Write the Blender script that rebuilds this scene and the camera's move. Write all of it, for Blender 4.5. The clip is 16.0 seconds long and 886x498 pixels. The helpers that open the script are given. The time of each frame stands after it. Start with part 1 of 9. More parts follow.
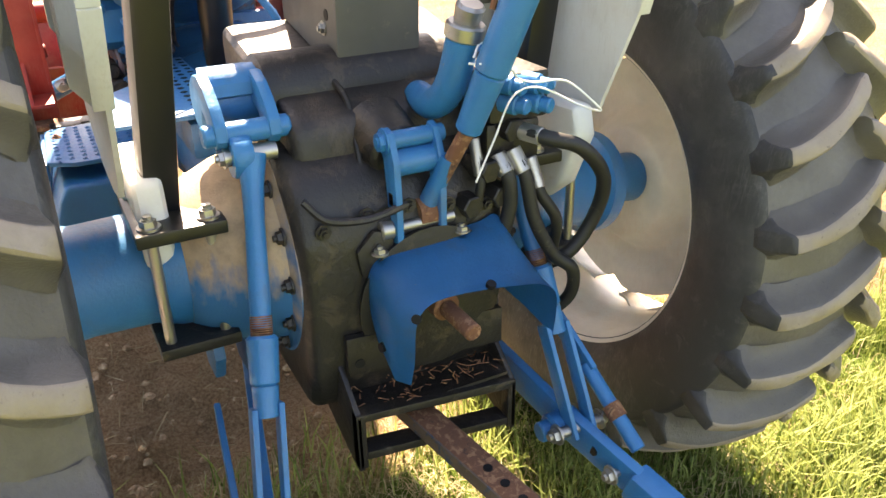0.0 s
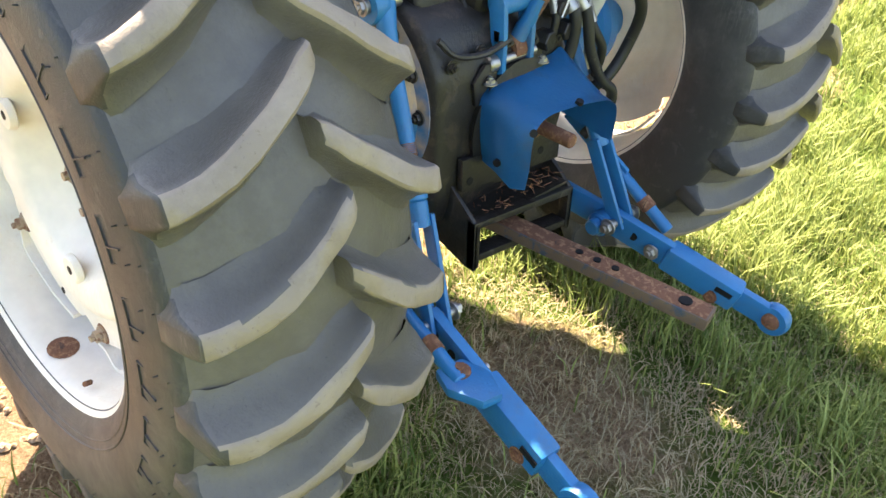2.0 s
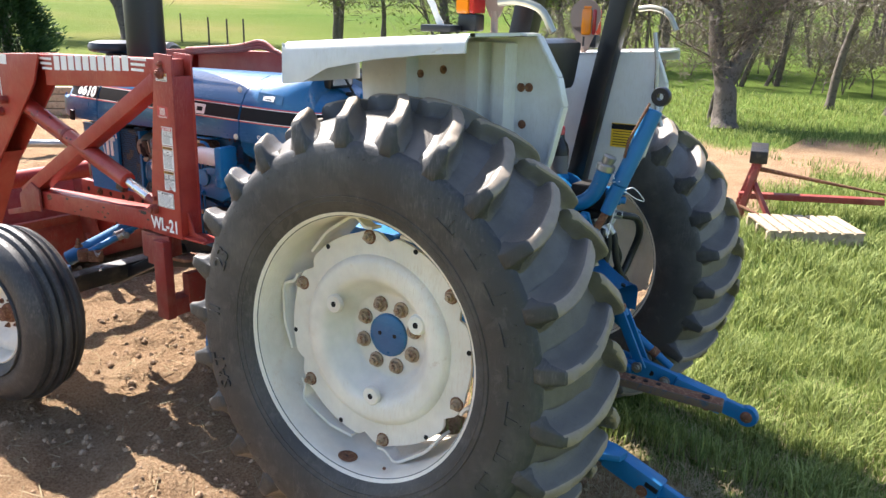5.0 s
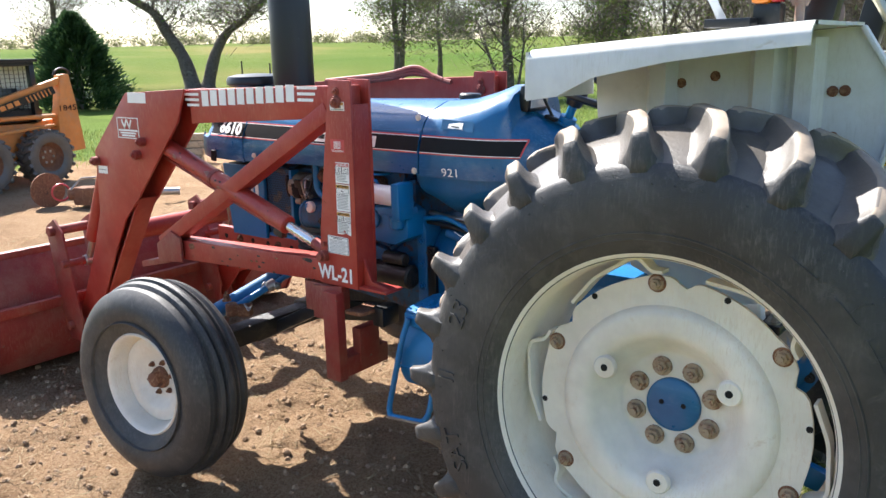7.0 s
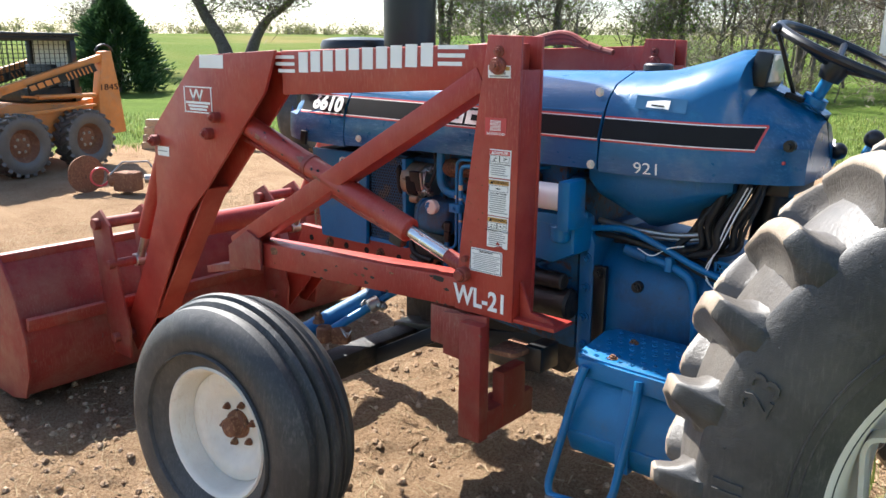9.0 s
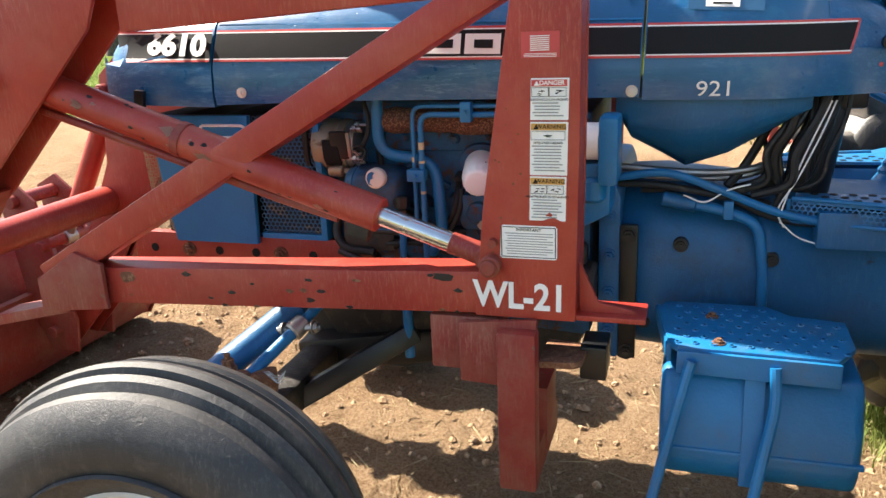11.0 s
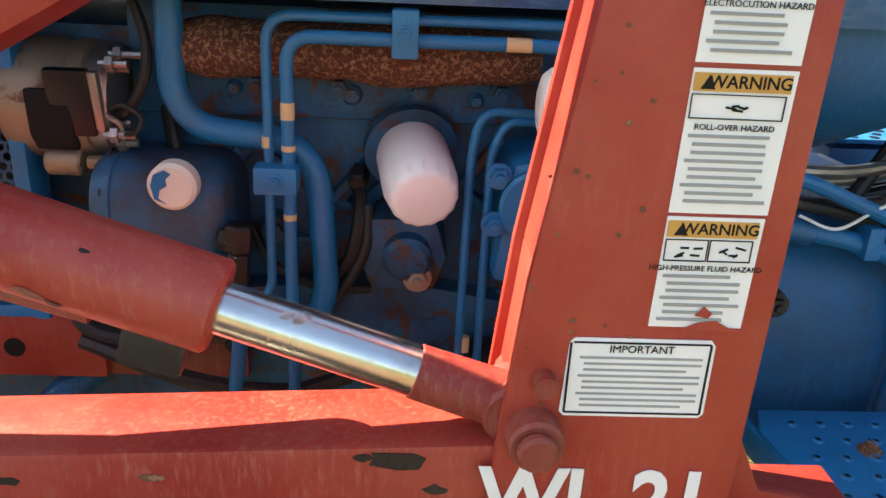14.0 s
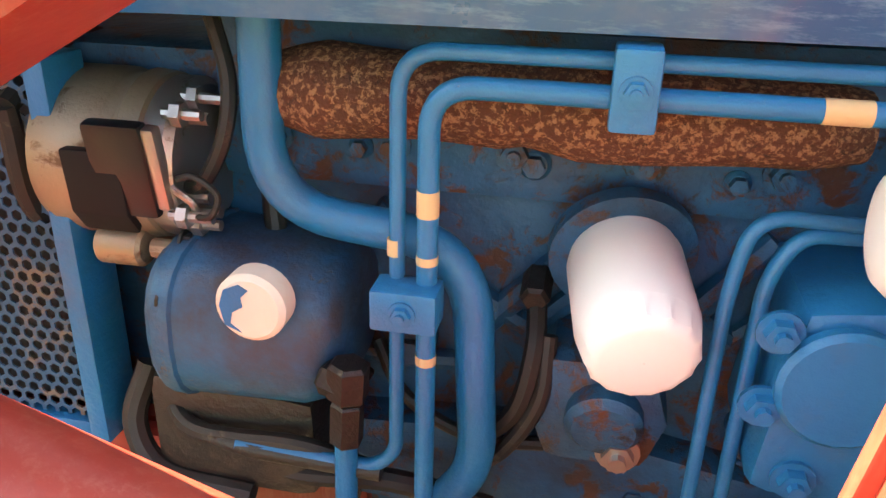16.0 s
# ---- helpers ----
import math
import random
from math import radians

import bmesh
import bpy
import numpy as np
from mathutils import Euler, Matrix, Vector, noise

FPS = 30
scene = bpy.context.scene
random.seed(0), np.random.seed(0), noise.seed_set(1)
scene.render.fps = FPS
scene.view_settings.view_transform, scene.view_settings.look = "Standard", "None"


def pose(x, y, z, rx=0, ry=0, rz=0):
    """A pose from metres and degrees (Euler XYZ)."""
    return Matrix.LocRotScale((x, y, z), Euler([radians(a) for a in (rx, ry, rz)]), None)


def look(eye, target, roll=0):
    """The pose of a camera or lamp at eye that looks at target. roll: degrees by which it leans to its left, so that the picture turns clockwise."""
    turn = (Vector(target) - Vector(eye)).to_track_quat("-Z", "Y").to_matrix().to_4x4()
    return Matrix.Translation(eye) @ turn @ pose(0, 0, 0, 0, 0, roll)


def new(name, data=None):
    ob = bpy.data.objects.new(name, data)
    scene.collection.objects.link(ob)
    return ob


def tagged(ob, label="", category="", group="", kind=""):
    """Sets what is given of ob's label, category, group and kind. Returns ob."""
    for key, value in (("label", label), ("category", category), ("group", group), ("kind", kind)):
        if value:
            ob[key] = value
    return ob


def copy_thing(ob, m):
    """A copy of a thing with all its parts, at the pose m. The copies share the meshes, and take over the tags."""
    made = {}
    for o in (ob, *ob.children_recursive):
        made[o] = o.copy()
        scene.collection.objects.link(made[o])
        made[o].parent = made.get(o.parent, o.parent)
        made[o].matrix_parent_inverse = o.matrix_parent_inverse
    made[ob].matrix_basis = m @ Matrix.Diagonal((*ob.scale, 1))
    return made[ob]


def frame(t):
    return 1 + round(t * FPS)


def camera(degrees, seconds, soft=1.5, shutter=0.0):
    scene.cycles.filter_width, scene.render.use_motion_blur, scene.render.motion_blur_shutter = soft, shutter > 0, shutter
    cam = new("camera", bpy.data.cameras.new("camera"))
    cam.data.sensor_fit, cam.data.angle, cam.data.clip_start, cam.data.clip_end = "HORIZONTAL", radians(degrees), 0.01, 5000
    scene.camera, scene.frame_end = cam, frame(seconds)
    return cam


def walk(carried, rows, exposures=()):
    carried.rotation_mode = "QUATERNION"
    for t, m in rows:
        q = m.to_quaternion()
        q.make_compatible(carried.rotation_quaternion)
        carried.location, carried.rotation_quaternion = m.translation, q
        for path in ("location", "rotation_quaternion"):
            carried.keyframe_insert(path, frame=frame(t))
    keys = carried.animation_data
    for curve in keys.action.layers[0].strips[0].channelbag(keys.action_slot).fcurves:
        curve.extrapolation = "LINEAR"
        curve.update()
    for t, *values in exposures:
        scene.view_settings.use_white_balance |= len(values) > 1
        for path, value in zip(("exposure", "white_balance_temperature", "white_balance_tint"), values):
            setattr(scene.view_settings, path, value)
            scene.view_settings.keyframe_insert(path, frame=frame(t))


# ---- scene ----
cam = camera(58.4, 16.0)
PATH = [
    (0, (1.585, -0.615, 1.605), (-0.001, 0.206, 0.704), -0.9),
    (0.5, (1.515, -0.721, 1.534), (0.094, 0.184, 0.456), -0.6),
    (1, (1.48, -0.85, 1.561), (0.265, 0.194, 0.364), -0.1),
    (1.5, (1.494, -1.012, 1.566), (0.379, 0.089, 0.324), 2.0),
    (2, (1.491, -1.365, 1.642), (0.301, -0.237, 0.496), 1.1),
    (2.5, (1.469, -1.617, 1.702), (0.222, -0.387, 0.737), 0.6),
    (3, (1.467, -1.882, 1.79), (0.299, -0.497, 0.943), 0.0),
    (3.2, (1.461, -1.995, 1.834), (0.325, -0.571, 1.008), -0.1),
    (5.3, (1.593, -2.905, 1.894), (0.492, -1.325, 1.353), 1.3),
    (5.5, (1.505, -2.933, 1.897), (0.394, -1.354, 1.377), 0.7),
    (6, (1.279, -2.965, 1.851), (0.154, -1.381, 1.378), 0.5),
    (6.5, (1.039, -2.899, 1.814), (-0.126, -1.346, 1.336), -0.4),
    (7, (0.778, -2.84, 1.783), (-0.438, -1.326, 1.303), -1.4),
    (7.5, (0.526, -2.791, 1.757), (-0.704, -1.288, 1.279), -2.4),
    (8, (0.309, -2.696, 1.709), (-0.973, -1.239, 1.225), -1.5),
    (8.5, (0.095, -2.561, 1.678), (-1.238, -1.149, 1.2), -0.2),
    (9, (-0.108, -2.5, 1.654), (-1.37, -1.028, 1.166), 0.2),
    (9.2, (-0.203, -2.496, 1.641), (-1.417, -0.984, 1.15), 0.4),
    (11.3, (-1.318, -2.154, 1.522), (-1.808, -0.314, 0.911), -2.2),
    (11.5, (-1.394, -2.083, 1.522), (-1.826, -0.233, 0.895), -1.7),
    (12, (-1.528, -1.875, 1.516), (-1.812, -0.008, 0.859), -1.0),
    (12.5, (-1.605, -1.716, 1.509), (-1.709, 0.163, 0.833), -0.6),
    (13, (-1.679, -1.532, 1.468), (-1.61, 0.34, 0.769), -0.3),
    (13.5, (-1.687, -1.368, 1.426), (-1.562, 0.488, 0.693), 2.0),
    (14, (-1.695, -1.236, 1.369), (-1.605, 0.622, 0.635), 2.8),
    (14.5, (-1.765, -1.128, 1.367), (-1.683, 0.737, 0.649), 1.1),
    (15, (-1.826, -1.023, 1.392), (-1.721, 0.829, 0.643), 0.6),
    (15.5, (-1.788, -0.943, 1.401), (-1.789, 0.898, 0.62), 1.4),
    (16, (-1.723, -0.876, 1.373), (-2.071, 0.918, 0.561), 1.4),
]
EXPOSURES = [(0, 3.0, 8700, 20), (1.0, 3.35, 8300, 18), (1.6, 3.3, 7800, 17), (2.1, 3.0, 7400, 16), (2.6, 2.8, 7100, 16), (3.2, 2.45, 6800, 15),
             (5.5, 1.78, 6200, 14), (9.0, 1.65, 6000, 10), (11.5, 2.0, 6900, 10), (13.0, 2.15, 7000, 10), (14.5, 2.3, 7200, 10), (15.3, 2.75, 7400, 10), (16.0, 3.5, 8200, 3)]
walk(cam, [(t, look(eye, target, roll)) for t, eye, target, roll in PATH], EXPOSURES)

# ---- light ----
SUN_EL, SUN_AZ = radians(48), radians(14)    # azimuth from -x (tractor's nose) towards +y
world = bpy.data.worlds.new("sky")
scene.world = world
world.use_nodes = True
wn = world.node_tree.nodes
sky = wn.new("ShaderNodeTexSky")
sky.sky_type, sky.sun_disc = "NISHITA", False
sun_dir = Vector((-math.cos(SUN_AZ) * math.cos(SUN_EL), math.sin(SUN_AZ) * math.cos(SUN_EL), math.sin(SUN_EL)))
sky.sun_elevation, sky.sun_rotation = SUN_EL, math.atan2(sun_dir.x, sun_dir.y)
sky.air_density, sky.dust_density, sky.ozone_density = 1.0, 1.2, 1.0
world.node_tree.links.new(sky.outputs[0], wn["Background"].inputs[0])
wn["Background"].inputs[1].default_value = 0.088
sun = new("sun", bpy.data.lights.new("sun", "SUN"))
sun.data.energy, sun.data.angle, sun.data.color = 5.0, radians(0.6), (1.0, 0.93, 0.82)
sun.matrix_world = look((0, 0, 20), Vector((0, 0, 20)) - sun_dir)
scene.view_settings.exposure = 1.5

# ---- tools ----
def finish(bm, smooth=35):
    bmesh.ops.recalc_face_normals(bm, faces=bm.faces)
    for f in bm.faces:
        f.smooth = True
    return bm


def part(name, bm, material, parent=None, label="", smooth=35):
    """One bmesh as one mesh object, under a thing or a part."""
    finish(bm)
    me = bpy.data.meshes.new(name)
    bm.to_mesh(me)
    bm.free()
    me.materials.append(material)
    me.set_sharp_from_angle(angle=radians(smooth))
    ob = new(name, me)
    if parent is not None:
        ob.parent = parent
        ob.matrix_parent_inverse = parent.matrix_basis.inverted() if parent.parent is None else (parent.parent.matrix_basis @ parent.matrix_parent_inverse @ parent.matrix_basis).inverted()
    if label:
        ob["label"] = label
    return ob


def thing(name, label, category, at=(0, 0, 0), group="", kind=""):
    ob = new(name)
    ob.empty_display_size = 0.1
    ob.matrix_basis = Matrix.Translation(at)
    return tagged(ob, label, category, group, kind)


def join(*bms):
    out = bms[0]
    for b in bms[1:]:
        me = bpy.data.meshes.new("tmp")
        b.to_mesh(me)
        b.free()
        out.from_mesh(me)
        bpy.data.meshes.remove(me)
    return out


def B():
    return bmesh.new()


def box(bm, c, s, m=None, bevel=0.0):
    """A box about c with sides s, turned by m."""
    b = bmesh.new()
    bmesh.ops.create_cube(b, size=1)
    bmesh.ops.scale(b, vec=s, verts=b.verts)
    if bevel:
        bmesh.ops.bevel(b, geom=b.edges[:], offset=min(bevel, 0.45 * min(s)), segments=2, affect="EDGES", profile=0.6)
    mat = Matrix.Translation(c) @ (m.to_4x4() if m else Matrix())
    bmesh.ops.transform(b, matrix=mat, verts=b.verts)
    return join(bm, b)


def ring_frame(d):
    d = Vector(d).normalized()
    a = Vector((0, 0, 1)) if abs(d.z) < 0.9 else Vector((1, 0, 0))
    u = d.cross(a).normalized()
    return d, u, d.cross(u).normalized()


def rod(bm, p, q, r, r2=None, seg=16, bevel=0.0):
    """A round bar from p to q, its rims broken by a small bevel."""
    p, q = Vector(p), Vector(q)
    r2 = r if r2 is None else r2
    d, u, v = ring_frame(q - p)
    length = (q - p).length
    b = min(bevel, length / 3, r / 2) if bevel else 0
    stations = [(0, r - b), (b, r), (length - b, r2), (length, r2 - b)] if b else [(0, r), (length, r2)]
    rings = []
    for s, rad in stations:
        rings.append([bm.verts.new(p + d * s + (u * math.cos(a) + v * math.sin(a)) * rad) for a in [2 * math.pi * i / seg for i in range(seg)]])
    for a, c in zip(rings, rings[1:]):
        for i in range(seg):
            bm.faces.new((a[i], a[(i + 1) % seg], c[(i + 1) % seg], c[i]))
    bm.faces.new(rings[0][::-1])
    bm.faces.new(rings[-1])
    return bm


def smooth_line(pts, per=6):
    """Catmull-Rom through the points."""
    P = [Vector(p) for p in pts]
    P = [P[0] * 2 - P[1]] + P + [P[-1] * 2 - P[-2]]
    out = []
    for i in range(1, len(P) - 2):
        for k in range(per):
            t = k / per
            a, b, c, d = P[i - 1], P[i], P[i + 1], P[i + 2]
            out.append(0.5 * ((2 * b) + (c - a) * t + (2 * a - 5 * b + 4 * c - d) * t * t + (3 * b - a - 3 * c + d) * t ** 3))
    out.append(P[-2])
    return out


def bend_line(pts, radius, per=5):
    """Straight runs with rounded corners."""
    P = [Vector(p) for p in pts]
    out = [P[0]]
    for a, b, c in zip(P, P[1:], P[2:]):
        r = min(radius, 0.45 * (b - a).length, 0.45 * (c - b).length)
        s, e = b + (a - b).normalized() * r, b + (c - b).normalized() * r
        for k in range(per + 1):
            t = k / per
            out.append(s * (1 - t) ** 2 + b * 2 * t * (1 - t) + e * t * t)
    return out + [P[-1]]


def tube(bm, pts, r, seg=10, cap=True):
    """A pipe along points; r may be a list."""
    P = [Vector(p) for p in pts]
    rad = r if isinstance(r, (list, tuple)) else [r] * len(P)
    d, u, v = ring_frame(P[1] - P[0])
    rings = []
    for i, p in enumerate(P):
        t = (P[min(i + 1, len(P) - 1)] - P[max(i - 1, 0)]).normalized()
        u = (u - t * u.dot(t)).normalized()
        v = t.cross(u)
        rings.append([bm.verts.new(p + (u * math.cos(a) + v * math.sin(a)) * rad[i]) for a in [2 * math.pi * k / seg for k in range(seg)]])
    for a, c in zip(rings, rings[1:]):
        for i in range(seg):
            bm.faces.new((a[i], a[(i + 1) % seg], c[(i + 1) % seg], c[i]))
    if cap:
        bm.faces.new(rings[0][::-1])
        bm.faces.new(rings[-1])
    return bm


def lathe(bm, profile, seg=48, axis="y", at=(0, 0, 0), closed=False, caps=True):
    """(radius, along) pairs turned about an axis through at."""
    at = Vector(at)
    rings = []
    for r, h in profile:
        ring = []
        for k in range(seg):
            a = 2 * math.pi * k / seg
            c, s = r * math.cos(a), r * math.sin(a)
            ring.append(bm.verts.new(at + Vector({"x": (h, c, s), "y": (c, h, s), "z": (c, s, h)}[axis])))
        rings.append(ring)
    pairs = list(zip(rings, rings[1:])) + ([(rings[-1], rings[0])] if closed else [])
    for a, c in pairs:
        for i in range(seg):
            bm.faces.new((a[i], a[(i + 1) % seg], c[(i + 1) % seg], c[i]))
    if not closed and caps:
        for ring in (rings[0], rings[-1]):
            if (ring[0].co - ring[seg // 2].co).length > 1e-5:
                bm.faces.new(ring)
    return bm


def prism(bm, poly, lo, hi, axis="y", bevel=0.0, seg=2):
    """A flat outline given thickness along an axis. axis y: (x, z); x: (y, z); z: (x, y)."""
    b = bmesh.new()
    put = {"y": lambda p, h: (p[0], h, p[1]), "x": lambda p, h: (h, p[0], p[1]), "z": lambda p, h: (p[0], p[1], h)}[axis]
    a = [b.verts.new(put(p, lo)) for p in poly]
    c = [b.verts.new(put(p, hi)) for p in poly]
    b.faces.new(a)
    b.faces.new(c[::-1])
    for i in range(len(a)):
        j = (i + 1) % len(a)
        b.faces.new((a[i], c[i], c[j], a[j]))
    if bevel:
        bmesh.ops.recalc_face_normals(b, faces=b.faces)
        bmesh.ops.bevel(b, geom=b.edges[:], offset=bevel, segments=seg, affect="EDGES", profile=0.6)
    return join(bm, b)


def loft(bm, sections, closed=True, caps=True):
    """Rings of equal length joined one to the next."""
    rings = [[bm.verts.new(p) for p in s] for s in sections]
    n = len(rings[0])
    for a, c in zip(rings, rings[1:]):
        for i in range(n if closed else n - 1):
            bm.faces.new((a[i], a[(i + 1) % n], c[(i + 1) % n], c[i]))
    if caps and closed:
        bm.faces.new(rings[0][::-1])
        bm.faces.new(rings[-1])
    return bm


def beam(bm, p, q, w, h, up=(0, 1, 0), bevel=0.004):
    """A straight bar of section w (along up) by h between p and q."""
    p, q = Vector(p), Vector(q)
    d = (q - p).normalized()
    u = (Vector(up) - d * d.dot(Vector(up))).normalized()
    v = d.cross(u)
    m = Matrix((d, u, v)).transposed()
    return box(bm, (p + q) / 2, ((q - p).length, w, h), m, bevel)


def hexbolt(bm, p, d, r=0.012, h=0.01, washer=True):
    """A bolt head standing on p, along d."""
    p, d = Vector(p), Vector(d).normalized()
    if washer:
        rod(bm, p, p + d * h * 0.3, r * 1.35, seg=14)
    rod(bm, p + d * h * 0.25, p + d * h, r, r * 0.94, seg=6)
    rod(bm, p + d * h * 0.9, p + d * h * 1.5, r * 0.5, seg=8)
    return bm


def lettering(text, size, m, depth=0.0015, name="lettering", material=None, parent=None, shear=0.0, xscale=1.0, label="", bold=0.0):
    """Real characters in the built-in font, as one mesh, at pose m (x along the line, y up the letter, z out)."""
    cu = bpy.data.curves.new("text", "FONT")
    cu.body, cu.size, cu.extrude, cu.shear, cu.resolution_u, cu.offset = text, size, depth, shear, 3, bold
    cu.align_x, cu.align_y = "CENTER", "CENTER"
    tmp = new("text", cu)
    me = bpy.data.meshes.new_from_object(tmp.evaluated_get(bpy.context.evaluated_depsgraph_get()))
    bpy.data.objects.remove(tmp)
    bpy.data.curves.remove(cu)
    bm = B()
    bm.from_mesh(me)
    bpy.data.meshes.remove(me)
    bmesh.ops.transform(bm, matrix=m @ Matrix.Diagonal((xscale, 1, 1, 1)), verts=bm.verts)
    return part(name, bm, material, parent, label)


def facing_left(x, y, z, turn=0.0):
    """Pose of writing on a face that looks towards -y, reading along +x."""
    return Matrix.Translation((x, y, z)) @ Matrix.Rotation(radians(turn), 4, "Y") @ Matrix.Rotation(radians(90), 4, "X")

# ---- materials ----
def material(name, base, rough=0.5, metal=0.0, second=None, third=None, big=3.0, fine=60.0, amount=0.5, wear=0.35, bump=0.15, bump_scale=200.0, coat=0.0, spread=0.12, dirt=None, dirt_at=0.6, dirt_scale=5.0, spec=0.5, streak=None, along=(1.0, 1.0, 0.16)):
    """Paint or metal: a base tone that drifts at a large scale, flakes of a second tone at a small one, dust in patches, fine relief."""
    mat = bpy.data.materials.new(name)
    mat.use_nodes = True
    nt = mat.node_tree
    N, L = nt.nodes, nt.links
    bs = N["Principled BSDF"]
    co = N.new("ShaderNodeTexCoord")

    def noise_tex(scale, detail=4.0, rough_=0.6, distort=0.0):
        t = N.new("ShaderNodeTexNoise")
        t.inputs["Scale"].default_value, t.inputs["Detail"].default_value = scale, detail
        t.inputs["Roughness"].default_value, t.inputs["Distortion"].default_value = rough_, distort
        L.new(co.outputs["Object"], t.inputs["Vector"])
        return t.outputs["Fac"]

    def ramp(sock, lo, hi):
        r = N.new("ShaderNodeMapRange")
        r.inputs["From Min"].default_value, r.inputs["From Max"].default_value = lo, hi
        L.new(sock, r.inputs["Value"])
        return r.outputs[0]

    def mix(fac, a, b):
        m = N.new("ShaderNodeMix")
        m.data_type = "RGBA"
        if isinstance(fac, float):
            m.inputs["Factor"].default_value = fac
        else:
            L.new(fac, m.inputs["Factor"])
        for sock, v in ((m.inputs["A"], a), (m.inputs["B"], b)):
            if isinstance(v, tuple):
                sock.default_value = (*v, 1)
            else:
                L.new(v, sock)
        return m.outputs["Result"]

    n1 = noise_tex(big, 5, 0.65)
    dark = tuple(c * (1 - 2 * spread) for c in base)
    lite = tuple(min(1, c * (1 + spread)) for c in base)
    col = mix(ramp(n1, 0.3, 0.7), dark, lite)
    flake = None
    if second:
        flake = ramp(noise_tex(fine, 6, 0.7, 0.4), 1 - wear - 0.04, 1 - wear + 0.04)
        col = mix(flake, col, second)
    if third:
        col = mix(ramp(noise_tex(fine * 0.45, 7, 0.75, 0.6), 1 - wear * 0.85 - 0.03, 1 - wear * 0.85 + 0.03), col, third)
    if dirt:
        col = mix(ramp(noise_tex(dirt_scale, 6, 0.7), dirt_at - 0.12, dirt_at + 0.2), col, dirt)
    if streak:                                  # long fine scuffs and dried runs
        sx = N.new("ShaderNodeMapping")
        sx.inputs["Scale"].default_value = along
        L.new(co.outputs["Object"], sx.inputs["Vector"])
        t = N.new("ShaderNodeTexNoise")
        t.inputs["Scale"].default_value, t.inputs["Detail"].default_value, t.inputs["Roughness"].default_value = 150, 6, 0.75
        L.new(sx.outputs[0], t.inputs["Vector"])
        both = N.new("ShaderNodeMath")
        both.operation = "MULTIPLY"
        L.new(ramp(t.outputs["Fac"], 0.50, 0.68), both.inputs[0])
        L.new(ramp(noise_tex(2.6, 4, 0.7), 0.42, 0.68), both.inputs[1])
        col = mix(both.outputs[0], col, streak)
    L.new(col, bs.inputs["Base Color"])
    rr = N.new("ShaderNodeMapRange")
    rr.inputs["To Min"].default_value, rr.inputs["To Max"].default_value = max(0.03, rough - 0.12), min(1, rough + 0.15)
    L.new(noise_tex(big * 6, 4), rr.inputs["Value"])
    L.new(rr.outputs[0], bs.inputs["Roughness"])
    bs.inputs["Metallic"].default_value = metal
    bs.inputs["Coat Weight"].default_value = coat
    bs.inputs["Specular IOR Level"].default_value = spec
    if bump:
        b = N.new("ShaderNodeBump")
        b.inputs["Strength"].default_value, b.inputs["Distance"].default_value = bump, 0.004
        L.new(noise_tex(bump_scale, 4), b.inputs["Height"])
        if flake is not None:
            b2 = N.new("ShaderNodeBump")
            b2.inputs["Strength"].default_value, b2.inputs["Distance"].default_value = 0.3, 0.002
            b2.invert = True
            L.new(flake, b2.inputs["Height"])
            L.new(b.outputs[0], b2.inputs["Normal"])
            b = b2
        L.new(b.outputs[0], bs.inputs["Normal"])
    return mat


M_BLUE = material("blue_hood_paint", (0.003, 0.10, 0.25), 0.3, second=(0.006, 0.125, 0.27), wear=0.36, fine=8, coat=0.25, bump=0.03, dirt=(0.12, 0.19, 0.28), dirt_at=0.66, streak=(0.10, 0.25, 0.42), along=(0.14, 1.0, 0.8))
M_BLUE_OLD = material("worn_blue_paint", (0.006, 0.155, 0.37), 0.38, second=(0.24, 0.20, 0.15), third=(0.13, 0.055, 0.03), wear=0.27, fine=70, bump=0.3, bump_scale=130, dirt=(0.07, 0.12, 0.17), dirt_at=0.66, dirt_scale=9)
M_BLUE_CAST = material("blue_cast_iron", (0.006, 0.115, 0.28), 0.42, second=(0.03, 0.026, 0.022), third=(0.08, 0.04, 0.026), wear=0.31, fine=16, bump=0.3, bump_scale=140, dirt=(0.035, 0.04, 0.05), dirt_at=0.64, dirt_scale=4, streak=(0.05, 0.16, 0.30))
M_BLOCK = material("peeling_engine_paint", (0.008, 0.095, 0.21), 0.5, second=(0.085, 0.030, 0.016), third=(0.018, 0.011, 0.009), wear=0.435, fine=26, bump=0.5, bump_scale=90, dirt=(0.014, 0.012, 0.011), dirt_at=0.57, dirt_scale=7)
M_GREASE = material("oily_cast_iron", (0.014, 0.012, 0.011), 0.45, second=(0.04, 0.029, 0.021), wear=0.42, fine=14, bump=0.5, bump_scale=90, dirt=(0.085, 0.06, 0.04), dirt_at=0.68)
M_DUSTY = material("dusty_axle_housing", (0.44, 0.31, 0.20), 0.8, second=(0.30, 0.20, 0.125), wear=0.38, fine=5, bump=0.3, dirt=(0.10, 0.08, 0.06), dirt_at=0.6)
M_RED = material("red_loader_paint", (0.34, 0.026, 0.016), 0.45, second=(0.075, 0.05, 0.035), third=(0.030, 0.030, 0.024), wear=0.272, fine=30, bump=0.12, bump_scale=60, dirt=(0.40, 0.075, 0.045), dirt_at=0.55, dirt_scale=4, streak=(0.42, 0.12, 0.075))
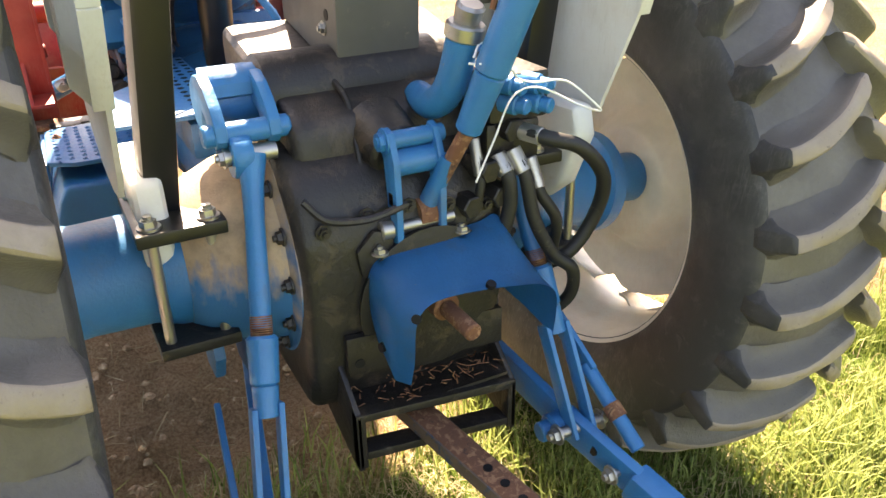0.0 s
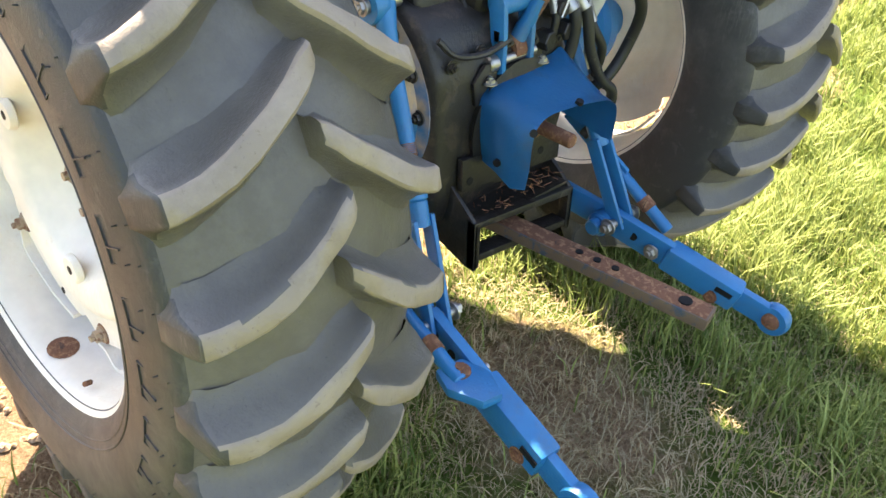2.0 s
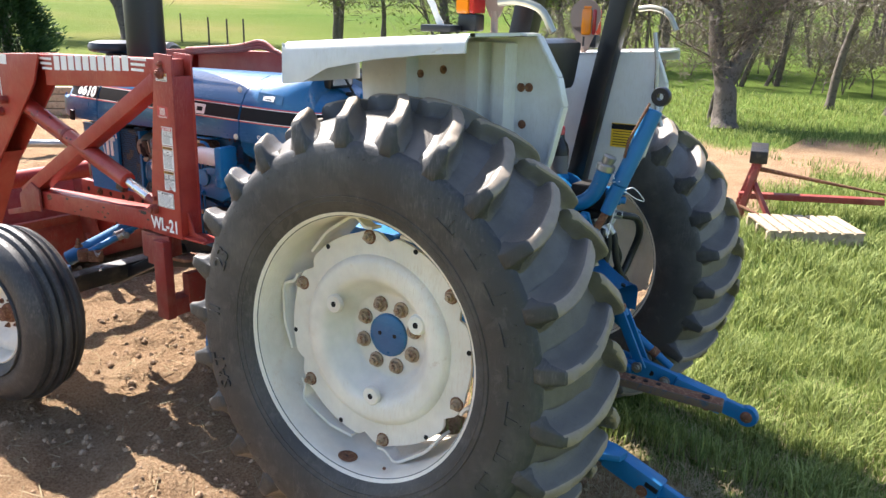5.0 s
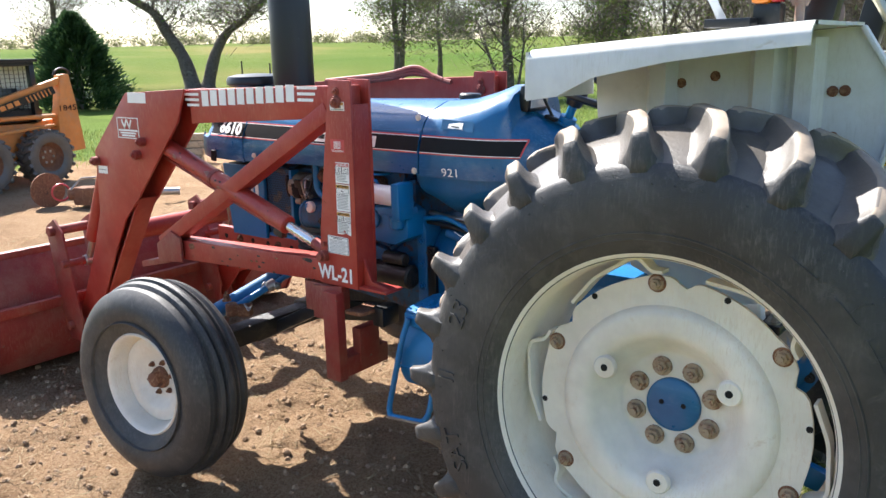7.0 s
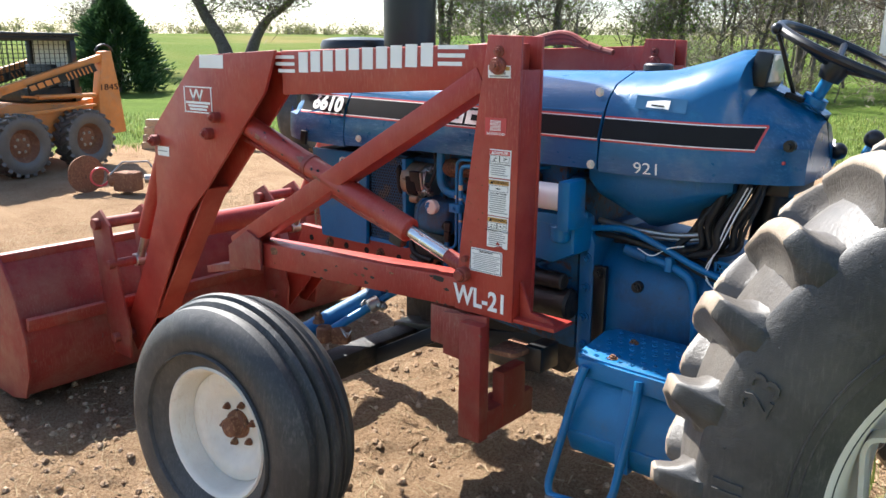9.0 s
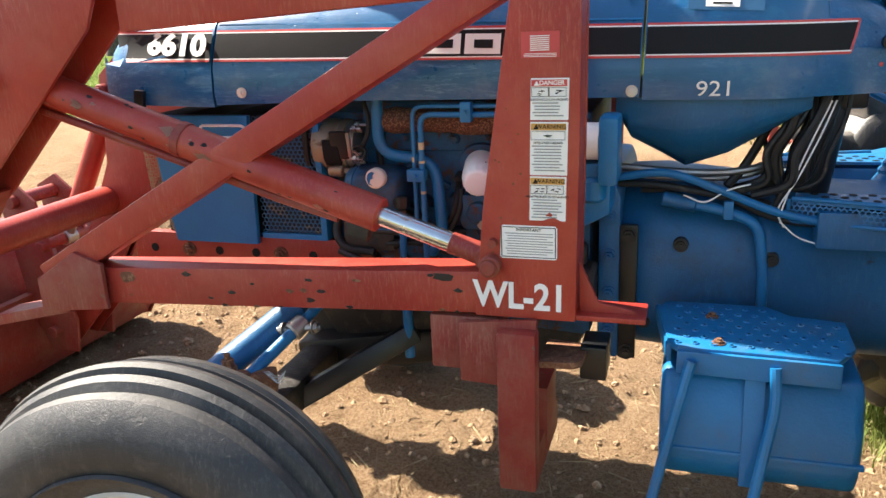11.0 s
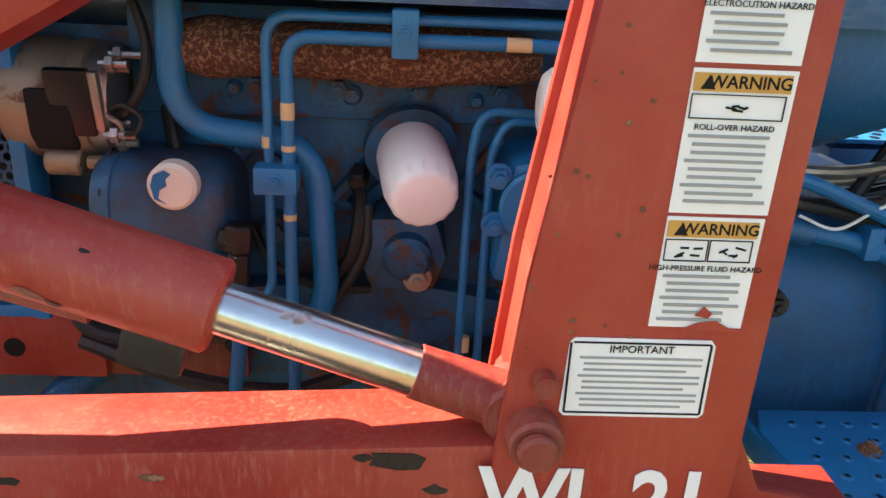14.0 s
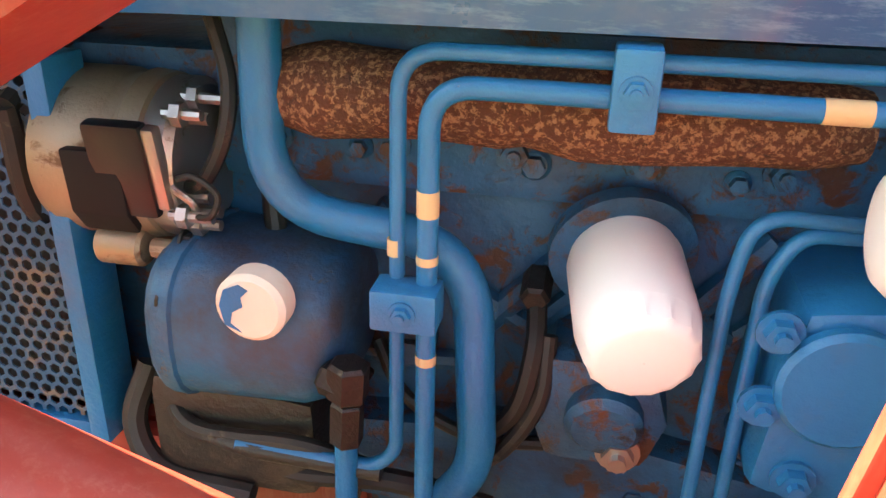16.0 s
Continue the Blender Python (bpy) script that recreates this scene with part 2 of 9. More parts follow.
M_RED_WORN = material("scraped_red_paint", (0.24, 0.022, 0.015), 0.55, second=(0.15, 0.095, 0.065), third=(0.045, 0.032, 0.024), wear=0.34, fine=24, bump=0.25, bump_scale=70, dirt=(0.26, 0.10, 0.06), dirt_at=0.56, streak=(0.32, 0.13, 0.09))
M_CREAM = material("cream_wheel_paint", (0.78, 0.71, 0.60), 0.42, second=(0.66, 0.55, 0.42), wear=0.32, fine=14, bump=0.06, dirt=(0.60, 0.46, 0.31), dirt_at=0.72, dirt_scale=4, streak=(0.66, 0.54, 0.40))
M_WHITE = material("white_fender_paint", (0.66, 0.66, 0.63), 0.42, second=(0.50, 0.46, 0.39), wear=0.30, fine=12, bump=0.05, dirt=(0.46, 0.42, 0.35), dirt_at=0.64, dirt_scale=3, streak=(0.52, 0.50, 0.45))
M_RUBBER = material("tyre_rubber", (0.036, 0.035, 0.035), 0.5, second=(0.056, 0.053, 0.050), wear=0.40, fine=14, bump=0.3, bump_scale=300, dirt=(0.088, 0.082, 0.074), dirt_at=0.58, dirt_scale=3, streak=(0.12, 0.112, 0.10))
M_LUG = material("muddy_tread_rubber", (0.105, 0.093, 0.080), 0.42, second=(0.055, 0.052, 0.049), third=(0.30, 0.21, 0.13), wear=0.345, fine=130, bump=0.4, bump_scale=160, dirt=(0.14, 0.125, 0.105), dirt_at=0.60, dirt_scale=7)
M_VALLEY = material("mud_packed_rubber", (0.105, 0.093, 0.080), 0.40, second=(0.065, 0.062, 0.058), third=(0.34, 0.24, 0.15), wear=0.34, fine=150, bump=0.35, bump_scale=120, dirt=(0.16, 0.145, 0.125), dirt_at=0.58, dirt_scale=5)
M_TREAD_TOP = material("rubbed_tread_top", (0.27, 0.215, 0.158), 0.6, second=(0.18, 0.14, 0.10), wear=0.36, fine=90, bump=0.3, dirt=(0.34, 0.275, 0.205), dirt_at=0.58, dirt_scale=10)
M_BLACK = material("black_paint", (0.007, 0.0075, 0.009), 0.36, second=(0.04, 0.04, 0.04), wear=0.28, fine=20, bump=0.05)
M_STEEL = material("bare_steel", (0.42, 0.40, 0.37), 0.38, 0.9, second=(0.22, 0.14, 0.09), wear=0.34, fine=30, bump=0.1)
M_CHROME = material("chrome_rod", (0.74, 0.73, 0.70), 0.22, 1.0, second=(0.42, 0.32, 0.22), wear=0.36, fine=30, bump=0.05, dirt=(0.48, 0.38, 0.28), dirt_at=0.58, dirt_scale=11)
M_RUST = material("rust", (0.17, 0.07, 0.035), 0.85, second=(0.28, 0.14, 0.07), third=(0.06, 0.03, 0.02), wear=0.45, fine=60, bump=0.6, bump_scale=160)
M_BOLT = material("tan_rusted_bolt", (0.40, 0.29, 0.19), 0.55, 0.2, second=(0.20, 0.09, 0.05), wear=0.44, fine=70, bump=0.3)
M_HOSE = material("rubber_hose", (0.012, 0.0115, 0.011), 0.55, second=(0.07, 0.055, 0.04), wear=0.36, fine=18, bump=0.1)
M_DECAL = material("white_decal", (0.84, 0.83, 0.80), 0.45, bump=0.0, spread=0.04, dirt=(0.5, 0.42, 0.33), dirt_at=0.75)
M_INK = material("black_print", (0.010, 0.010, 0.011), 0.6, bump=0.0, spec=0.2)
M_PINSTRIPE = material("red_pinstripe", (0.55, 0.06, 0.06), 0.4, bump=0.0)
M_AMBER = material("amber_lens", (0.85, 0.24, 0.01), 0.12, bump=0.0, spread=0.03)
M_YELLOW = material("yellow_decal", (0.80, 0.50, 0.02), 0.45, bump=0.0)
M_ORANGE = material("orange_machine_paint", (0.62, 0.23, 0.05), 0.5, second=(0.30, 0.14, 0.06), wear=0.33, fine=9, bump=0.08, dirt=(0.36, 0.22, 0.12), dirt_at=0.62)
M_WOOD = material("weathered_board", (0.42, 0.33, 0.23), 0.8, second=(0.28, 0.21, 0.15), wear=0.45, fine=20, bump=0.3)


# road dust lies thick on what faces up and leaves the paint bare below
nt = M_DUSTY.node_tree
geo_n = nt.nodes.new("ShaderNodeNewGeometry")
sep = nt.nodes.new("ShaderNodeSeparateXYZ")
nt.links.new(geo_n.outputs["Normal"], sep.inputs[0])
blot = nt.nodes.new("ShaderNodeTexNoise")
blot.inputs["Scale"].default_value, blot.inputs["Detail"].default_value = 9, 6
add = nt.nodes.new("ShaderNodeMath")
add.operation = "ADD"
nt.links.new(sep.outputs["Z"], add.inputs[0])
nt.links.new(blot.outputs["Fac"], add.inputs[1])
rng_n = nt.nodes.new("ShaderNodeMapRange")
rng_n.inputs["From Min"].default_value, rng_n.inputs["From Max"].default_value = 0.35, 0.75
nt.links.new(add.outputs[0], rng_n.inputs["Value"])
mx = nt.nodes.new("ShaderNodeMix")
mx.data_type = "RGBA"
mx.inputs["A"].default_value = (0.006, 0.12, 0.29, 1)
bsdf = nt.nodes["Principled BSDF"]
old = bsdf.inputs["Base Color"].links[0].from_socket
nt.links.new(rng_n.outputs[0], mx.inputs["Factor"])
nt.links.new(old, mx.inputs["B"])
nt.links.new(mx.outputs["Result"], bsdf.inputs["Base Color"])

# ---- ground ----
def climb(x, y):
    """The gentle slope of the field beyond the yard."""
    return 0.0237 * (min(math.hypot(x, y), 130.0) - 5.0) if math.hypot(x, y) > 5.0 else 0.0


def rise(x, y):
    """Height of the land: level round the machine, climbing to a far ridge, the woods' side lower."""
    d = math.hypot(x, y)
    far = max(0.0, d - 26.0)
    hill = 1.25 * (1 - math.exp(-(far / 60.0) ** 1.3)) - 0.022 * max(0.0, d - 125.0)
    dip = 0.115 * min(1, max(0, (y - 0.15) / 0.6)) * min(1, max(0, (4.2 - y) / 2.2)) * min(1, max(0, (x + 1.3) / 0.6)) * min(1, max(0, (3.5 - x) / 2.0))
    return hill + climb(x, y) - dip + 0.25 * math.sin(x * 0.11 + 1.0) * math.sin(y * 0.09) * min(1, far / 20)


def bare(x, y):
    """1 where the soil is bare, 0 where grass grows."""
    n = noise.noise(Vector((x * 0.9, y * 0.9, 3.1))) * 0.45 + noise.noise(Vector((x * 0.25, y * 0.25, 7.7))) * 0.5
    if x < -4.5:                                   # weeds creep into the far yard
        n = n * 1.5 - 0.22 * min(1, (-4.5 - x) / 3)
    edge = 0.15 - x - 0.55 * noise.noise(Vector((5.0, y * 0.55, 0))) - 0.22 * noise.noise(Vector((9.0, y * 1.9, 0))) * (1 if abs(y) > 1.2 else 0.3) + 0.25 * min(max(-y, -2), 2) * 0.4          # grass starts behind the rear axle
    front = 9.5 - math.hypot(x + 3.5, (y - 0.5) * 1.0)         # the worked yard round the loader
    yard = min(edge * 1.6, front * 0.5)
    track = 0.9 - abs((y - 9.2) - 0.12 * x) * 0.55 if x > -1 else -1   # the dirt track past the woods' side
    worn = 0.95 - 0.8 * math.hypot((x - 0.58) / 0.7, (y + 0.02) / 0.5) + 0.5 * n   # trampled patch under the drawbar
    return max(0.0, min(1.0, max(max(yard, track) * 1.1 + n + 0.2, worn)))


def churn(p):
    """Trodden soil: hollows, crumbled ridges and the slanting prints of tyre bars."""
    rut = max(0.0, 1 - abs(p.y + 0.62 + 0.12 * math.sin(p.x * 1.3)) / 0.30) + max(0.0, 1 - abs(p.y - 0.45) / 0.3)
    bars = max(0.0, math.sin((p.x + 0.7 * abs(p.y + 0.6)) * 36 + 2.0 * noise.noise(p * 3.0))) ** 2
    crumb = abs(noise.noise(p * 13.0)) + 0.6 * abs(noise.noise(p * 27.0))
    return 0.036 * noise.noise(p * 4.0) + 0.026 * noise.noise(p * 9.0) + 0.020 * crumb - 0.018 + rut * (0.016 * bars - 0.012)


def ground_mesh():
    bm = B()
    xs = sorted(set([round(-8 + 0.1 * i, 3) for i in range(15)] + [round(-6.5 + 0.05 * i, 3) for i in range(180)] + [round(-3.7 + 0.02 * i, 3) for i in range(190)] + [2.6, 2.8] + [-3000, -1500, -800, -450, -280, -180, -150, -135, -125, -115, -105, -95, -85, -72, -60, -45, -34, -26, -20, -16, -13, -11, -9.5] + [3.2, 4, 5, 6.5, 8, 10, 13, 17, 22, 30, 45, 70, 90, 110, 125, 140, 170, 220, 400, 900, 3000]))
    ys = sorted(set([round(-4 + 0.1 * i, 3) for i in range(6)] + [round(-3.4 + 0.05 * i, 3) for i in range(128)] + [round(-1.9 + 0.02 * i, 3) for i in range(135)] + [round(3.05 + 0.1 * i, 3) for i in range(20)] + [-3000, -900, -300, -100, -40, -20, -10, -6.5, -5] + [5.2, 5.7, 6.3, 7, 8, 9, 10, 11.5, 13, 15, 18, 22, 27, 33, 40, 50, 65, 75, 85, 97, 110, 120, 130, 145, 170, 200, 280, 400, 700, 1500, 3000]))
    lay = bm.verts.layers.float.new("bare")
    grid = []
    for y in ys:
        row = []
        for x in xs:
            near = abs(x) < 9 and -4.2 < y < 5.3
            z = rise(x, y)
            s = bare(x, y)
            if near:
                p = Vector((x, y, 0))
                z += 0.045 * noise.noise(p * 1.3) + s * churn(p)
                z -= 0.012
            v = bm.verts.new((x, y, z))
            v[lay] = s
            row.append(v)
        grid.append(row)
    for a, c in zip(grid, grid[1:]):
        for i in range(len(a) - 1):
            bm.faces.new((a[i], a[i + 1], c[i + 1], c[i]))
    return bm


def ground_material():
    mat = bpy.data.materials.new("soil_and_turf")
    mat.use_nodes = True
    nt = mat.node_tree
    N, L = nt.nodes, nt.links
    bs = N["Principled BSDF"]
    geo = N.new("ShaderNodeNewGeometry")
    att = N.new("ShaderNodeAttribute")
    att.attribute_name = "bare"

    def nz(scale, detail=6, rough=0.65):
        t = N.new("ShaderNodeTexNoise")
        t.inputs["Scale"].default_value, t.inputs["Detail"].default_value, t.inputs["Roughness"].default_value = scale, detail, rough
        L.new(geo.outputs["Position"], t.inputs["Vector"])
        return t.outputs["Fac"]

    def ramp(sock, stops):
        r = N.new("ShaderNodeValToRGB")
        r.color_ramp.elements[0].position, r.color_ramp.elements[0].color = stops[0][0], (*stops[0][1], 1)
        r.color_ramp.elements[1].position, r.color_ramp.elements[1].color = stops[-1][0], (*stops[-1][1], 1)
        for p, c in stops[1:-1]:
            e = r.color_ramp.elements.new(p)
            e.color = (*c, 1)
        L.new(sock, r.inputs[0])
        return r.outputs[0]

    def mix(f, a, b, mode="MIX"):
        m = N.new("ShaderNodeMix")
        m.data_type, m.blend_type = "RGBA", mode
        if isinstance(f, float):
            m.inputs["Factor"].default_value = f
        else:
            L.new(f, m.inputs["Factor"])
        L.new(a, m.inputs["A"])
        L.new(b, m.inputs["B"])
        return m.outputs["Result"]

    soil = ramp(nz(2.2), [(0.3, (0.17, 0.10, 0.055)), (0.5, (0.34, 0.22, 0.13)), (0.72, (0.46, 0.325, 0.205))])
    grit = ramp(nz(75, 8, 0.85), [(0.38, (0.07, 0.038, 0.02)), (0.5, (0.38, 0.25, 0.145)), (0.63, (0.62, 0.46, 0.30))])
    soil = mix(0.55, soil, grit)
    turf = ramp(nz(1.1), [(0.3, (0.06, 0.10, 0.016)), (0.55, (0.115, 0.18, 0.03)), (0.75, (0.20, 0.22, 0.055))])
    blade = ramp(nz(45, 4), [(0.3, (0.05, 0.08, 0.018)), (0.7, (0.20, 0.27, 0.07))])
    turf = mix(0.45, turf, blade)
    far = ramp(nz(0.035, 3), [(0.35, (0.060, 0.105, 0.014)), (0.55, (0.095, 0.125, 0.024)), (0.7, (0.17, 0.15, 0.05))])
    dist = N.new("ShaderNodeVectorMath")
    dist.operation = "LENGTH"
    L.new(geo.outputs["Position"], dist.inputs[0])
    fr = N.new("ShaderNodeMapRange")
    fr.inputs["From Min"].default_value, fr.inputs["From Max"].default_value = 14, 40
    L.new(dist.outputs["Value"], fr.inputs["Value"])
    turf = mix(fr.outputs[0], turf, far)
    a = N.new("ShaderNodeMath")
    a.operation = "ADD"
    L.new(att.outputs["Fac"], a.inputs[0])
    sc = N.new("ShaderNodeMapRange")
    sc.inputs["To Min"].default_value, sc.inputs["To Max"].default_value = -0.35, 0.35
    L.new(nz(9, 6, 0.7), sc.inputs["Value"])
    L.new(sc.outputs[0], a.inputs[1])
    edge = N.new("ShaderNodeMapRange")
    edge.inputs["From Min"].default_value, edge.inputs["From Max"].default_value = 0.35, 0.6
    L.new(a.outputs[0], edge.inputs["Value"])
    L.new(mix(edge.outputs[0], turf, soil), bs.inputs["Base Color"])
    bs.inputs["Roughness"].default_value = 0.95
    bs.inputs["Specular IOR Level"].default_value = 0.04
    b = N.new("ShaderNodeBump")
    b.inputs["Strength"].default_value, b.inputs["Distance"].default_value = 1.0, 0.045
    L.new(nz(30, 12, 0.88), b.inputs["Height"])
    L.new(b.outputs[0], bs.inputs["Normal"])
    return mat


M_GROUND = ground_material()
gb = ground_mesh()
gme = bpy.data.meshes.new("ground")
gb.to_mesh(gme)
gb.free()
gme.materials.append(M_GROUND)
for poly in gme.polygons:
    poly.use_smooth = True
ground = tagged(new("ground", gme), "bare churned brown soil giving way to green spring grass", "ground", kind="structure")

# ---- wheels ----
tractor = thing("tractor", "worn blue farm tractor with white fenders and cream wheels", "tractor")
REAR_R, REAR_Z = 0.798, 0.835
REAR_Y = 0.91                      # middle of the rear tyres from the machine's axis


def sidewall_text(bm, text, size, r, mid, y_face, sy):
    """Raised block letters on a circle about the wheel's axis."""
    cu = bpy.data.curves.new("text", "FONT")
    cu.body, cu.size, cu.extrude, cu.resolution_u = text, size, 0.004, 2
    cu.align_x, cu.align_y = "CENTER", "CENTER"
    tmp = new("text", cu)
    me = bpy.data.meshes.new_from_object(tmp.evaluated_get(bpy.context.evaluated_depsgraph_get()))
    bpy.data.objects.remove(tmp)
    bpy.data.curves.remove(cu)
    for v in me.vertices:
        a, rr = mid - v.co.x / r, r + v.co.y
        bulge = sy * v.co.z
        v.co = (math.cos(a) * rr, y_face(rr) + bulge, math.sin(a) * rr)
    bm.from_mesh(me)
    bpy.data.meshes.remove(me)


def rear_tyre_profile():
    half = [(0.428, 0.188), (0.452, 0.206), (0.482, 0.220), (0.514, 0.228), (0.555, 0.233), (0.587, 0.234), (0.622, 0.230), (0.645, 0.225), (0.656, 0.219), (0.661, 0.212), (0.668, 0.200), (0.686, 0.174), (0.712, 0.130), (0.738, 0.07), (0.746, 0.0)]
    return half + [(r, -y) for r, y in half[-2::-1]]


def side_y(r):
    pts = [(0.43, 0.188), (0.455, 0.206), (0.485, 0.220), (0.514, 0.228), (0.555, 0.233), (0.587, 0.234), (0.622, 0.230), (0.642, 0.222), (0.652, 0.214), (0.70, 0.206)]
    return float(np.interp(r, [p[0] for p in pts], [p[1] for p in pts]))


def lug_bars(bm, n=25, turn=0.0):
    """Curved chevron bars: a narrow worn crest, hollow flanks that sweep into the valley floor, a square tooth at the shoulder."""
    for side in (1, -1):
        for k in range(n):
            th0 = 2 * math.pi * (k + (0.5 if side > 0 else 0)) / n + turn
            secs = []
            jig = 0.003 * math.sin(k * 2.3 + side)
            for s in (0.0, 0.05, 0.12, 0.24, 0.38, 0.52, 0.66, 0.80, 0.90, 0.96, 1.0, 1.03, 1.08, 1.14, 1.2):
                q = min(s, 1.0)
                y = -0.012 + 0.230 * q
                th = th0 - 0.175 * (1 - (1 - q) ** 1.5)
                top = REAR_R - 0.062 * q ** 2.4 + jig
                base = 0.742 - 0.080 * q ** 2
                wl, wr, wt = 0.052 + 0.024 * q, 0.046 + 0.016 * q, 0.021
                if s > 1.0:
                    u = (s - 1.0) / 0.2
                    y, top = 0.2195 + 0.009 * u ** 0.7, REAR_R - 0.065 - 0.080 * u
                    base = 0.655 - 0.025 * u
                    wl, wr, wt = 0.076 - 0.030 * u, 0.062 - 0.026 * u, 0.021 - 0.003 * u
                if s < 0.12:
                    wt, wl, wr, top = wt * (0.7 + 2.5 * s), wl * (0.7 + 2.2 * s), wr * (0.7 + 2.2 * s), top - 0.008 * (s == 0.0)
                ring = []
                h = top - base
                for w, r in ((-wr, base), (-wr * 0.70 - wt * 0.25, base + h * 0.10), (-wr * 0.35 - wt * 0.62, base + h * 0.36), (-wt - 0.005, top - h * 0.30), (-wt - 0.001, top - 0.006), (-wt + 0.005, top), (wt - 0.005, top), (wt + 0.001, top - 0.006), (wt + 0.006, top - h * 0.30), (wl * 0.35 + wt * 0.62, base + h * 0.36), (wl * 0.70 + wt * 0.25, base + h * 0.10), (wl, base)):
                    a = th + (w + 0.0016 * math.sin(k * 5.1 + s * 13 + w * 90)) / 0.80
                    r += 0.0016 * math.sin(k * 3.7 + s * 11 + w * 60)
                    sink = 0.010 * (1 - min(1, (r - base) / max(h, 0.01) * 2.5)) if s > 0.95 else 0
                    ring.append((math.cos(a) * r, side * (y - sink), math.sin(a) * r))
                secs.append(ring)
            loft(bm, secs)
    return bm


def rear_wheel(side, label):
    """side -1: the left wheel, its dished disc towards -y."""
    o = Vector((0, -REAR_Y if side < 0 else 0.88, REAR_Z))

    def put(bm):
        bmesh.ops.translate(bm, vec=o, verts=bm.verts)
        return bm
    # disc, dished towards the outside on the left wheel
    face = -0.09 * 1                                    # bolt plane from the tyre's middle, outwards
    bm = B()
    prof = [(0.0, -0.010), (0.10, -0.010), (0.138, -0.010), (0.150, -0.015), (0.196, -0.085), (0.212, -0.098), (0.228, -0.103), (0.262, -0.104), (0.276, -0.100), (0.284, -0.091), (0.288, -0.084), (0.318, -0.082)]
    seg = 120
    rings = []
    bolts = [radians(97 + 60 * k) for k in range(6)]

    def edge_r(a):
        d = min(abs((a - b + math.pi) % (2 * math.pi) - math.pi) for b in bolts)
        notch = min(abs((a - q + 0.22 + math.pi) % (2 * math.pi) - math.pi) for q in bolts)
        return 0.360 + 0.006 * max(0, 1 - (d / 0.12) ** 2) - 0.022 * max(0, 1 - (notch / 0.07) ** 2)
    full = prof + [("edge", -0.082), ("edge", -0.070), (0.318, -0.070), (0.292, -0.074), (0.280, -0.084), (0.262, -0.09), (0.228, -0.09), (0.215, -0.084), (0.170, -0.010), (0.155, 0.002), (0.0, 0.002)]
    for r, h in full:
        ring = []
        for k in range(seg):
            a = 2 * math.pi * k / seg
            rr = edge_r(a) if r == "edge" else max(r, 0.0005)
            ring.append(bm.verts.new((math.cos(a) * rr, -side * h if side > 0 else h, math.sin(a) * rr)))
        rings.append(ring)
    for a, c in zip(rings, rings[1:]):
        for i in range(seg):
            bm.faces.new((a[i], a[(i + 1) % seg], c[(i + 1) % seg], c[i]))
    w = disc = tyre = rim = part("rear_wheel", put(bm), M_CREAM, tractor, label, 40)
    carcass = part("tyre", put(lathe(B(), rear_tyre_profile(), 96, caps=False)), M_RUBBER, w, "worn black rubber with dusty sidewalls", 60)
    carcass.data.materials.append(M_VALLEY)
    for pl in carcass.data.polygons:                    # mud packed between the bars
        if math.hypot(pl.center.x - o.x, pl.center.z - o.z) > 0.6585:
            pl.material_index = 1
    tread = part("tread", put(lug_bars(B(), 25, radians(137.9) + 0.175 if side < 0 else 0.1)), M_LUG, tyre, "deep dusty chevron lugs", 50)
    tread.data.materials.append(M_TREAD_TOP)
    tread.data.materials.append(M_RUBBER)
    for pl in tread.data.polygons:                      # rubbed pale where the bars meet the ground
        rad = math.hypot(pl.center.x - o.x, pl.center.z - o.z)
        if rad > REAR_R - 0.0081 - 0.062 * min(1, abs(pl.center.y - o.y) / 0.218) ** 2.4:
            pl.material_index = 1
        if abs(pl.normal.y) > 0.55 and abs(pl.center.y - o.y) > 0.212:
            pl.material_index = 2
    for text, mid, size, r in (("23", radians(159.5), 0.080, 0.590), ("II", radians(178.5), 0.080, 0.590), ("SAT", radians(200), 0.075, 0.590)):
        if side < 0:
            bm = B()
            sidewall_text(bm, text, size, r, mid, lambda q: -side_y(q) - 0.001, -1)
            part("sidewall_lettering", put(bm), M_RUBBER, tyre, "raised sidewall lettering", 30)
    if side < 0:
        for k in range(8):                              # maker's mark as plain outlined blocks
            a0, lean = 0.95 - 0.205 * k, 0.012 * math.sin(k * 2.1)
            bm = B()
            for a1, a2, r1, r2 in ((-0.062, 0.062, 0.560, 0.5635), (-0.062, 0.062, 0.6365, 0.640), (-0.062, -0.057, 0.560, 0.640), (0.057, 0.062, 0.560, 0.640), (-0.02, -0.015, 0.560, 0.60)):
                secs = []
                for j in range(5):
                    secs.append([(math.cos(a) * r, side * (side_y(r) + o), math.sin(a) * r) for r, o, a in [(r, o, a0 + a1 + (a2 - a1) * j / 4 + lean * (r - 0.6) * 20) for r, o in ((r1, -0.002), (r1, 0.003), (r2, 0.003), (r2, -0.002))]])
                loft(bm, secs)
            part("raised_block", put(bm), M_RUBBER, tyre, "raised outlined sidewall block")
    for r in (0.478, 0.494):               # moulded rings round the sidewall
        y0 = side_y(r)
        part("sidewall_ring", put(lathe(B(), [(r - 0.003, side * (y0 - 0.002)), (r - 0.001, side * (y0 + 0.0028)), (r + 0.002, side * (y0 + 0.0028)), (r + 0.004, side * (y0 - 0.002))], 96, caps=False)), M_RUBBER, tyre)
    bm = B()
    for k in range(46):
        for r in (0.612, 0.636):
            a = 2 * math.pi * (k + 0.3 * math.sin(k * 7.7)) / 46
            p = Vector((math.cos(a) * r, side * (side_y(r)), math.sin(a) * r))
            rod(bm, p, p + Vector((0, side * 0.007, 0.001)), 0.0016, 0.0008, 5)
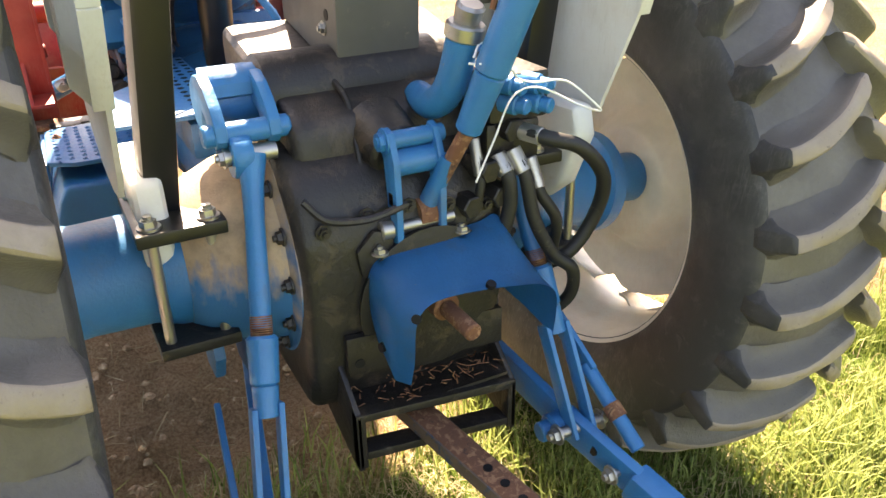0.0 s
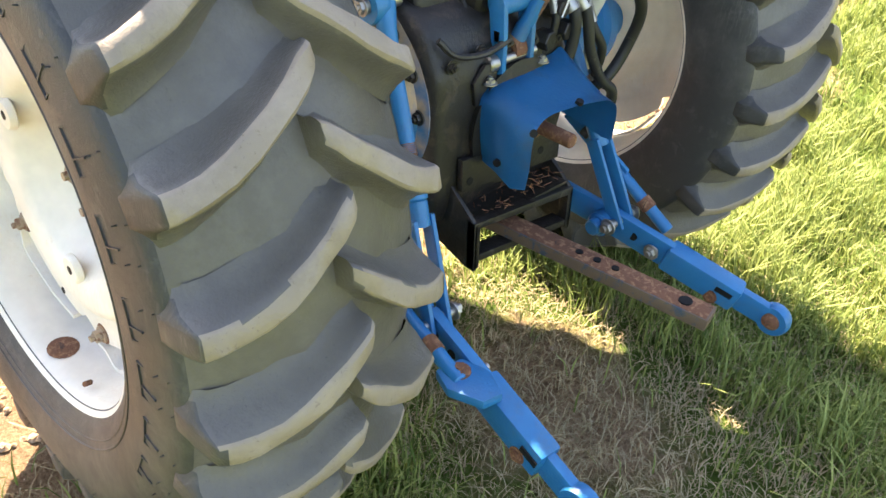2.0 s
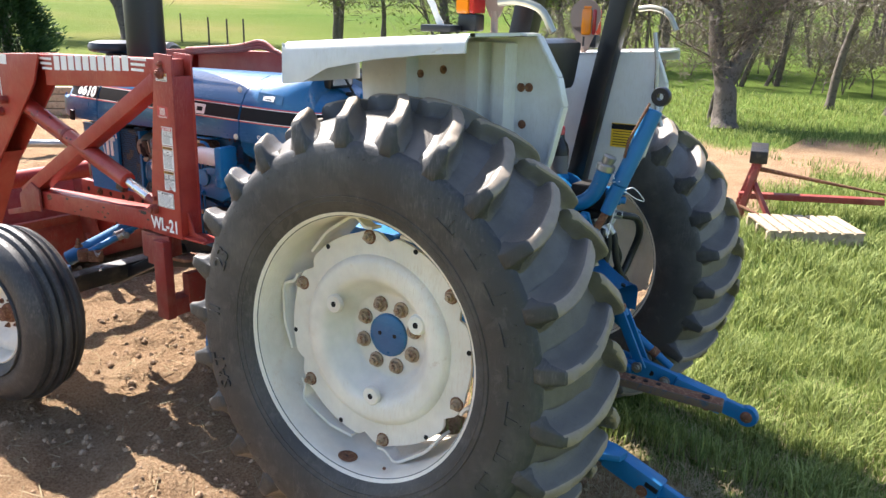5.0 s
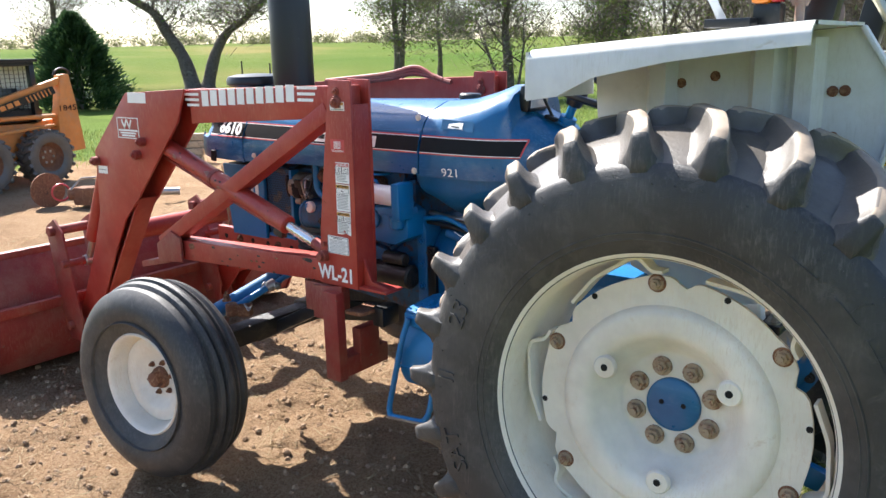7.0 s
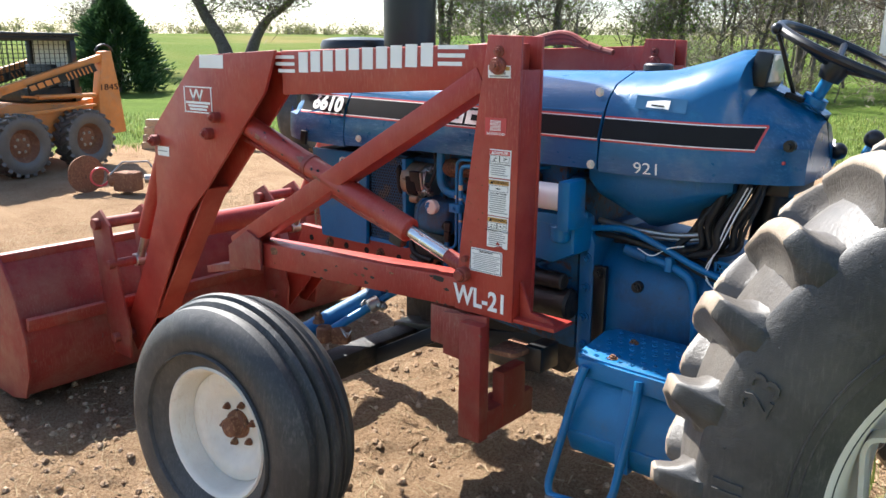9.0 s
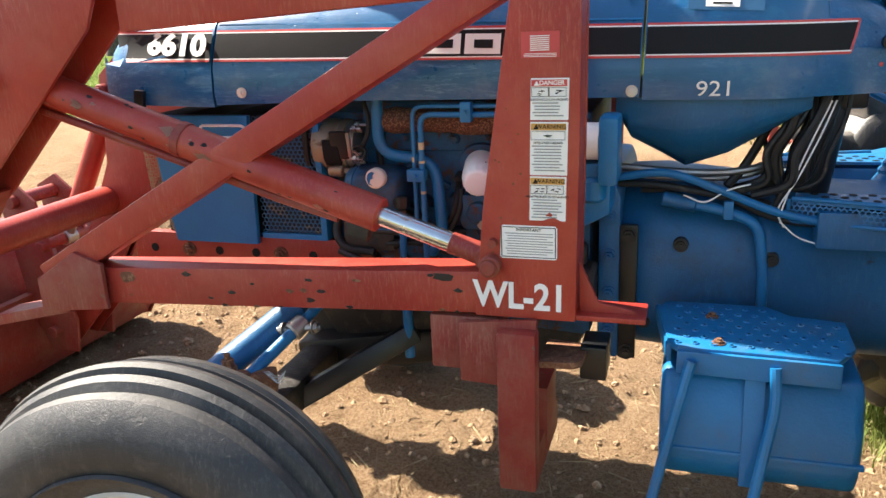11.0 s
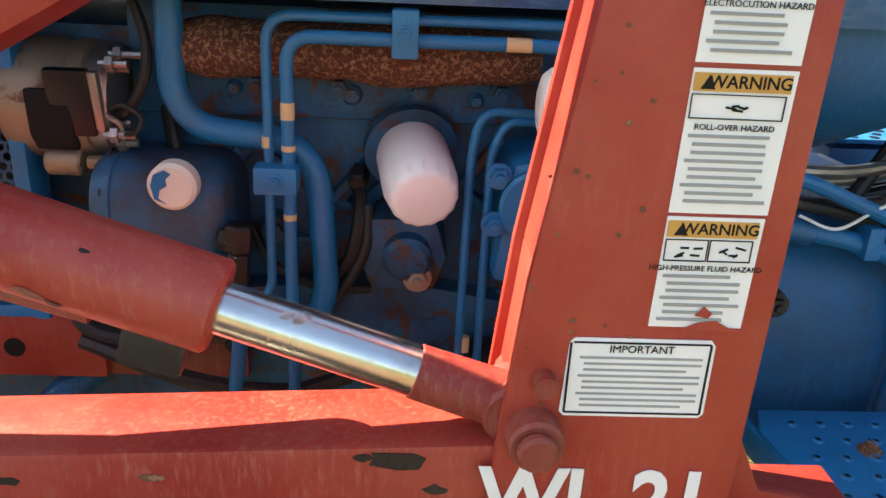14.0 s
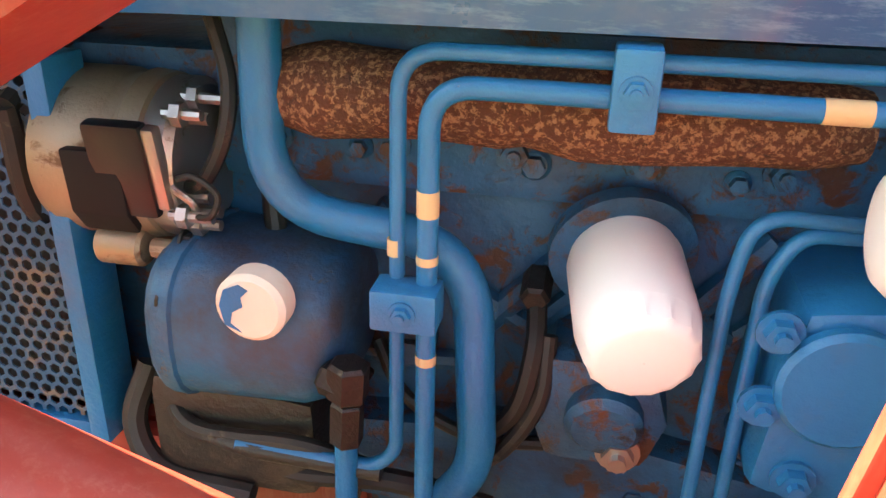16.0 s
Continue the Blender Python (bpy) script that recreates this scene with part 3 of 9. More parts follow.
    tagged(part("moulding_hair", put(bm), M_RUBBER, tyre), kind="stuff")
    # rim: flanges, bead seats and the drop centre, as one rolled section
    out = [(0.455, -0.196), (0.447, -0.200), (0.434, -0.195), (0.425, -0.182), (0.422, -0.140), (0.421, -0.105), (0.420, -0.045), (0.402, -0.015), (0.400, 0.05), (0.408, 0.08), (0.416, 0.13), (0.424, 0.182), (0.434, 0.195), (0.447, 0.200), (0.455, 0.196),
           (0.445, 0.190), (0.433, 0.176), (0.427, 0.13), (0.419, 0.08), (0.411, 0.05), (0.413, -0.012), (0.430, -0.045), (0.430, -0.105), (0.431, -0.14), (0.433, -0.176), (0.445, -0.190)]
    part("rim", put(lathe(B(), out, 96, closed=True)), M_CREAM, w, "cream painted steel rim with rust streaks", 40)
    oy = side                                           # outward direction
    bm = B()
    for k in range(3):
        a = radians(30 + 120 * k)
        p = Vector((math.cos(a) * 0.190, oy * 0.090, math.sin(a) * 0.190))
        part("boss", put(rod(B(), p, p + Vector((0, oy * 0.016, 0)), 0.034, 0.031, 24, 0.003)), M_CREAM, disc)
        part("boss_hole", put(rod(B(), p + Vector((0, oy * 0.015, 0)), p + Vector((0, oy * 0.0168, 0)), 0.010, seg=12)), M_INK, disc)
    for k in range(12):
        a = radians(67 + 30 * k)
        p = Vector((math.cos(a) * 0.352, oy * 0.082, math.sin(a) * 0.352))
        part("spare_hole", put(rod(B(), p, p + Vector((0, oy * 0.0012, 0)), 0.0085, seg=12)), M_INK, disc)
    for k, a in enumerate(bolts):
        p = Vector((math.cos(a) * 0.345, oy * 0.082, math.sin(a) * 0.345))
        part("rim_bolt", put(hexbolt(B(), p, (0, oy, 0), 0.0145, 0.020)), M_BOLT, disc)
        part("rust_ring", put(lathe(B(), [(0.014, oy * 0.0832), (0.024, oy * 0.0834), (0.0245, oy * 0.082)], 18, "y", (p.x, 0, p.z), caps=False)), M_RUST, disc)
        # bent strap that ties the disc to the rim
        P = lambda da, r: Vector((math.cos(a + da) * r, oy * 0.066, math.sin(a + da) * r))
        path = bend_line([P(-0.05, 0.374), P(0.03, 0.376), P(0.10, 0.413), P(0.16, 0.415), P(0.45, 0.395), P(0.70, 0.374)], 0.022, 5)
        bm = B()
        secs = []
        for k2, q in enumerate(path):
            tng = (path[min(k2 + 1, len(path) - 1)] - path[max(k2 - 1, 0)]).normalized()
            nrm = tng.cross(Vector((0, 1, 0))).normalized() * 0.0045
            secs.append([q + nrm + Vector((0, 0.026, 0)), q + nrm - Vector((0, 0.026, 0)), q - nrm - Vector((0, 0.026, 0)), q - nrm + Vector((0, 0.026, 0))])
        loft(bm, secs)
        part("rim_strap", put(bm), M_CREAM, rim)
    for k in range(8):
        a = radians(20 + 45 * k)
        p = Vector((math.cos(a) * 0.108, oy * 0.010, math.sin(a) * 0.108))
        part("wheel_nut", put(hexbolt(B(), p, (0, oy, 0), 0.020, 0.022)), M_BOLT, disc)
    part("hub_cap", put(lathe(B(), [(0.0005, oy * 0.022), (0.066, oy * 0.022), (0.073, oy * 0.018), (0.075, oy * 0.008), (0.0005, oy * 0.008)], 40)), M_BLUE, disc, "blue axle end")
    for dx in (-0.030, 0.030):
        part("puller_hole", put(rod(B(), (dx, oy * 0.021, 0.004), (dx, oy * 0.0235, 0.004), 0.007, seg=12)), M_INK, disc)
    if side < 0:
        bm = B()
        part("valve_stem", put(rod(bm, (0.10, -0.15, -0.40), (0.11, -0.165, -0.39), 0.006, seg=8)), M_RUST, rim)
        rust = B()
        lathe(rust, [(0.0005, 0.0), (0.012, 0.0016), (0.026, 0.001), (0.034, 0.0002), (0.0005, 0.0)], 18, "z")
        bmesh.ops.transform(rust, matrix=Matrix.Translation((math.cos(-1.72) * 0.4195, -0.135, math.sin(-1.72) * 0.4195)) @ Matrix.Rotation(0.15, 4, "Y"), verts=rust.verts)
        part("rust_spot", put(rust), M_RUST, rim)
    return w


rear_left = rear_wheel(-1, "large rear tractor wheel, cream rim, worn chevron tyre")
rear_left.matrix_basis = Matrix.Translation((0.020, -REAR_Y, 0.849)) @ Matrix.Rotation(radians(3.5), 4, "Z") @ Matrix.Rotation(radians(-3.6), 4, "X") @ Matrix.Translation((0, REAR_Y, -REAR_Z))
RIGHT_SIDE = Matrix.Translation((-0.07, -0.05, 0)) @ Matrix.Rotation(radians(4.5), 4, "Z")
rear_right = rear_wheel(1, "large rear tractor wheel standing in grass, dusty tyre")
rear_right.matrix_basis = Matrix.Translation((-0.12, 0.865, 0.712)) @ Matrix.Rotation(radians(4.5), 4, "Z") @ Matrix.Rotation(radians(-4.2), 4, "X") @ Matrix.Translation((0, -0.88, -REAR_Z))

FRONT = (-2.235, 1.0, 0.44)


def front_wheel(side, label):
    o = Vector((FRONT[0], side * FRONT[1], FRONT[2]))

    def put(bm):
        if side > 0:
            bmesh.ops.scale(bm, vec=(1, -1, 1), verts=bm.verts)
        bmesh.ops.translate(bm, vec=o, verts=bm.verts)
        return bm
    prof = [(0.0005, 0.0), (0.082, 0.0), (0.10, -0.006), (0.125, -0.03), (0.15, -0.040), (0.182, -0.034), (0.182, -0.024), (0.15, -0.030), (0.125, -0.02), (0.1, 0.004), (0.0005, 0.01)]
    w = disc = tyre = rim = part("front_wheel", put(lathe(B(), prof, 64)), M_CREAM, tractor, label)
    half = [(0.215, 0.098), (0.235, 0.112), (0.27, 0.134), (0.31, 0.145), (0.345, 0.143), (0.375, 0.130), (0.395, 0.115), (0.408, 0.100), (0.412, 0.080), (0.402, 0.072), (0.402, 0.058), (0.420, 0.050), (0.428, 0.036), (0.412, 0.030), (0.412, 0.022), (0.434, 0.016), (0.438, 0.0)]
    part("tyre", put(lathe(B(), half + [(r, -y) for r, y in half[-2::-1]], 80, caps=False)), M_RUBBER, w, "black ribbed front tyre", 28)
    bm = B()
    for y in (-0.139, -0.146):
        for r in (0.272, 0.33):
            lathe(bm, [(r, y * 0.985 + 0.004), (r + 0.003, y * 0.985 - 0.004 * (r < 0.3)), (r + 0.007, y * 0.985 + 0.004)], 64, caps=False)
    part("sidewall_ring", put(bm), M_RUBBER, tyre)
    out = [(0.222, -0.104), (0.216, -0.109), (0.208, -0.104), (0.200, -0.088), (0.196, -0.05), (0.178, -0.02), (0.176, 0.03), (0.195, 0.06), (0.2, 0.09), (0.214, 0.106), (0.22, 0.100), (0.208, 0.09), (0.205, 0.06), (0.188, 0.03), (0.188, -0.02), (0.205, -0.05), (0.21, -0.09)]
    part("rim", put(lathe(B(), out, 64, closed=True)), M_CREAM, w, "cream painted rim")
    part("hub", put(lathe(B(), [(0.0005, -0.052), (0.022, -0.052), (0.032, -0.046), (0.036, -0.02), (0.046, -0.014), (0.049, 0.0), (0.0005, 0.0)], 32)), M_RUST, w, "rusty hub cap")
    for k in range(6):
        a = radians(15 + 60 * k)
        p = Vector((math.cos(a) * 0.07, -0.001, math.sin(a) * 0.07))
        part("wheel_nut", put(hexbolt(B(), p, (0, -1, 0), 0.0095, 0.014)), M_RUST, disc)
    return w


front_left = front_wheel(-1, "small front wheel with ribbed tyre and cream rim")
front_left.matrix_basis = Matrix.Translation((-2.165, -1.125, 0.462)) @ Matrix.Rotation(radians(6.7), 4, "Z") @ Matrix.Rotation(radians(-2.2), 4, "X") @ Matrix.Translation((2.235, 1.0, -0.44))
front_right = front_wheel(1, "small front wheel with ribbed tyre on the far side")
front_right.matrix_basis = RIGHT_SIDE

# ---- front loader ----
loader = thing("front_loader", "red front-end loader with faded paint, worn decals and a lowered bucket", "loader")


M_BARE = material("pale_scuffed_primer", (0.46, 0.22, 0.16), 0.6, second=(0.36, 0.13, 0.09), wear=0.42, fine=60, bump=0.1)
CHIPS = []


def loader_side(dy, near):
    def P(poly, lo, hi, bev=0.004):
        return prism(B(), poly, lo + dy, hi + dy, "y", bev)
    # upright: two side plates with front and rear webs, open below the boom pin
    post = [(-1.625, 0.865), (-1.405, 0.865), (-1.398, 1.30), (-1.395, 1.690), (-1.51, 1.695), (-1.522, 1.62), (-1.60, 1.12)]
    up = part("upright", P(post, -0.674, -0.662, 0.003), M_RED, loader, "tapered red steel upright")
    part("inner_plate", P(post, -0.572, -0.560, 0.003), M_RED, up)
    bm = B()
    for (x0, z0), (x1, z1) in zip([(-1.623, 0.867), (-1.598, 1.12)], [(-1.598, 1.12), (-1.540, 1.49)]):
        beam(bm, (x0 + 0.012, -0.617 + dy, z0), (x1 + 0.012, -0.617 + dy, z1), 0.094, 0.010, (0, 1, 0), 0.002)
    part("front_web", bm, M_RED, up)
    part("rear_web", beam(B(), (-1.411, -0.617 + dy, 0.867), (-1.403, -0.617 + dy, 1.60), 0.094, 0.010, (0, 1, 0), 0.002), M_RED, up)
    bm = B()
    prism(bm, [(-1.40, 0.865), (-1.27, 0.868), (-1.285, 0.885), (-1.36, 0.90), (-1.402, 0.99)], -0.640 + dy, -0.628 + dy, "y", 0.002)
    box(bm, (-1.335, -0.617 + dy, 0.872), (0.15, 0.10, 0.012), None, 0.003)
    part("gusset", bm, M_RED, up)
    pin = hexbolt(rod(B(), (-1.468, -0.69 + dy, 1.610), (-1.468, -0.54 + dy, 1.610), 0.024, bevel=0.003), (-1.468, -0.69 + dy, 1.61), (0, -1, 0), 0.016, 0.012)
    hexbolt(pin, (-1.470, -0.674 + dy, 1.650), (0, -1, 0), 0.012, 0.014)
    part("boom_pin", pin, M_RED_WORN, up)
    pin = rod(B(), (-1.585, -0.70 + dy, 0.985), (-1.585, -0.55 + dy, 0.985), 0.024, bevel=0.003)
    rod(pin, (-1.585, -0.712 + dy, 0.985), (-1.585, -0.70 + dy, 0.985), 0.017, bevel=0.003)
    rod(pin, (-1.580, -0.69 + dy, 1.035), (-1.580, -0.67 + dy, 1.035), 0.010)
    part("cylinder_pin", pin, M_RED_WORN, up)
    # boom: upper box beam, knee plate and drop leg
    bm = P([(-1.43, 1.672), (-1.43, 1.553), (-1.51, 1.545), (-2.46, 1.492), (-2.46, 1.648)], -0.655, -0.580, 0.006)
    boom = part("boom", bm, M_RED, loader, "straight red box-section boom")
    knee = [(-2.46, 1.650), (-2.962, 1.628), (-3.325, 1.322), (-3.355, 0.985), (-3.50, 0.70), (-3.745, 0.31), (-3.66, 0.20), (-3.48, 0.39), (-3.25, 0.76), (-3.10, 0.97), (-2.96, 1.085), (-2.53, 1.500)]
    for y in (-0.682, -0.565):
        part("knee_plate", P(knee, y, y + 0.012, 0.003), M_RED, boom, "wide red side plate of the boom's knee")
    bm = B()
    for (x0, z0), (x1, z1) in (((-3.318, 1.30), (-3.348, 0.99)), ((-3.35, 0.97), (-3.73, 0.33)), ((-2.97, 1.09), (-3.47, 0.41)), ((-2.955, 1.618), (-3.31, 1.315)), ((-2.50, 1.638), (-2.955, 1.618))):
        beam(bm, (x0, -0.617 + dy, z0), (x1, -0.617 + dy, z1), 0.105, 0.010, (0, 1, 0), 0.002)
    part("knee_web", bm, M_RED, boom)
    for x, z, r in ((-2.895, 1.325, 0.024), (-2.838, 1.392, 0.022), (-3.305, 1.268, 0.024), (-3.68, 0.29, 0.026)):
        bm = rod(B(), (x, -0.715 + dy, z), (x, -0.55 + dy, z), r, bevel=0.003)
        hexbolt(bm, (x, -0.715 + dy, z), (0, -1, 0), r * 0.6, 0.010)
        part("pivot_pin", bm, M_RED_WORN, boom)
    # lift cylinder
    a, c = Vector((-2.86, -0.628 + dy, 1.414)), Vector((-1.60, -0.638 + dy, 0.990))
    b = a + (c - a) * 0.803
    cyl = part("lift_cylinder", rod(B(), a + (c - a) * 0.03, b, 0.0408, seg=36, bevel=0.004), M_RED, loader, "long red hydraulic lift cylinder")
    part("piston_rod", rod(B(), b, a + (c - a) * 0.955, 0.023, seg=24), M_CHROME, cyl, "bright chrome rod")
    part("rod_end", rod(rod(B(), a + (c - a) * 0.93, c, 0.0245, 0.026, seg=20, bevel=0.004), c + Vector((0, -0.026, 0)), c + Vector((0, 0.026, 0)), 0.028, seg=24, bevel=0.004), M_RED_WORN, cyl)
    n = Vector((0.3, 0, -0.95)).normalized()
    bm = tube(B(), [a + (c - a) * s + n * o + Vector((0, 0.012, 0)) for s, o in ((0.06, 0.082), (0.2, 0.076), (0.42, 0.072), (0.58, 0.069), (0.70, 0.060))], 0.0110, 10)
    part("hydraulic_line", bm, M_RED_WORN, cyl, "dusty red hydraulic line under the cylinder")
    q = a + (c - a) * 0.745
    part("line_port", box(B(), q + n * 0.060, (0.055, 0.034, 0.044), Matrix.Rotation(0.27, 3, "Y"), 0.005), M_GREASE, cyl)
    bm = B()
    lathe(bm, [(0.0416, 0.0), (0.044, 0.002), (0.044, 0.022), (0.0416, 0.024)], 28, "z")
    d = (c - a).normalized()
    bmesh.ops.transform(bm, matrix=Matrix.Translation(a + (c - a) * 0.40) @ d.to_track_quat("Z", "Y").to_matrix().to_4x4(), verts=bm.verts)
    part("hose_clamp", bm, M_RED_WORN, cyl, "dull painted band")
    if near:
        rs = random.Random(31)
        side_n = d.cross(Vector((0, 1, 0))).normalized()
        for k in range(26):
            q, ang = a + (c - a) * rs.uniform(0.08, 0.74), rs.uniform(-0.9, 1.2)
            out = Vector((0, -1, 0)) * math.cos(ang) + Vector((0.28, 0, 0.96)) * math.sin(ang)
            across = d.cross(out).normalized()
            w = rs.uniform(0.002, 0.007) * (2.2 if k % 6 == 0 else 1)
            bm = B()
            ring = [bm.verts.new(q + out * 0.0413 + d * (w * rs.uniform(0.7, 2.2) * math.cos(j * 0.785)) + across * (w * rs.uniform(0.5, 1.1) * math.sin(j * 0.785))) for j in range(8)]
            bm.faces.new(ring)
            bmesh.ops.solidify(bm, geom=bm.faces[:], thickness=0.0006)
            part("paint_chip", bm, M_GREASE if k % 3 else M_BARE, cyl)
        for k in range(22):
            x = rs.uniform(-2.60, -1.64)
            zc = 0.914 + (x + 1.58) * 0.049
            z = zc + rs.choice((rs.uniform(-0.045, -0.02), rs.uniform(0.015, 0.046), rs.uniform(-0.04, 0.04)))
            w = rs.uniform(0.003, 0.008) * (2.5 if k in (3, 11) else 1)
            ring = [(x + w * rs.uniform(0.8, 2.2) * math.cos(j * 0.785), max(zc - 0.046, min(zc + 0.046, z + w * rs.uniform(0.5, 1.0) * math.sin(j * 0.785)))) for j in range(8)]
            CHIPS.append((ring, k))
    # brace and lower beam
    part("diagonal_brace", beam(B(), (-1.545, -0.617 + dy, 1.575), (-2.79, -0.640 + dy, 0.88), 0.086, 0.074, (0, 1, 0), 0.008), M_RED, loader, "red diagonal brace tube")
    low = part("lower_beam", beam(B(), (-1.56, -0.617 + dy, 0.918), (-2.70, -0.617 + dy, 0.862), 0.100, 0.098, (0, 1, 0), 0.008), M_RED, loader, "scuffed red lower beam")
    for ring, k in (CHIPS if near else ()):
        part("paint_chip", prism(B(), ring, -0.6678, -0.6668), M_GREASE if k % 3 else M_RUST, low)
    bm = prism(B(), [(-2.60, 0.93), (-2.68, 0.96), (-2.81, 0.88), (-2.81, 0.79), (-2.60, 0.81)], -0.692 + dy, -0.678 + dy, "y", 0.003)
    beam(bm, (-2.74, -0.63 + dy, 0.80), (-3.00, -0.63 + dy, 0.740), 0.09, 0.03, (0, 1, 0), 0.003)
    part("end_plate", bm, M_RED_WORN, low)
    # mounting bracket under the upright
    br = part("mount_bracket", join(box(B(), (-1.655, -0.61 + dy, 0.79), (0.16, 0.11, 0.13), None, 0.006), prism(B(), [(-1.66, 0.85), (-1.485, 0.868), (-1.485, 0.70), (-1.66, 0.71)], -0.690 + dy, -0.676 + dy, "y", 0.003)), M_RED_WORN, loader, "heavy welded mounting bracket")
    part("drop_tube", box(B(), (-1.525, -0.70 + dy, 0.655), (0.086, 0.048, 0.385), None, 0.008), M_RED_WORN, br)
    part("foot_tube", join(box(B(), (-1.525, -0.56 + dy, 0.515), (0.086, 0.26, 0.085), None, 0.006), box(B(), (-1.50, -0.545 + dy, 0.585), (0.045, 0.12, 0.16), None, 0.004)), M_RED_WORN, br)
    part("wing_plate", prism(B(), [(-1.485, -0.68), (-1.405, -0.672), (-1.392, -0.655), (-1.387, -0.56), (-1.485, -0.55)], 0.752, 0.768, "z", 0.004) if not dy else box(B(), (-1.41, -0.6 + dy, 0.758), (0.15, 0.18, 0.02), None, 0.004), M_RUST, br)
    part("black_stay", box(B(), (-1.375, -0.55 + dy, 0.735), (0.06, 0.10, 0.08), None, 0.006), M_BLACK, br)
    # bucket cylinder and coupler
    a, c = Vector((-3.31, -0.625 + dy, 1.268)), Vector((-3.66, -0.625 + dy, 0.66))
    tilt = part("tilt_cylinder", rod(B(), a, a + (c - a) * 0.78, 0.040, seg=24, bevel=0.005), M_RED, loader, "red bucket tilt cylinder")
    part("piston_rod", rod(rod(B(), a + (c - a) * 0.77, c, 0.02, seg=18), c + Vector((0, -0.03, 0)), c + Vector((0, 0.03, 0)), 0.032, bevel=0.004), M_STEEL, tilt)
    bm = B()
    for y in (-0.76, -0.55):
        prism(bm, [(-3.75, 0.91), (-3.85, 0.86), (-3.79, 0.38), (-3.73, 0.20), (-3.59, 0.20), (-3.57, 0.34), (-3.63, 0.60), (-3.67, 0.84)], y + dy, y + 0.014 + dy, "y", 0.003)
    cp = part("coupler", bm, M_RED_WORN, loader, "rusty scraped bucket coupler plates")
    for x, z, r in ((-3.66, 0.66, 0.022), (-3.77, 0.84, 0.028), (-3.68, 0.29, 0.024)):
        part("coupler_pin", rod(B(), (x, -0.79 + dy, z), (x, -0.52 + dy, z), r, bevel=0.003), M_RED_WORN, cp)


loader_side(0.0, True)
loader_side(0.95, False)


def bucket():
    dx = -0.12
    outer = [(-4.50, 0.0), (-3.90, 0.012), (-3.76, 0.05), (-3.69, 0.17), (-3.685, 0.34), (-3.76, 0.55), (-3.86, 0.70)]
    inner = [(-3.875, 0.69), (-3.775, 0.545), (-3.70, 0.34), (-3.705, 0.175), (-3.77, 0.065), (-3.90, 0.028), (-4.50, 0.014)]
    bk = part("bucket", prism(B(), [(x + dx, z) for x, z in outer + inner], -1.14, 1.00), M_RED_WORN, loader, "wide red bucket resting on the soil, scraped paint")
    for y in (-1.15, 1.0):
        part("side_plate", prism(B(), [(-4.64, 0.0), (-4.02, 0.002), (-3.87, 0.04), (-3.795, 0.17), (-3.79, 0.34), (-3.87, 0.56), (-3.98, 0.715), (-4.22, 0.66)], y, y + 0.014, "y", 0.003), M_RED_WORN, bk, "dirt-caked end plate")
    part("top_lip", box(B(), (-3.992, -0.07, 0.705), (0.05, 2.14, 0.04), None, 0.006), M_RED_WORN, bk)
    bm = B()
    for z, x in ((0.42, -3.68),):
        box(bm, (x + dx + 0.01, -0.07, z), (0.03, 2.12, 0.06), Matrix.Rotation(0.2, 3, "Y"), 0.004)
    part("back_rib", bm, M_RED_WORN, bk)
    part("cutting_edge", box(B(), (-4.65, -0.07, 0.012), (0.16, 2.17, 0.02), None, 0.003), M_STEEL, bk)


bucket()
part("cross_tube", rod(B(), (-3.38, -0.6, 0.84), (-3.38, 0.33, 0.84), 0.055, seg=24), M_RED, loader, "red cross tube between the booms")
# hoses along the far boom
for k in range(3):
    pts = smooth_line([(-1.62 - 0.05 * k, 0.24, 1.645 + 0.012 * k), (-1.85, 0.25, 1.685 + 0.016 * k), (-2.05, 0.24, 1.66 + 0.012 * k), (-2.5, 0.25, 1.63 + 0.01 * k)], 8)
    part("hydraulic_hose", tube(B(), pts, 0.012, 8), M_RED_WORN, loader, "red-dusted hydraulic hose")

# ---- hood ----
HY = -0.10                          # middle of the hood


def hood_section(x, w, zb, zt, crown=0.05):
    """One cross-section: slightly flared sides, a soft shoulder, a crowned top."""
    pts = []
    half = [(w, zb), (w + 0.006, zb + 0.03), (w + 0.002, zb + 0.10), (w - 0.020, zt - 0.115), (w - 0.040, zt - 0.075), (w - 0.085, zt - 0.035), (w - 0.16, zt - 0.012), (w * 0.3, zt)]
    for y, z in half:
        pts.append((x, HY - y, z))
    for y, z in half[::-1]:
        pts.append((x, HY + y, z))
    return pts


def solid_shell(sections):
    bm = B()
    loft(bm, sections, closed=True, caps=True)
    return bm


nose = solid_shell([hood_section(-2.735, 0.225, 1.285, 1.43), hood_section(-2.72, 0.250, 1.265, 1.465), hood_section(-2.66, 0.272, 1.26, 1.495), hood_section(-2.385, 0.284, 1.26, 1.535)])
hood_nose = part("hood_nose", nose, M_BLUE, tractor, "blue hood front panel")
hood_mid = part("hood_cover", solid_shell([hood_section(-2.379, 0.284, 1.266, 1.536), hood_section(-2.0, 0.286, 1.284, 1.560), hood_section(-1.318, 0.288, 1.304, 1.588)]), M_BLUE, tractor, "faded blue engine hood")
tank = solid_shell([hood_section(-1.312, 0.288, 1.298, 1.588), hood_section(-1.18, 0.285, 1.300, 1.600), hood_section(-1.06, 0.275, 1.302, 1.635), hood_section(-0.99, 0.260, 1.304, 1.664), hood_section(-0.95, 0.245, 1.306, 1.668), hood_section(-0.93, 0.240, 1.307, 1.575), hood_section(-0.80, 0.185, 1.310, 1.520), hood_section(-0.76, 0.150, 1.312, 1.495)])
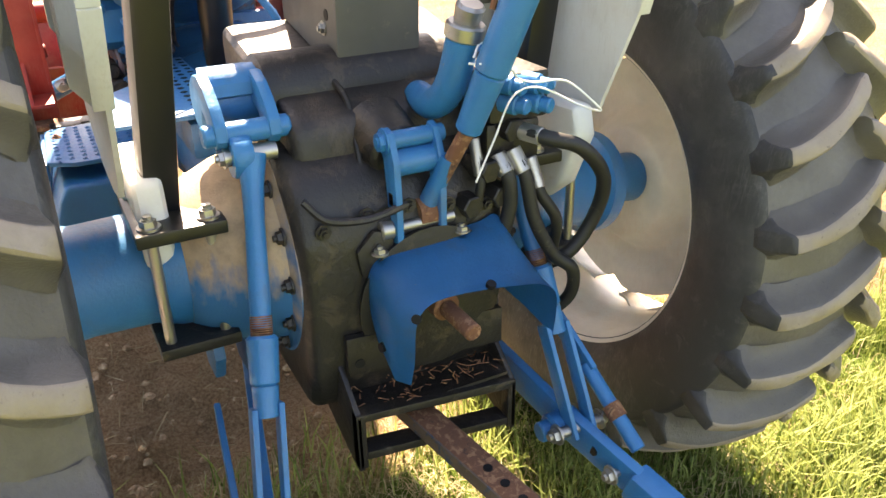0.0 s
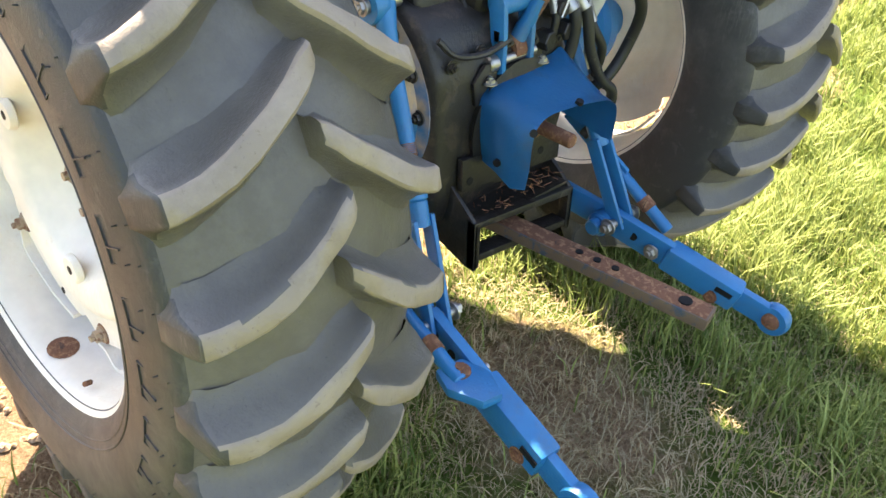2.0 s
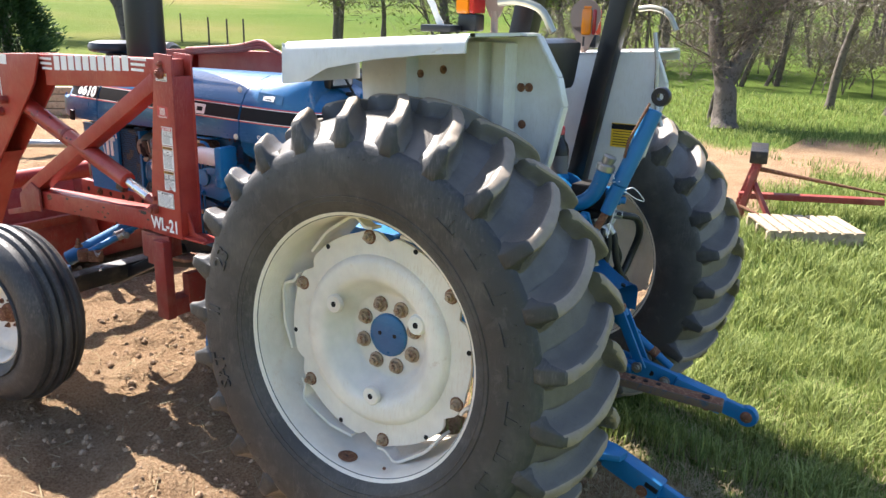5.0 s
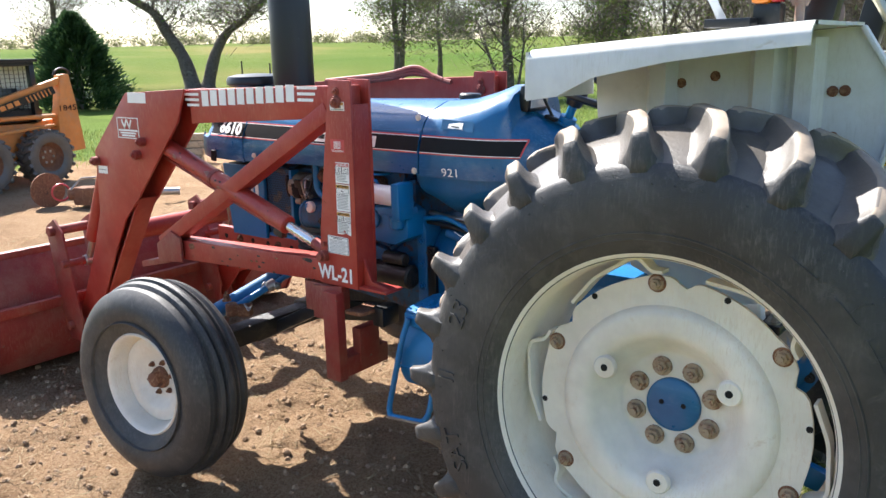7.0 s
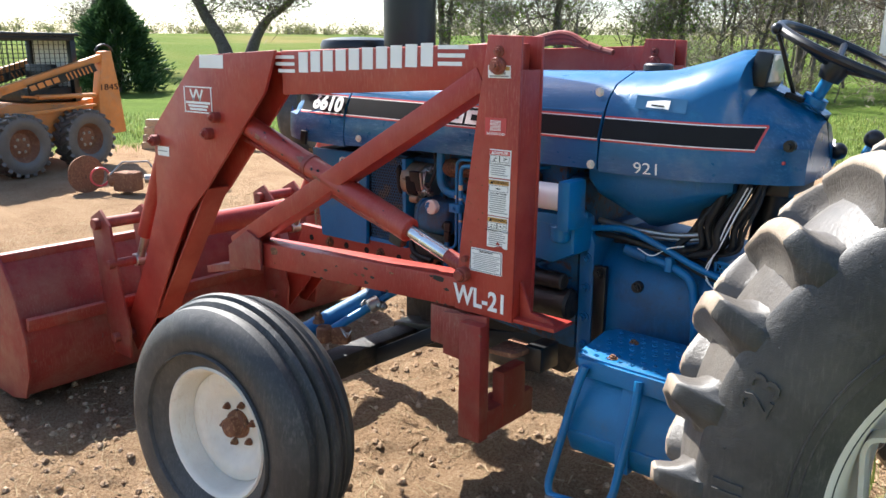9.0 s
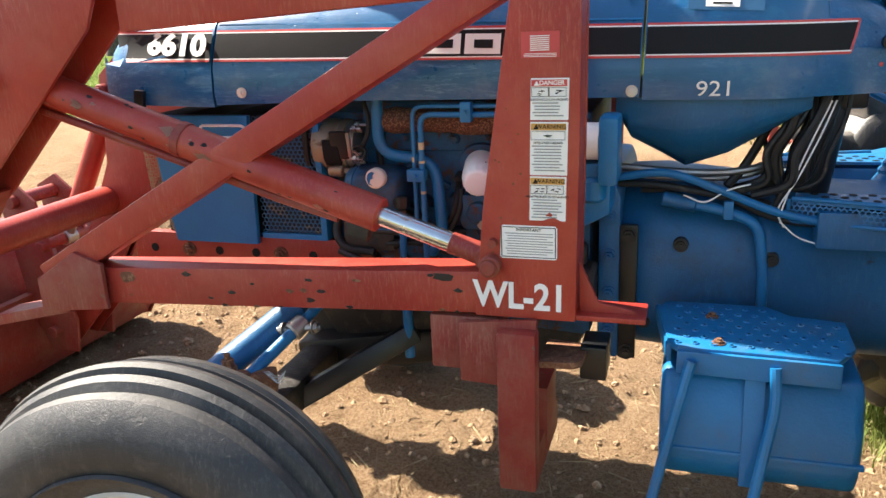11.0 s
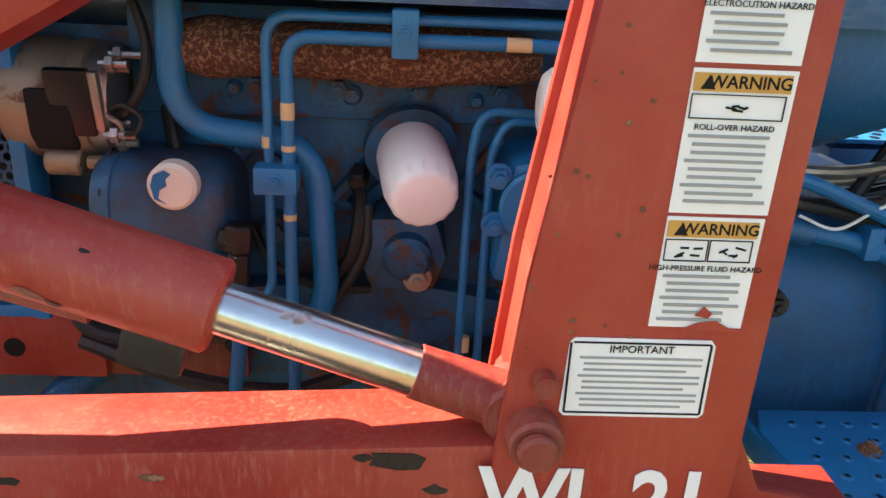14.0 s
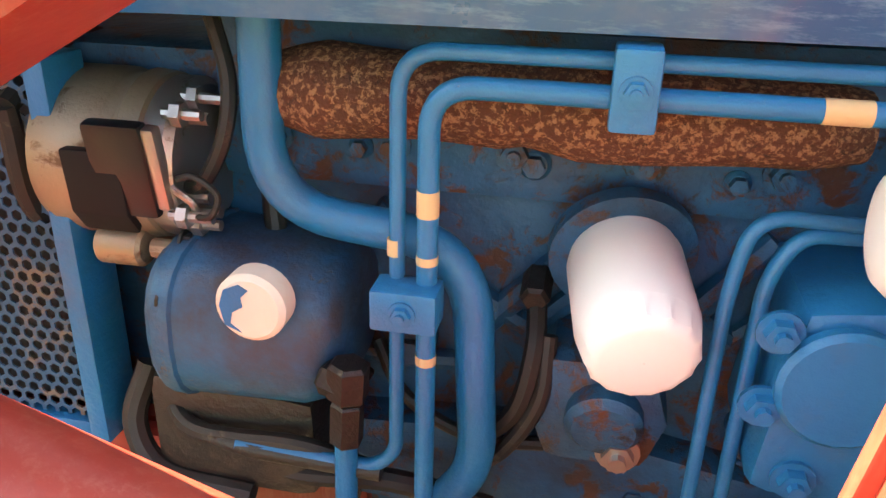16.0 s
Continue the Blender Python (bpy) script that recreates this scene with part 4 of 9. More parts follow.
hood_tank = part("tank_cover", tank, M_BLUE, tractor, "blue fuel tank cover and dash cowl")
# fuel tank belly under the hood
part("fuel_tank", loft(B(), [[(x, HY + w * math.cos(a), 1.285 - d * max(0, math.sin(a)) - 0.02) for a in [math.pi * k / 12 for k in range(13)]] + [(x, HY - w, 1.30), (x, HY + w, 1.30)] for x, w, d in ((-1.36, 0.24, 0.02), (-1.33, 0.26, 0.09), (-1.2, 0.265, 0.165), (-1.10, 0.255, 0.13), (-0.98, 0.22, 0.05), (-0.93, 0.18, 0.01))]), M_BLUE_CAST, tractor, "rounded blue fuel tank belly")
cap = lathe(B(), [(0.0005, 0.026), (0.04, 0.026), (0.047, 0.021), (0.049, 0.006), (0.044, 0.0), (0.0005, 0.0)], 32, "z", (-1.30, -0.04, 1.586))
part("fuel_cap", cap, M_BLACK, hood_tank, "black fuel filler cap")

# ---- exhaust and air cleaner ----
stack = lathe(B(), [(0.098, 1.50), (0.100, 1.52), (0.100, 1.85), (0.098, 2.6), (0.07, 2.64), (0.035, 2.66), (0.035, 2.95)], 40, "z", (-2.26, -0.19, 0))
part("exhaust_muffler", stack, M_BLACK, tractor, "tall black exhaust muffler with heat stains")
part("precleaner", lathe(B(), [(0.055, 1.5), (0.06, 1.63), (0.13, 1.64), (0.148, 1.65), (0.150, 1.672), (0.14, 1.690), (0.10, 1.700), (0.0005, 1.704)], 40, "z", (-2.60, -0.15, 0)), M_BLACK, tractor, "round black air precleaner")

# ---- driveline ----
secs = []
for x, w, h, zc in ((-1.36, 0.235, 0.215, 0.835), (-1.34, 0.262, 0.236, 0.835), (-1.25, 0.272, 0.240, 0.835), (-1.08, 0.262, 0.230, 0.828), (-1.02, 0.252, 0.222, 0.825), (-1.01, 0.262, 0.230, 0.825), (-0.99, 0.262, 0.230, 0.825), (-0.97, 0.246, 0.216, 0.822), (-0.60, 0.240, 0.212, 0.815), (-0.25, 0.240, 0.23, 0.80)):
    ring = []
    for j in range(28):
        a = 2 * math.pi * j / 28
        ca, sa = math.cos(a), math.sin(a)
        ring.append((x, -0.02 + w * math.copysign(abs(ca) ** 0.7, ca), zc + h * math.copysign(abs(sa) ** 0.7, sa)))
    secs.append(ring)
part("transmission", loft(B(), secs), M_BLUE_CAST, tractor, "large rounded blue cast transmission housing", 50)
for x, y, z in ((-1.285, -0.275, 0.715), (-1.20, -0.29, 0.93), (-1.12, -0.275, 0.73), (-0.99, -0.28, 0.90)):
    part("housing_bolt", hexbolt(rod(B(), (x, y + 0.04, z), (x, y, z), 0.020, 0.018, 18, 0.003), (x, y, z), (0, -1, 0), 0.013, 0.012), M_GREASE, tractor)
part("engine_block", prism(B(), [(-2.32, 0.72), (-1.42, 0.66), (-1.42, 1.26), (-2.32, 1.26)], -0.28, 0.18, "y", 0.02, 2), M_BLOCK, tractor, "engine block with peeling blue paint")
part("oil_pan", prism(B(), [(-2.3, 0.72), (-1.42, 0.68), (-1.5, 0.52), (-2.2, 0.56)], -0.2, 0.12, "y", 0.02, 2), M_GREASE, tractor)
part("rear_housing", prism(B(), [(-0.28, 0.52), (0.24, 0.52), (0.27, 0.62), (0.27, 0.93), (0.22, 1.04), (0.12, 1.08), (-0.28, 1.10)], -0.24, 0.22, "y", 0.04, 3), M_GREASE, tractor, "oily rear axle centre housing")
part("hydraulic_lift_cover", prism(B(), [(-0.35, 1.06), (0.17, 1.04), (0.15, 1.13), (0.06, 1.165), (-0.02, 1.185), (-0.35, 1.245)], -0.2, 0.34, "y", 0.03, 3), M_GREASE, tractor)
for s in (-1, 1):
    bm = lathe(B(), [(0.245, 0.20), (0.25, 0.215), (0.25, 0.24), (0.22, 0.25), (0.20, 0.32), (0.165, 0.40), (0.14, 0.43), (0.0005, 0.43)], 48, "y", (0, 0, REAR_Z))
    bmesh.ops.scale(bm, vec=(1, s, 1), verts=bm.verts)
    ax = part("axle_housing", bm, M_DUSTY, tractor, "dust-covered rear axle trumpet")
    bm = lathe(B(), [(0.139, 0.41), (0.135, 0.45), (0.118, 0.50), (0.115, 0.62), (0.12, 0.66), (0.14, 0.67), (0.14, 0.71), (0.07, 0.71), (0.07, 0.86)], 48, "y", (0, 0, REAR_Z))
    bmesh.ops.scale(bm, vec=(1, s, 1), verts=bm.verts)
    part("axle_sleeve", bm, M_BLUE_OLD, ax, "blue outer axle tube")
    if s > 0:
        ax.matrix_basis = Matrix.Translation((-0.02, 0, 0.0)) @ Matrix.Translation((0, 0.2, REAR_Z)) @ Matrix.Rotation(radians(4.5), 4, "Z") @ Matrix.Rotation(radians(-7.5), 4, "X") @ Matrix.Translation((0, -0.2, -REAR_Z))
part("front_axle", join(beam(B(), (-2.235, -0.9, 0.50), (-2.235, 0.9, 0.50), 0.10, 0.09, (1, 0, 0), 0.01), box(B(), (-2.235, 0, 0.57), (0.2, 0.3, 0.2), None, 0.02)), M_GREASE, tractor)
for fy in (-0.30, 0.22):
    part("frame_rail", box(B(), (-2.35, fy, 0.86), (0.9, 0.02, 0.10), None, 0.004), M_RED_WORN, loader)


# ---- fenders ----
def fender(s):
    """Inner panel with pressed ribs, a flat top with a drooping outer lip, a rolled rear edge."""
    right = s > 0
    wall = [(0.05, 1.03), (0.14, 1.04), (0.20, 1.075), (0.295, 1.295), (0.37, 1.57), (0.368, 1.62), (0.315, 1.745), (-0.38, 1.715), (-0.44, 1.66), (-0.42, 1.35), (-0.30, 1.10), (-0.12, 1.03)] if right else [(0.05, 1.03), (0.14, 1.05), (0.20, 1.11), (0.27, 1.25), (0.375, 1.42), (0.42, 1.61), (0.395, 1.70), (0.315, 1.825), (-0.38, 1.785), (-0.44, 1.70), (-0.42, 1.35), (-0.30, 1.10), (-0.12, 1.03)]
    y0 = s * 0.515
    lo, hi = min(y0, y0 + s * 0.010), max(y0, y0 + s * 0.010)
    f = part("fender", prism(B(), wall, lo, hi), M_WHITE, tractor, "white sheet-metal fender with ribs and dust")
    bm = B()
    for x, w, z0 in ((0.085, 0.05, 1.20), (0.19, 0.045, 1.30), (-0.22, 0.05, 1.25)):
        secs = []
        for z in (z0, z0 + 0.05, 1.60, 1.80 - 0.09 * right):
            d = 0.0 if z in (z0,) else 0.038
            secs.append([(x - w, y0 + s * 0.009, z), (x - w * 0.5, y0 + s * (0.010 + d), z), (x + w * 0.5, y0 + s * (0.010 + d), z), (x + w, y0 + s * 0.009, z)])
        loft(bm, secs)
    part("panel_rib", bm, M_WHITE, f)
    outline = wall[3:8] if not right else wall[3:7]
    bm = B()
    for (x0, z0), (x1, z1) in zip(outline, outline[1:]):
        beam(bm, (x0, y0 + s * 0.012, z0), (x1, y0 + s * 0.012, z1), 0.034, 0.012, (0, 1, 0), 0.004)
    part("rolled_edge", bm, M_WHITE, f)
    part("fender_top", prism(B(), [(-0.455, 1.70), (0.315, 1.744), (0.315, 1.752), (-0.455, 1.71)], 0.515, 0.885) if right else join(
        prism(B(), [(-0.455, 1.775), (0.288, 1.826), (0.288, 1.836), (-0.455, 1.786)], -0.885, -0.515), box(B(), (0.300, -0.56, 1.830), (0.028, 0.09, 0.008))), M_WHITE, f)
    # rounded outer lip that droops lower towards the front
    secs = []
    for x, zt, drop in ((-0.455, 1.781, 0.135), (-0.36, 1.787, 0.128), (-0.25, 1.795, 0.085), (-0.05, 1.809, 0.062), (0.15, 1.822, 0.052), (0.288, 1.831, 0.050)):
        prof = [(0.86, zt + 0.005), (0.885, zt + 0.004), (0.902, zt - 0.006), (0.911, zt - 0.022), (0.913, zt - drop), (0.905, zt - drop), (0.903, zt - 0.024), (0.895, zt - 0.010), (0.882, zt - 0.005), (0.86, zt - 0.005)]
        secs.append([(x * (1.08 if right and x > 0 else 1), s * y, z - (0.076 if right else 0)) for y, z in prof])
    part("fender_lip", loft(B(), secs), M_WHITE, f, "", 50)
    part("front_lip", prism(B(), [(s * 0.52, 1.645 - 0.07 * right), (s * 0.52, 1.775 - 0.07 * right), (s * 0.905, 1.780 - 0.07 * right), (s * 0.910, 1.650 - 0.07 * right)], -0.462, -0.452, "x"), M_WHITE, f)
    for x, z in ((0.255, 1.660), (0.285, 1.662), (0.265, 1.54), (0.20, 1.735), (-0.06, 1.70), (-0.16, 1.68)):
        part("fender_bolt", hexbolt(B(), (x, y0 + s * 0.009, z), (0, s, 0), 0.011, 0.010), M_RUST, f)
    # lower inner cowl
    part("inner_cowl", prism(B(), [(-0.03, 1.08), (0.20, 1.09), (0.22, 1.02), (0.165, 0.89), (0.08, 0.82), (-0.03, 0.80)] if right else [(-0.16, 1.06), (0.10, 1.06), (0.12, 0.90), (0.08, 0.78), (-0.02, 0.74), (-0.16, 0.78)], min(s * 0.44, s * 0.50), max(s * 0.44, s * 0.50), "y", 0.02, 3), M_WHITE, f)
    return f


fender_left, fender_right = fender(-1), fender(1)
dec = part("warning_decal", box(B(), (0.205, 0.507, 1.385), (0.115, 0.004, 0.105)), M_YELLOW, fender_right, "yellow warning decal")
part("decal_band", box(B(), (0.205, 0.5035, 1.423), (0.113, 0.003, 0.024)), M_INK, fender_right)
for k in range(6):
    part("print_line", box(B(), (0.205, 0.5038, 1.402 - 0.012 * k), (0.095, 0.003, 0.003)), M_INK, fender_right)

# ---- roll bar ----
for y in (-0.43, 0.43):
    a, b = (Vector((0.03, -0.45, 0.955)), Vector((0.31, -0.30, 2.72))) if y < 0 else (Vector((-0.02, 0.43, 0.955)), Vector((0.316, 0.43, 2.72)))
    post = part("roll_bar_post", beam(B(), a, b, 0.070, 0.085, (0, 1, 0), 0.014), M_BLACK, tractor, "black square roll bar post")
    part("base_plate", box(B(), (0.05, y, 0.965), (0.24, 0.17, 0.028), None, 0.005), M_BLACK, post)
    part("clamp_plate", box(B(), (0.05, y, 0.715), (0.24, 0.16, 0.026), None, 0.005), M_GREASE, post)
    for dx in (-0.09, 0.09):
        for dy in (-0.055, 0.055):
            bm = rod(B(), (0.05 + dx, y + dy, 0.70), (0.05 + dx, y + dy, 1.0), 0.011, seg=12)
            hexbolt(bm, (0.05 + dx, y + dy, 0.979), (0, 0, 1), 0.017, 0.018)
            part("clamp_bolt", bm, M_STEEL, post)
part("roll_bar_top", beam(B(), (0.315, -0.34, 2.72), (0.315, 0.47, 2.72), 0.085, 0.085, (0, 0, 1), 0.014), M_BLACK, tractor)
part("decal_square", box(B(), (0.235, -0.395, 2.09), (0.05, 0.003, 0.03), Matrix.Rotation(-0.18, 3, "Y")), M_DECAL, tractor)

# ---- lamps on the fenders ----
M_PLATE = material("tarnished_zinc_plate", (0.36, 0.25, 0.19), 0.6, 0.0, second=(0.36, 0.20, 0.13), wear=0.38, fine=14, bump=0.05)
M_ZINC = material("yellow_zinc_tube", (0.55, 0.52, 0.40), 0.3, 0.8, second=(0.4, 0.32, 0.2), wear=0.36, fine=10, bump=0.0)
for s in (-1, 1):
    foot = part("lamp_stalk", box(B(), (0.10, s * 0.60, 1.862), (0.07, 0.055, 0.055), None, 0.008), M_BLACK, tractor)
    part("flasher_lens", join(box(B(), (0.085, s * 0.60, 1.945), (0.050, 0.075, 0.115), None, 0.014), box(B(), (0.088, s * 0.60, 2.008), (0.040, 0.060, 0.012), None, 0.004)), M_AMBER, foot, "amber flasher lens")
    part("tail_lens", box(B(), (0.122, s * 0.60, 1.945), (0.020, 0.072, 0.11), None, 0.008), material("red_lens", (0.45, 0.02, 0.02), 0.15, bump=0.0), foot, "red tail lens")
    # round plate bracket behind the lamp
    cx, cy, cz = (0.165, -0.565, 2.03) if s < 0 else (-0.04, 0.53, 1.89)
    bm = lathe(B(), [(0.0005, -0.003), (0.075, -0.003), (0.075, 0.003), (0.0005, 0.003)], 32, "y", (cx, cy, cz))
    prism(bm, [(cx - 0.065, cz - 0.045), (cx + 0.065, cz - 0.045), (cx + 0.02, cz - 0.15), (cx - 0.015, cz - 0.15)], cy - 0.003, cy + 0.003, "y")
    rod(bm, (cx + 0.002, cy, cz - 0.20), (cx + 0.002, cy, cz - 0.13), 0.012)
    part("sign_plate", bm, M_PLATE, tractor, "dull round metal bracket plate")
    if s > 0:
        foot.matrix_basis = Matrix.Translation((0, 0, -0.08)) @ RIGHT_SIDE
    pts = smooth_line([(0.19, s * 0.58, 1.925), (0.26, s * 0.57, 1.93), (0.33, s * 0.555, 1.905), (0.375, s * 0.55, 1.838)], 6)
    part("lamp_cable", tube(B(), pts, 0.012, 10), M_ZINC, tractor, "grey sheathed cable")
pts = smooth_line([(0.30, 0.50, 1.83), (0.325, 0.495, 1.70), (0.335, 0.495, 1.55), (0.37, 0.495, 1.44)], 6)
part("lamp_cable", tube(B(), pts, 0.010, 8), M_STEEL, tractor)
# torn white ribbon tied by the lamp
bm = B()
pts = smooth_line([(-0.02, -0.60, 1.84), (-0.05, -0.60, 1.90), (-0.09, -0.59, 1.96), (-0.08, -0.60, 2.05), (-0.11, -0.58, 2.14)], 6)
loft(bm, [[(p.x - 0.012, p.y, p.z), (p.x + 0.012, p.y + 0.004 * math.sin(i), p.z + 0.004), (p.x + 0.012, p.y + 0.003 + 0.004 * math.sin(i), p.z + 0.004), (p.x - 0.012, p.y + 0.003, p.z)] for i, p in enumerate(pts)])
part("ribbon", bm, M_DECAL, tractor, "torn white ribbon")
part("fender_box", box(B(), (0.02, -0.64, 1.842), (0.12, 0.10, 0.022), None, 0.004), M_BLACK, tractor)

fender_right.matrix_basis = Matrix.Translation((0.035, -0.02, 0)) @ Matrix.Rotation(radians(4.5), 4, "Z")
bt = thing("oil_bottle", "black plastic oil bottle with a red cap", "bottle", (-0.01, 0.305, 1.19))
part("bottle_body", lathe(B(), [(0.0005, 1.19), (0.036, 1.19), (0.040, 1.196), (0.040, 1.32), (0.034, 1.345), (0.018, 1.37), (0.016, 1.395), (0.0005, 1.395)], 28, "z", (-0.01, 0.305, 0)), M_BLACK, bt)
part("cap", lathe(B(), [(0.0005, 1.425), (0.015, 1.425), (0.018, 1.42), (0.018, 1.39), (0.0005, 1.39)], 20, "z", (-0.01, 0.305, 0)), M_PINSTRIPE, bt, "red screw cap")
part("bottle_label", lathe(B(), [(0.0408, 1.215), (0.0408, 1.30)], 28, "z", (-0.01, 0.305, 0), caps=False), material("grey_label", (0.16, 0.15, 0.15), 0.5), bt, "faded grey label")
# ---- seat pedestal and platform ----
ped = part("seat_pedestal", prism(B(), [(-0.34, 1.245), (0.02, 1.180), (0.04, 1.58), (-0.34, 1.58)], -0.045, 0.145, "y", 0.006), material("grey_pedestal_paint", (0.075, 0.075, 0.075), 0.5, second=(0.15, 0.13, 0.11), wear=0.33, fine=15, bump=0.08), tractor, "dark grey steel seat pedestal")
for z in (1.30, 1.36, 1.42):
    part("adjuster_hole", rod(B(), (-0.03, -0.0465, z), (-0.03, -0.044, z), 0.012, seg=12), M_INK, ped)
part("pedestal_bolt", hexbolt(B(), (-0.05, -0.045, 1.27), (0, -1, 0), 0.012, 0.01), M_STEEL, ped)
seat = part("seat", join(box(B(), (-0.2, 0.05, 1.62), (0.42, 0.44, 0.09), None, 0.03), box(B(), (0.03, 0.05, 1.70), (0.10, 0.42, 0.20), Matrix.Rotation(0.15, 3, "Y"), 0.03)), M_BLACK, tractor, "black vinyl seat")
def hex_sheet(bm, at, u, v, nu, nv, pitch, wave=0.0):
    """A punched sheet: a ring of metal round each six-sided hole, laid along u and v from at."""
    at, u, v = Vector(at), Vector(u).normalized(), Vector(v).normalized()
    n = u.cross(v)
    for i in range(nu):
        for j in range(nv):
            c = at + u * (pitch * (i + 0.5 * (j % 2))) + v * (pitch * 0.866 * j)
            if wave:
                c += n * wave * math.sin(2 * math.pi * pitch * (i + 0.5 * (j % 2)) / 0.045)
            out = [c + (u * math.cos(a) + v * math.sin(a)) * pitch * 0.577 for a in [math.pi / 6 + math.pi / 3 * k for k in range(6)]]
            hole = [c + (u * math.cos(a) + v * math.sin(a)) * pitch * 0.40 for a in [math.pi / 6 + math.pi / 3 * k for k in range(6)]]
            o, h = [bm.verts.new(p) for p in out], [bm.verts.new(p) for p in hole]
            hb = [bm.verts.new(p - n * 0.0015) for p in hole]
            for k in range(6):
                m = (k + 1) % 6
                bm.faces.new((o[k], o[m], h[m], h[k]))
                bm.faces.new((h[k], h[m], hb[m], hb[k]))
    return bm


for s in (-1, 1):
    outline = [(-0.94, 0.20), (-0.94, 0.275), (-0.72, 0.335), (-0.56, 0.50), (-0.30, 0.50), (-0.30, 0.20)]
    plat = part("foot_platform", prism(B(), [(x, s * y) for x, y in outline], 1.040, 1.050, "z", 0.003), M_BLUE_OLD, tractor, "blue foot platform with a dusty top")
    bm = B()
    for i in range(14):
        for j in range(3):
            rod(bm, (-0.90 + 0.042 * i + 0.02 * (j % 2), s * (0.215 + 0.03 * j), 1.0505), (-0.90 + 0.042 * i + 0.02 * (j % 2), s * (0.215 + 0.03 * j), 1.0515), 0.010, seg=6)
    tagged(part("grip_hole", bm, M_INK, plat), kind="stuff")
    part("platform_riser", hex_sheet(B(), (-0.955, s * 0.272, 1.008), (0.97, s * 0.25, 0), (0, 0, 1), 22, 4, 0.0125), M_BLUE_OLD, plat, "punched blue riser")
    part("riser_frame", tube(B(), bend_line([(-0.962, s * 0.271, 1.052), (-0.962, s * 0.271, 0.998), (-0.68, s * 0.345, 0.998), (-0.68, s * 0.345, 1.052), (-0.955, s * 0.272, 1.052)], 0.01), 0.0055, 8), M_BLUE_OLD, plat)
    part("platform_stay", box(B(), (-0.60, s * 0.26, 0.985), (0.60, 0.10, 0.09), None, 0.01), M_BLUE_CAST, plat)
# ---- controls ----
for x, y, kx, ky, kz in ((-0.60, 0.02, -0.63, -0.083, 1.42), (-0.67, 0.10, -0.757, 0.076, 1.362)):
    bm = lathe(B(), [(0.045, 1.005), (0.048, 1.02), (0.035, 1.04), (0.036, 1.05), (0.028, 1.06), (0.029, 1.07), (0.022, 1.08), (0.022, 1.10), (0.012, 1.12)], 20, "z", (x, y, 0))
    lever = part("gear_lever", tube(bm, smooth_line([(x, y, 1.10), (x + 0.01, y - 0.01, 1.20), (kx - 0.02, ky, kz - 0.08), (kx, ky, kz)], 6), 0.011, 10), M_BLUE_OLD, tractor, "blue gear lever with rubber boot")
    bm = B()
    bmesh.ops.create_uvsphere(bm, u_segments=20, v_segments=12, radius=0.026, matrix=Matrix.Translation((kx, ky, kz)))
    part("knob", bm, M_BLACK, lever, "black ball knob")
axis_d = Vector((0.42, 0, 0.91)).normalized()
col0 = Vector((-0.845, -0.08, 1.41))
hub = Vector((-0.735, -0.10, 1.63))
part("steering_column", rod(rod(B(), col0, col0 + axis_d * 0.13, 0.040, 0.034, 20), col0 + axis_d * 0.10, hub - axis_d * 0.03, 0.017, seg=14), M_BLUE_OLD, tractor)
wm = Matrix.Translation(hub) @ axis_d.to_track_quat("Z", "Y").to_matrix().to_4x4()
bm = B()
tube(bm, [(0.185 * math.cos(2 * math.pi * k / 48), 0.185 * math.sin(2 * math.pi * k / 48), 0.02) for k in range(49)], 0.013, 10, False)
for a in (0.3, 2.4, 4.5):
    rod(bm, (0.02 * math.cos(a), 0.02 * math.sin(a), -0.02), (0.18 * math.cos(a), 0.18 * math.sin(a), 0.02), 0.010, seg=8)
lathe(bm, [(0.0005, -0.06), (0.03, -0.06), (0.038, -0.03), (0.036, 0.0), (0.0005, 0.008)], 20, "z")
bmesh.ops.transform(bm, matrix=wm, verts=bm.verts)
wheel_ob = part("steering_wheel", bm, M_BLACK, tractor, "black three-spoke steering wheel")
bm = rod(rod(B(), (0.155, -0.10, 0.02), (0.155, -0.10, 0.085), 0.009, seg=10), (0.155, -0.10, 0.065), (0.155, -0.10, 0.105), 0.024, 0.020, 16, 0.005)
bmesh.ops.transform(bm, matrix=wm, verts=bm.verts)
part("spinner_knob", bm, M_BLACK, wheel_ob, "black spinner knob")
bm = tube(B(), [(-0.84, -0.12, 1.53), (-0.86, -0.20, 1.66), (-0.87, -0.22, 1.70)], 0.006, 8)
bmesh.ops.create_uvsphere(bm, u_segments=12, v_segments=8, radius=0.016, matrix=Matrix.Translation((-0.872, -0.224, 1.712)))
part("throttle_lever", bm, M_BLACK, tractor)
# work lamp let into the cowl
lamp = part("work_lamp", box(B(), (-0.922, -0.155, 1.615), (0.05, 0.16, 0.10), Matrix.Rotation(0.12, 3, "Y"), 0.014), M_BLACK, hood_tank, "black framed work lamp")
part("lamp_glass", box(B(), (-0.897, -0.155, 1.618), (0.008, 0.13, 0.078), Matrix.Rotation(0.12, 3, "Y"), 0.010), material("lamp_glass", (0.55, 0.57, 0.58), 0.1, bump=0.05, coat=0.6), hood_tank)
part("key_switch", rod(rod(B(), (-0.80, -0.285, 1.42), (-0.80, -0.305, 1.42), 0.016, seg=14), (-0.80, -0.300, 1.42), (-0.80, -0.325, 1.42), 0.008), M_BLACK, hood_tank)
part("red_pull", box(B(), (-0.83, -0.285, 1.372), (0.05, 0.012, 0.010), Matrix.Rotation(-0.3, 3, "Z"), 0.003), M_PINSTRIPE, hood_tank)
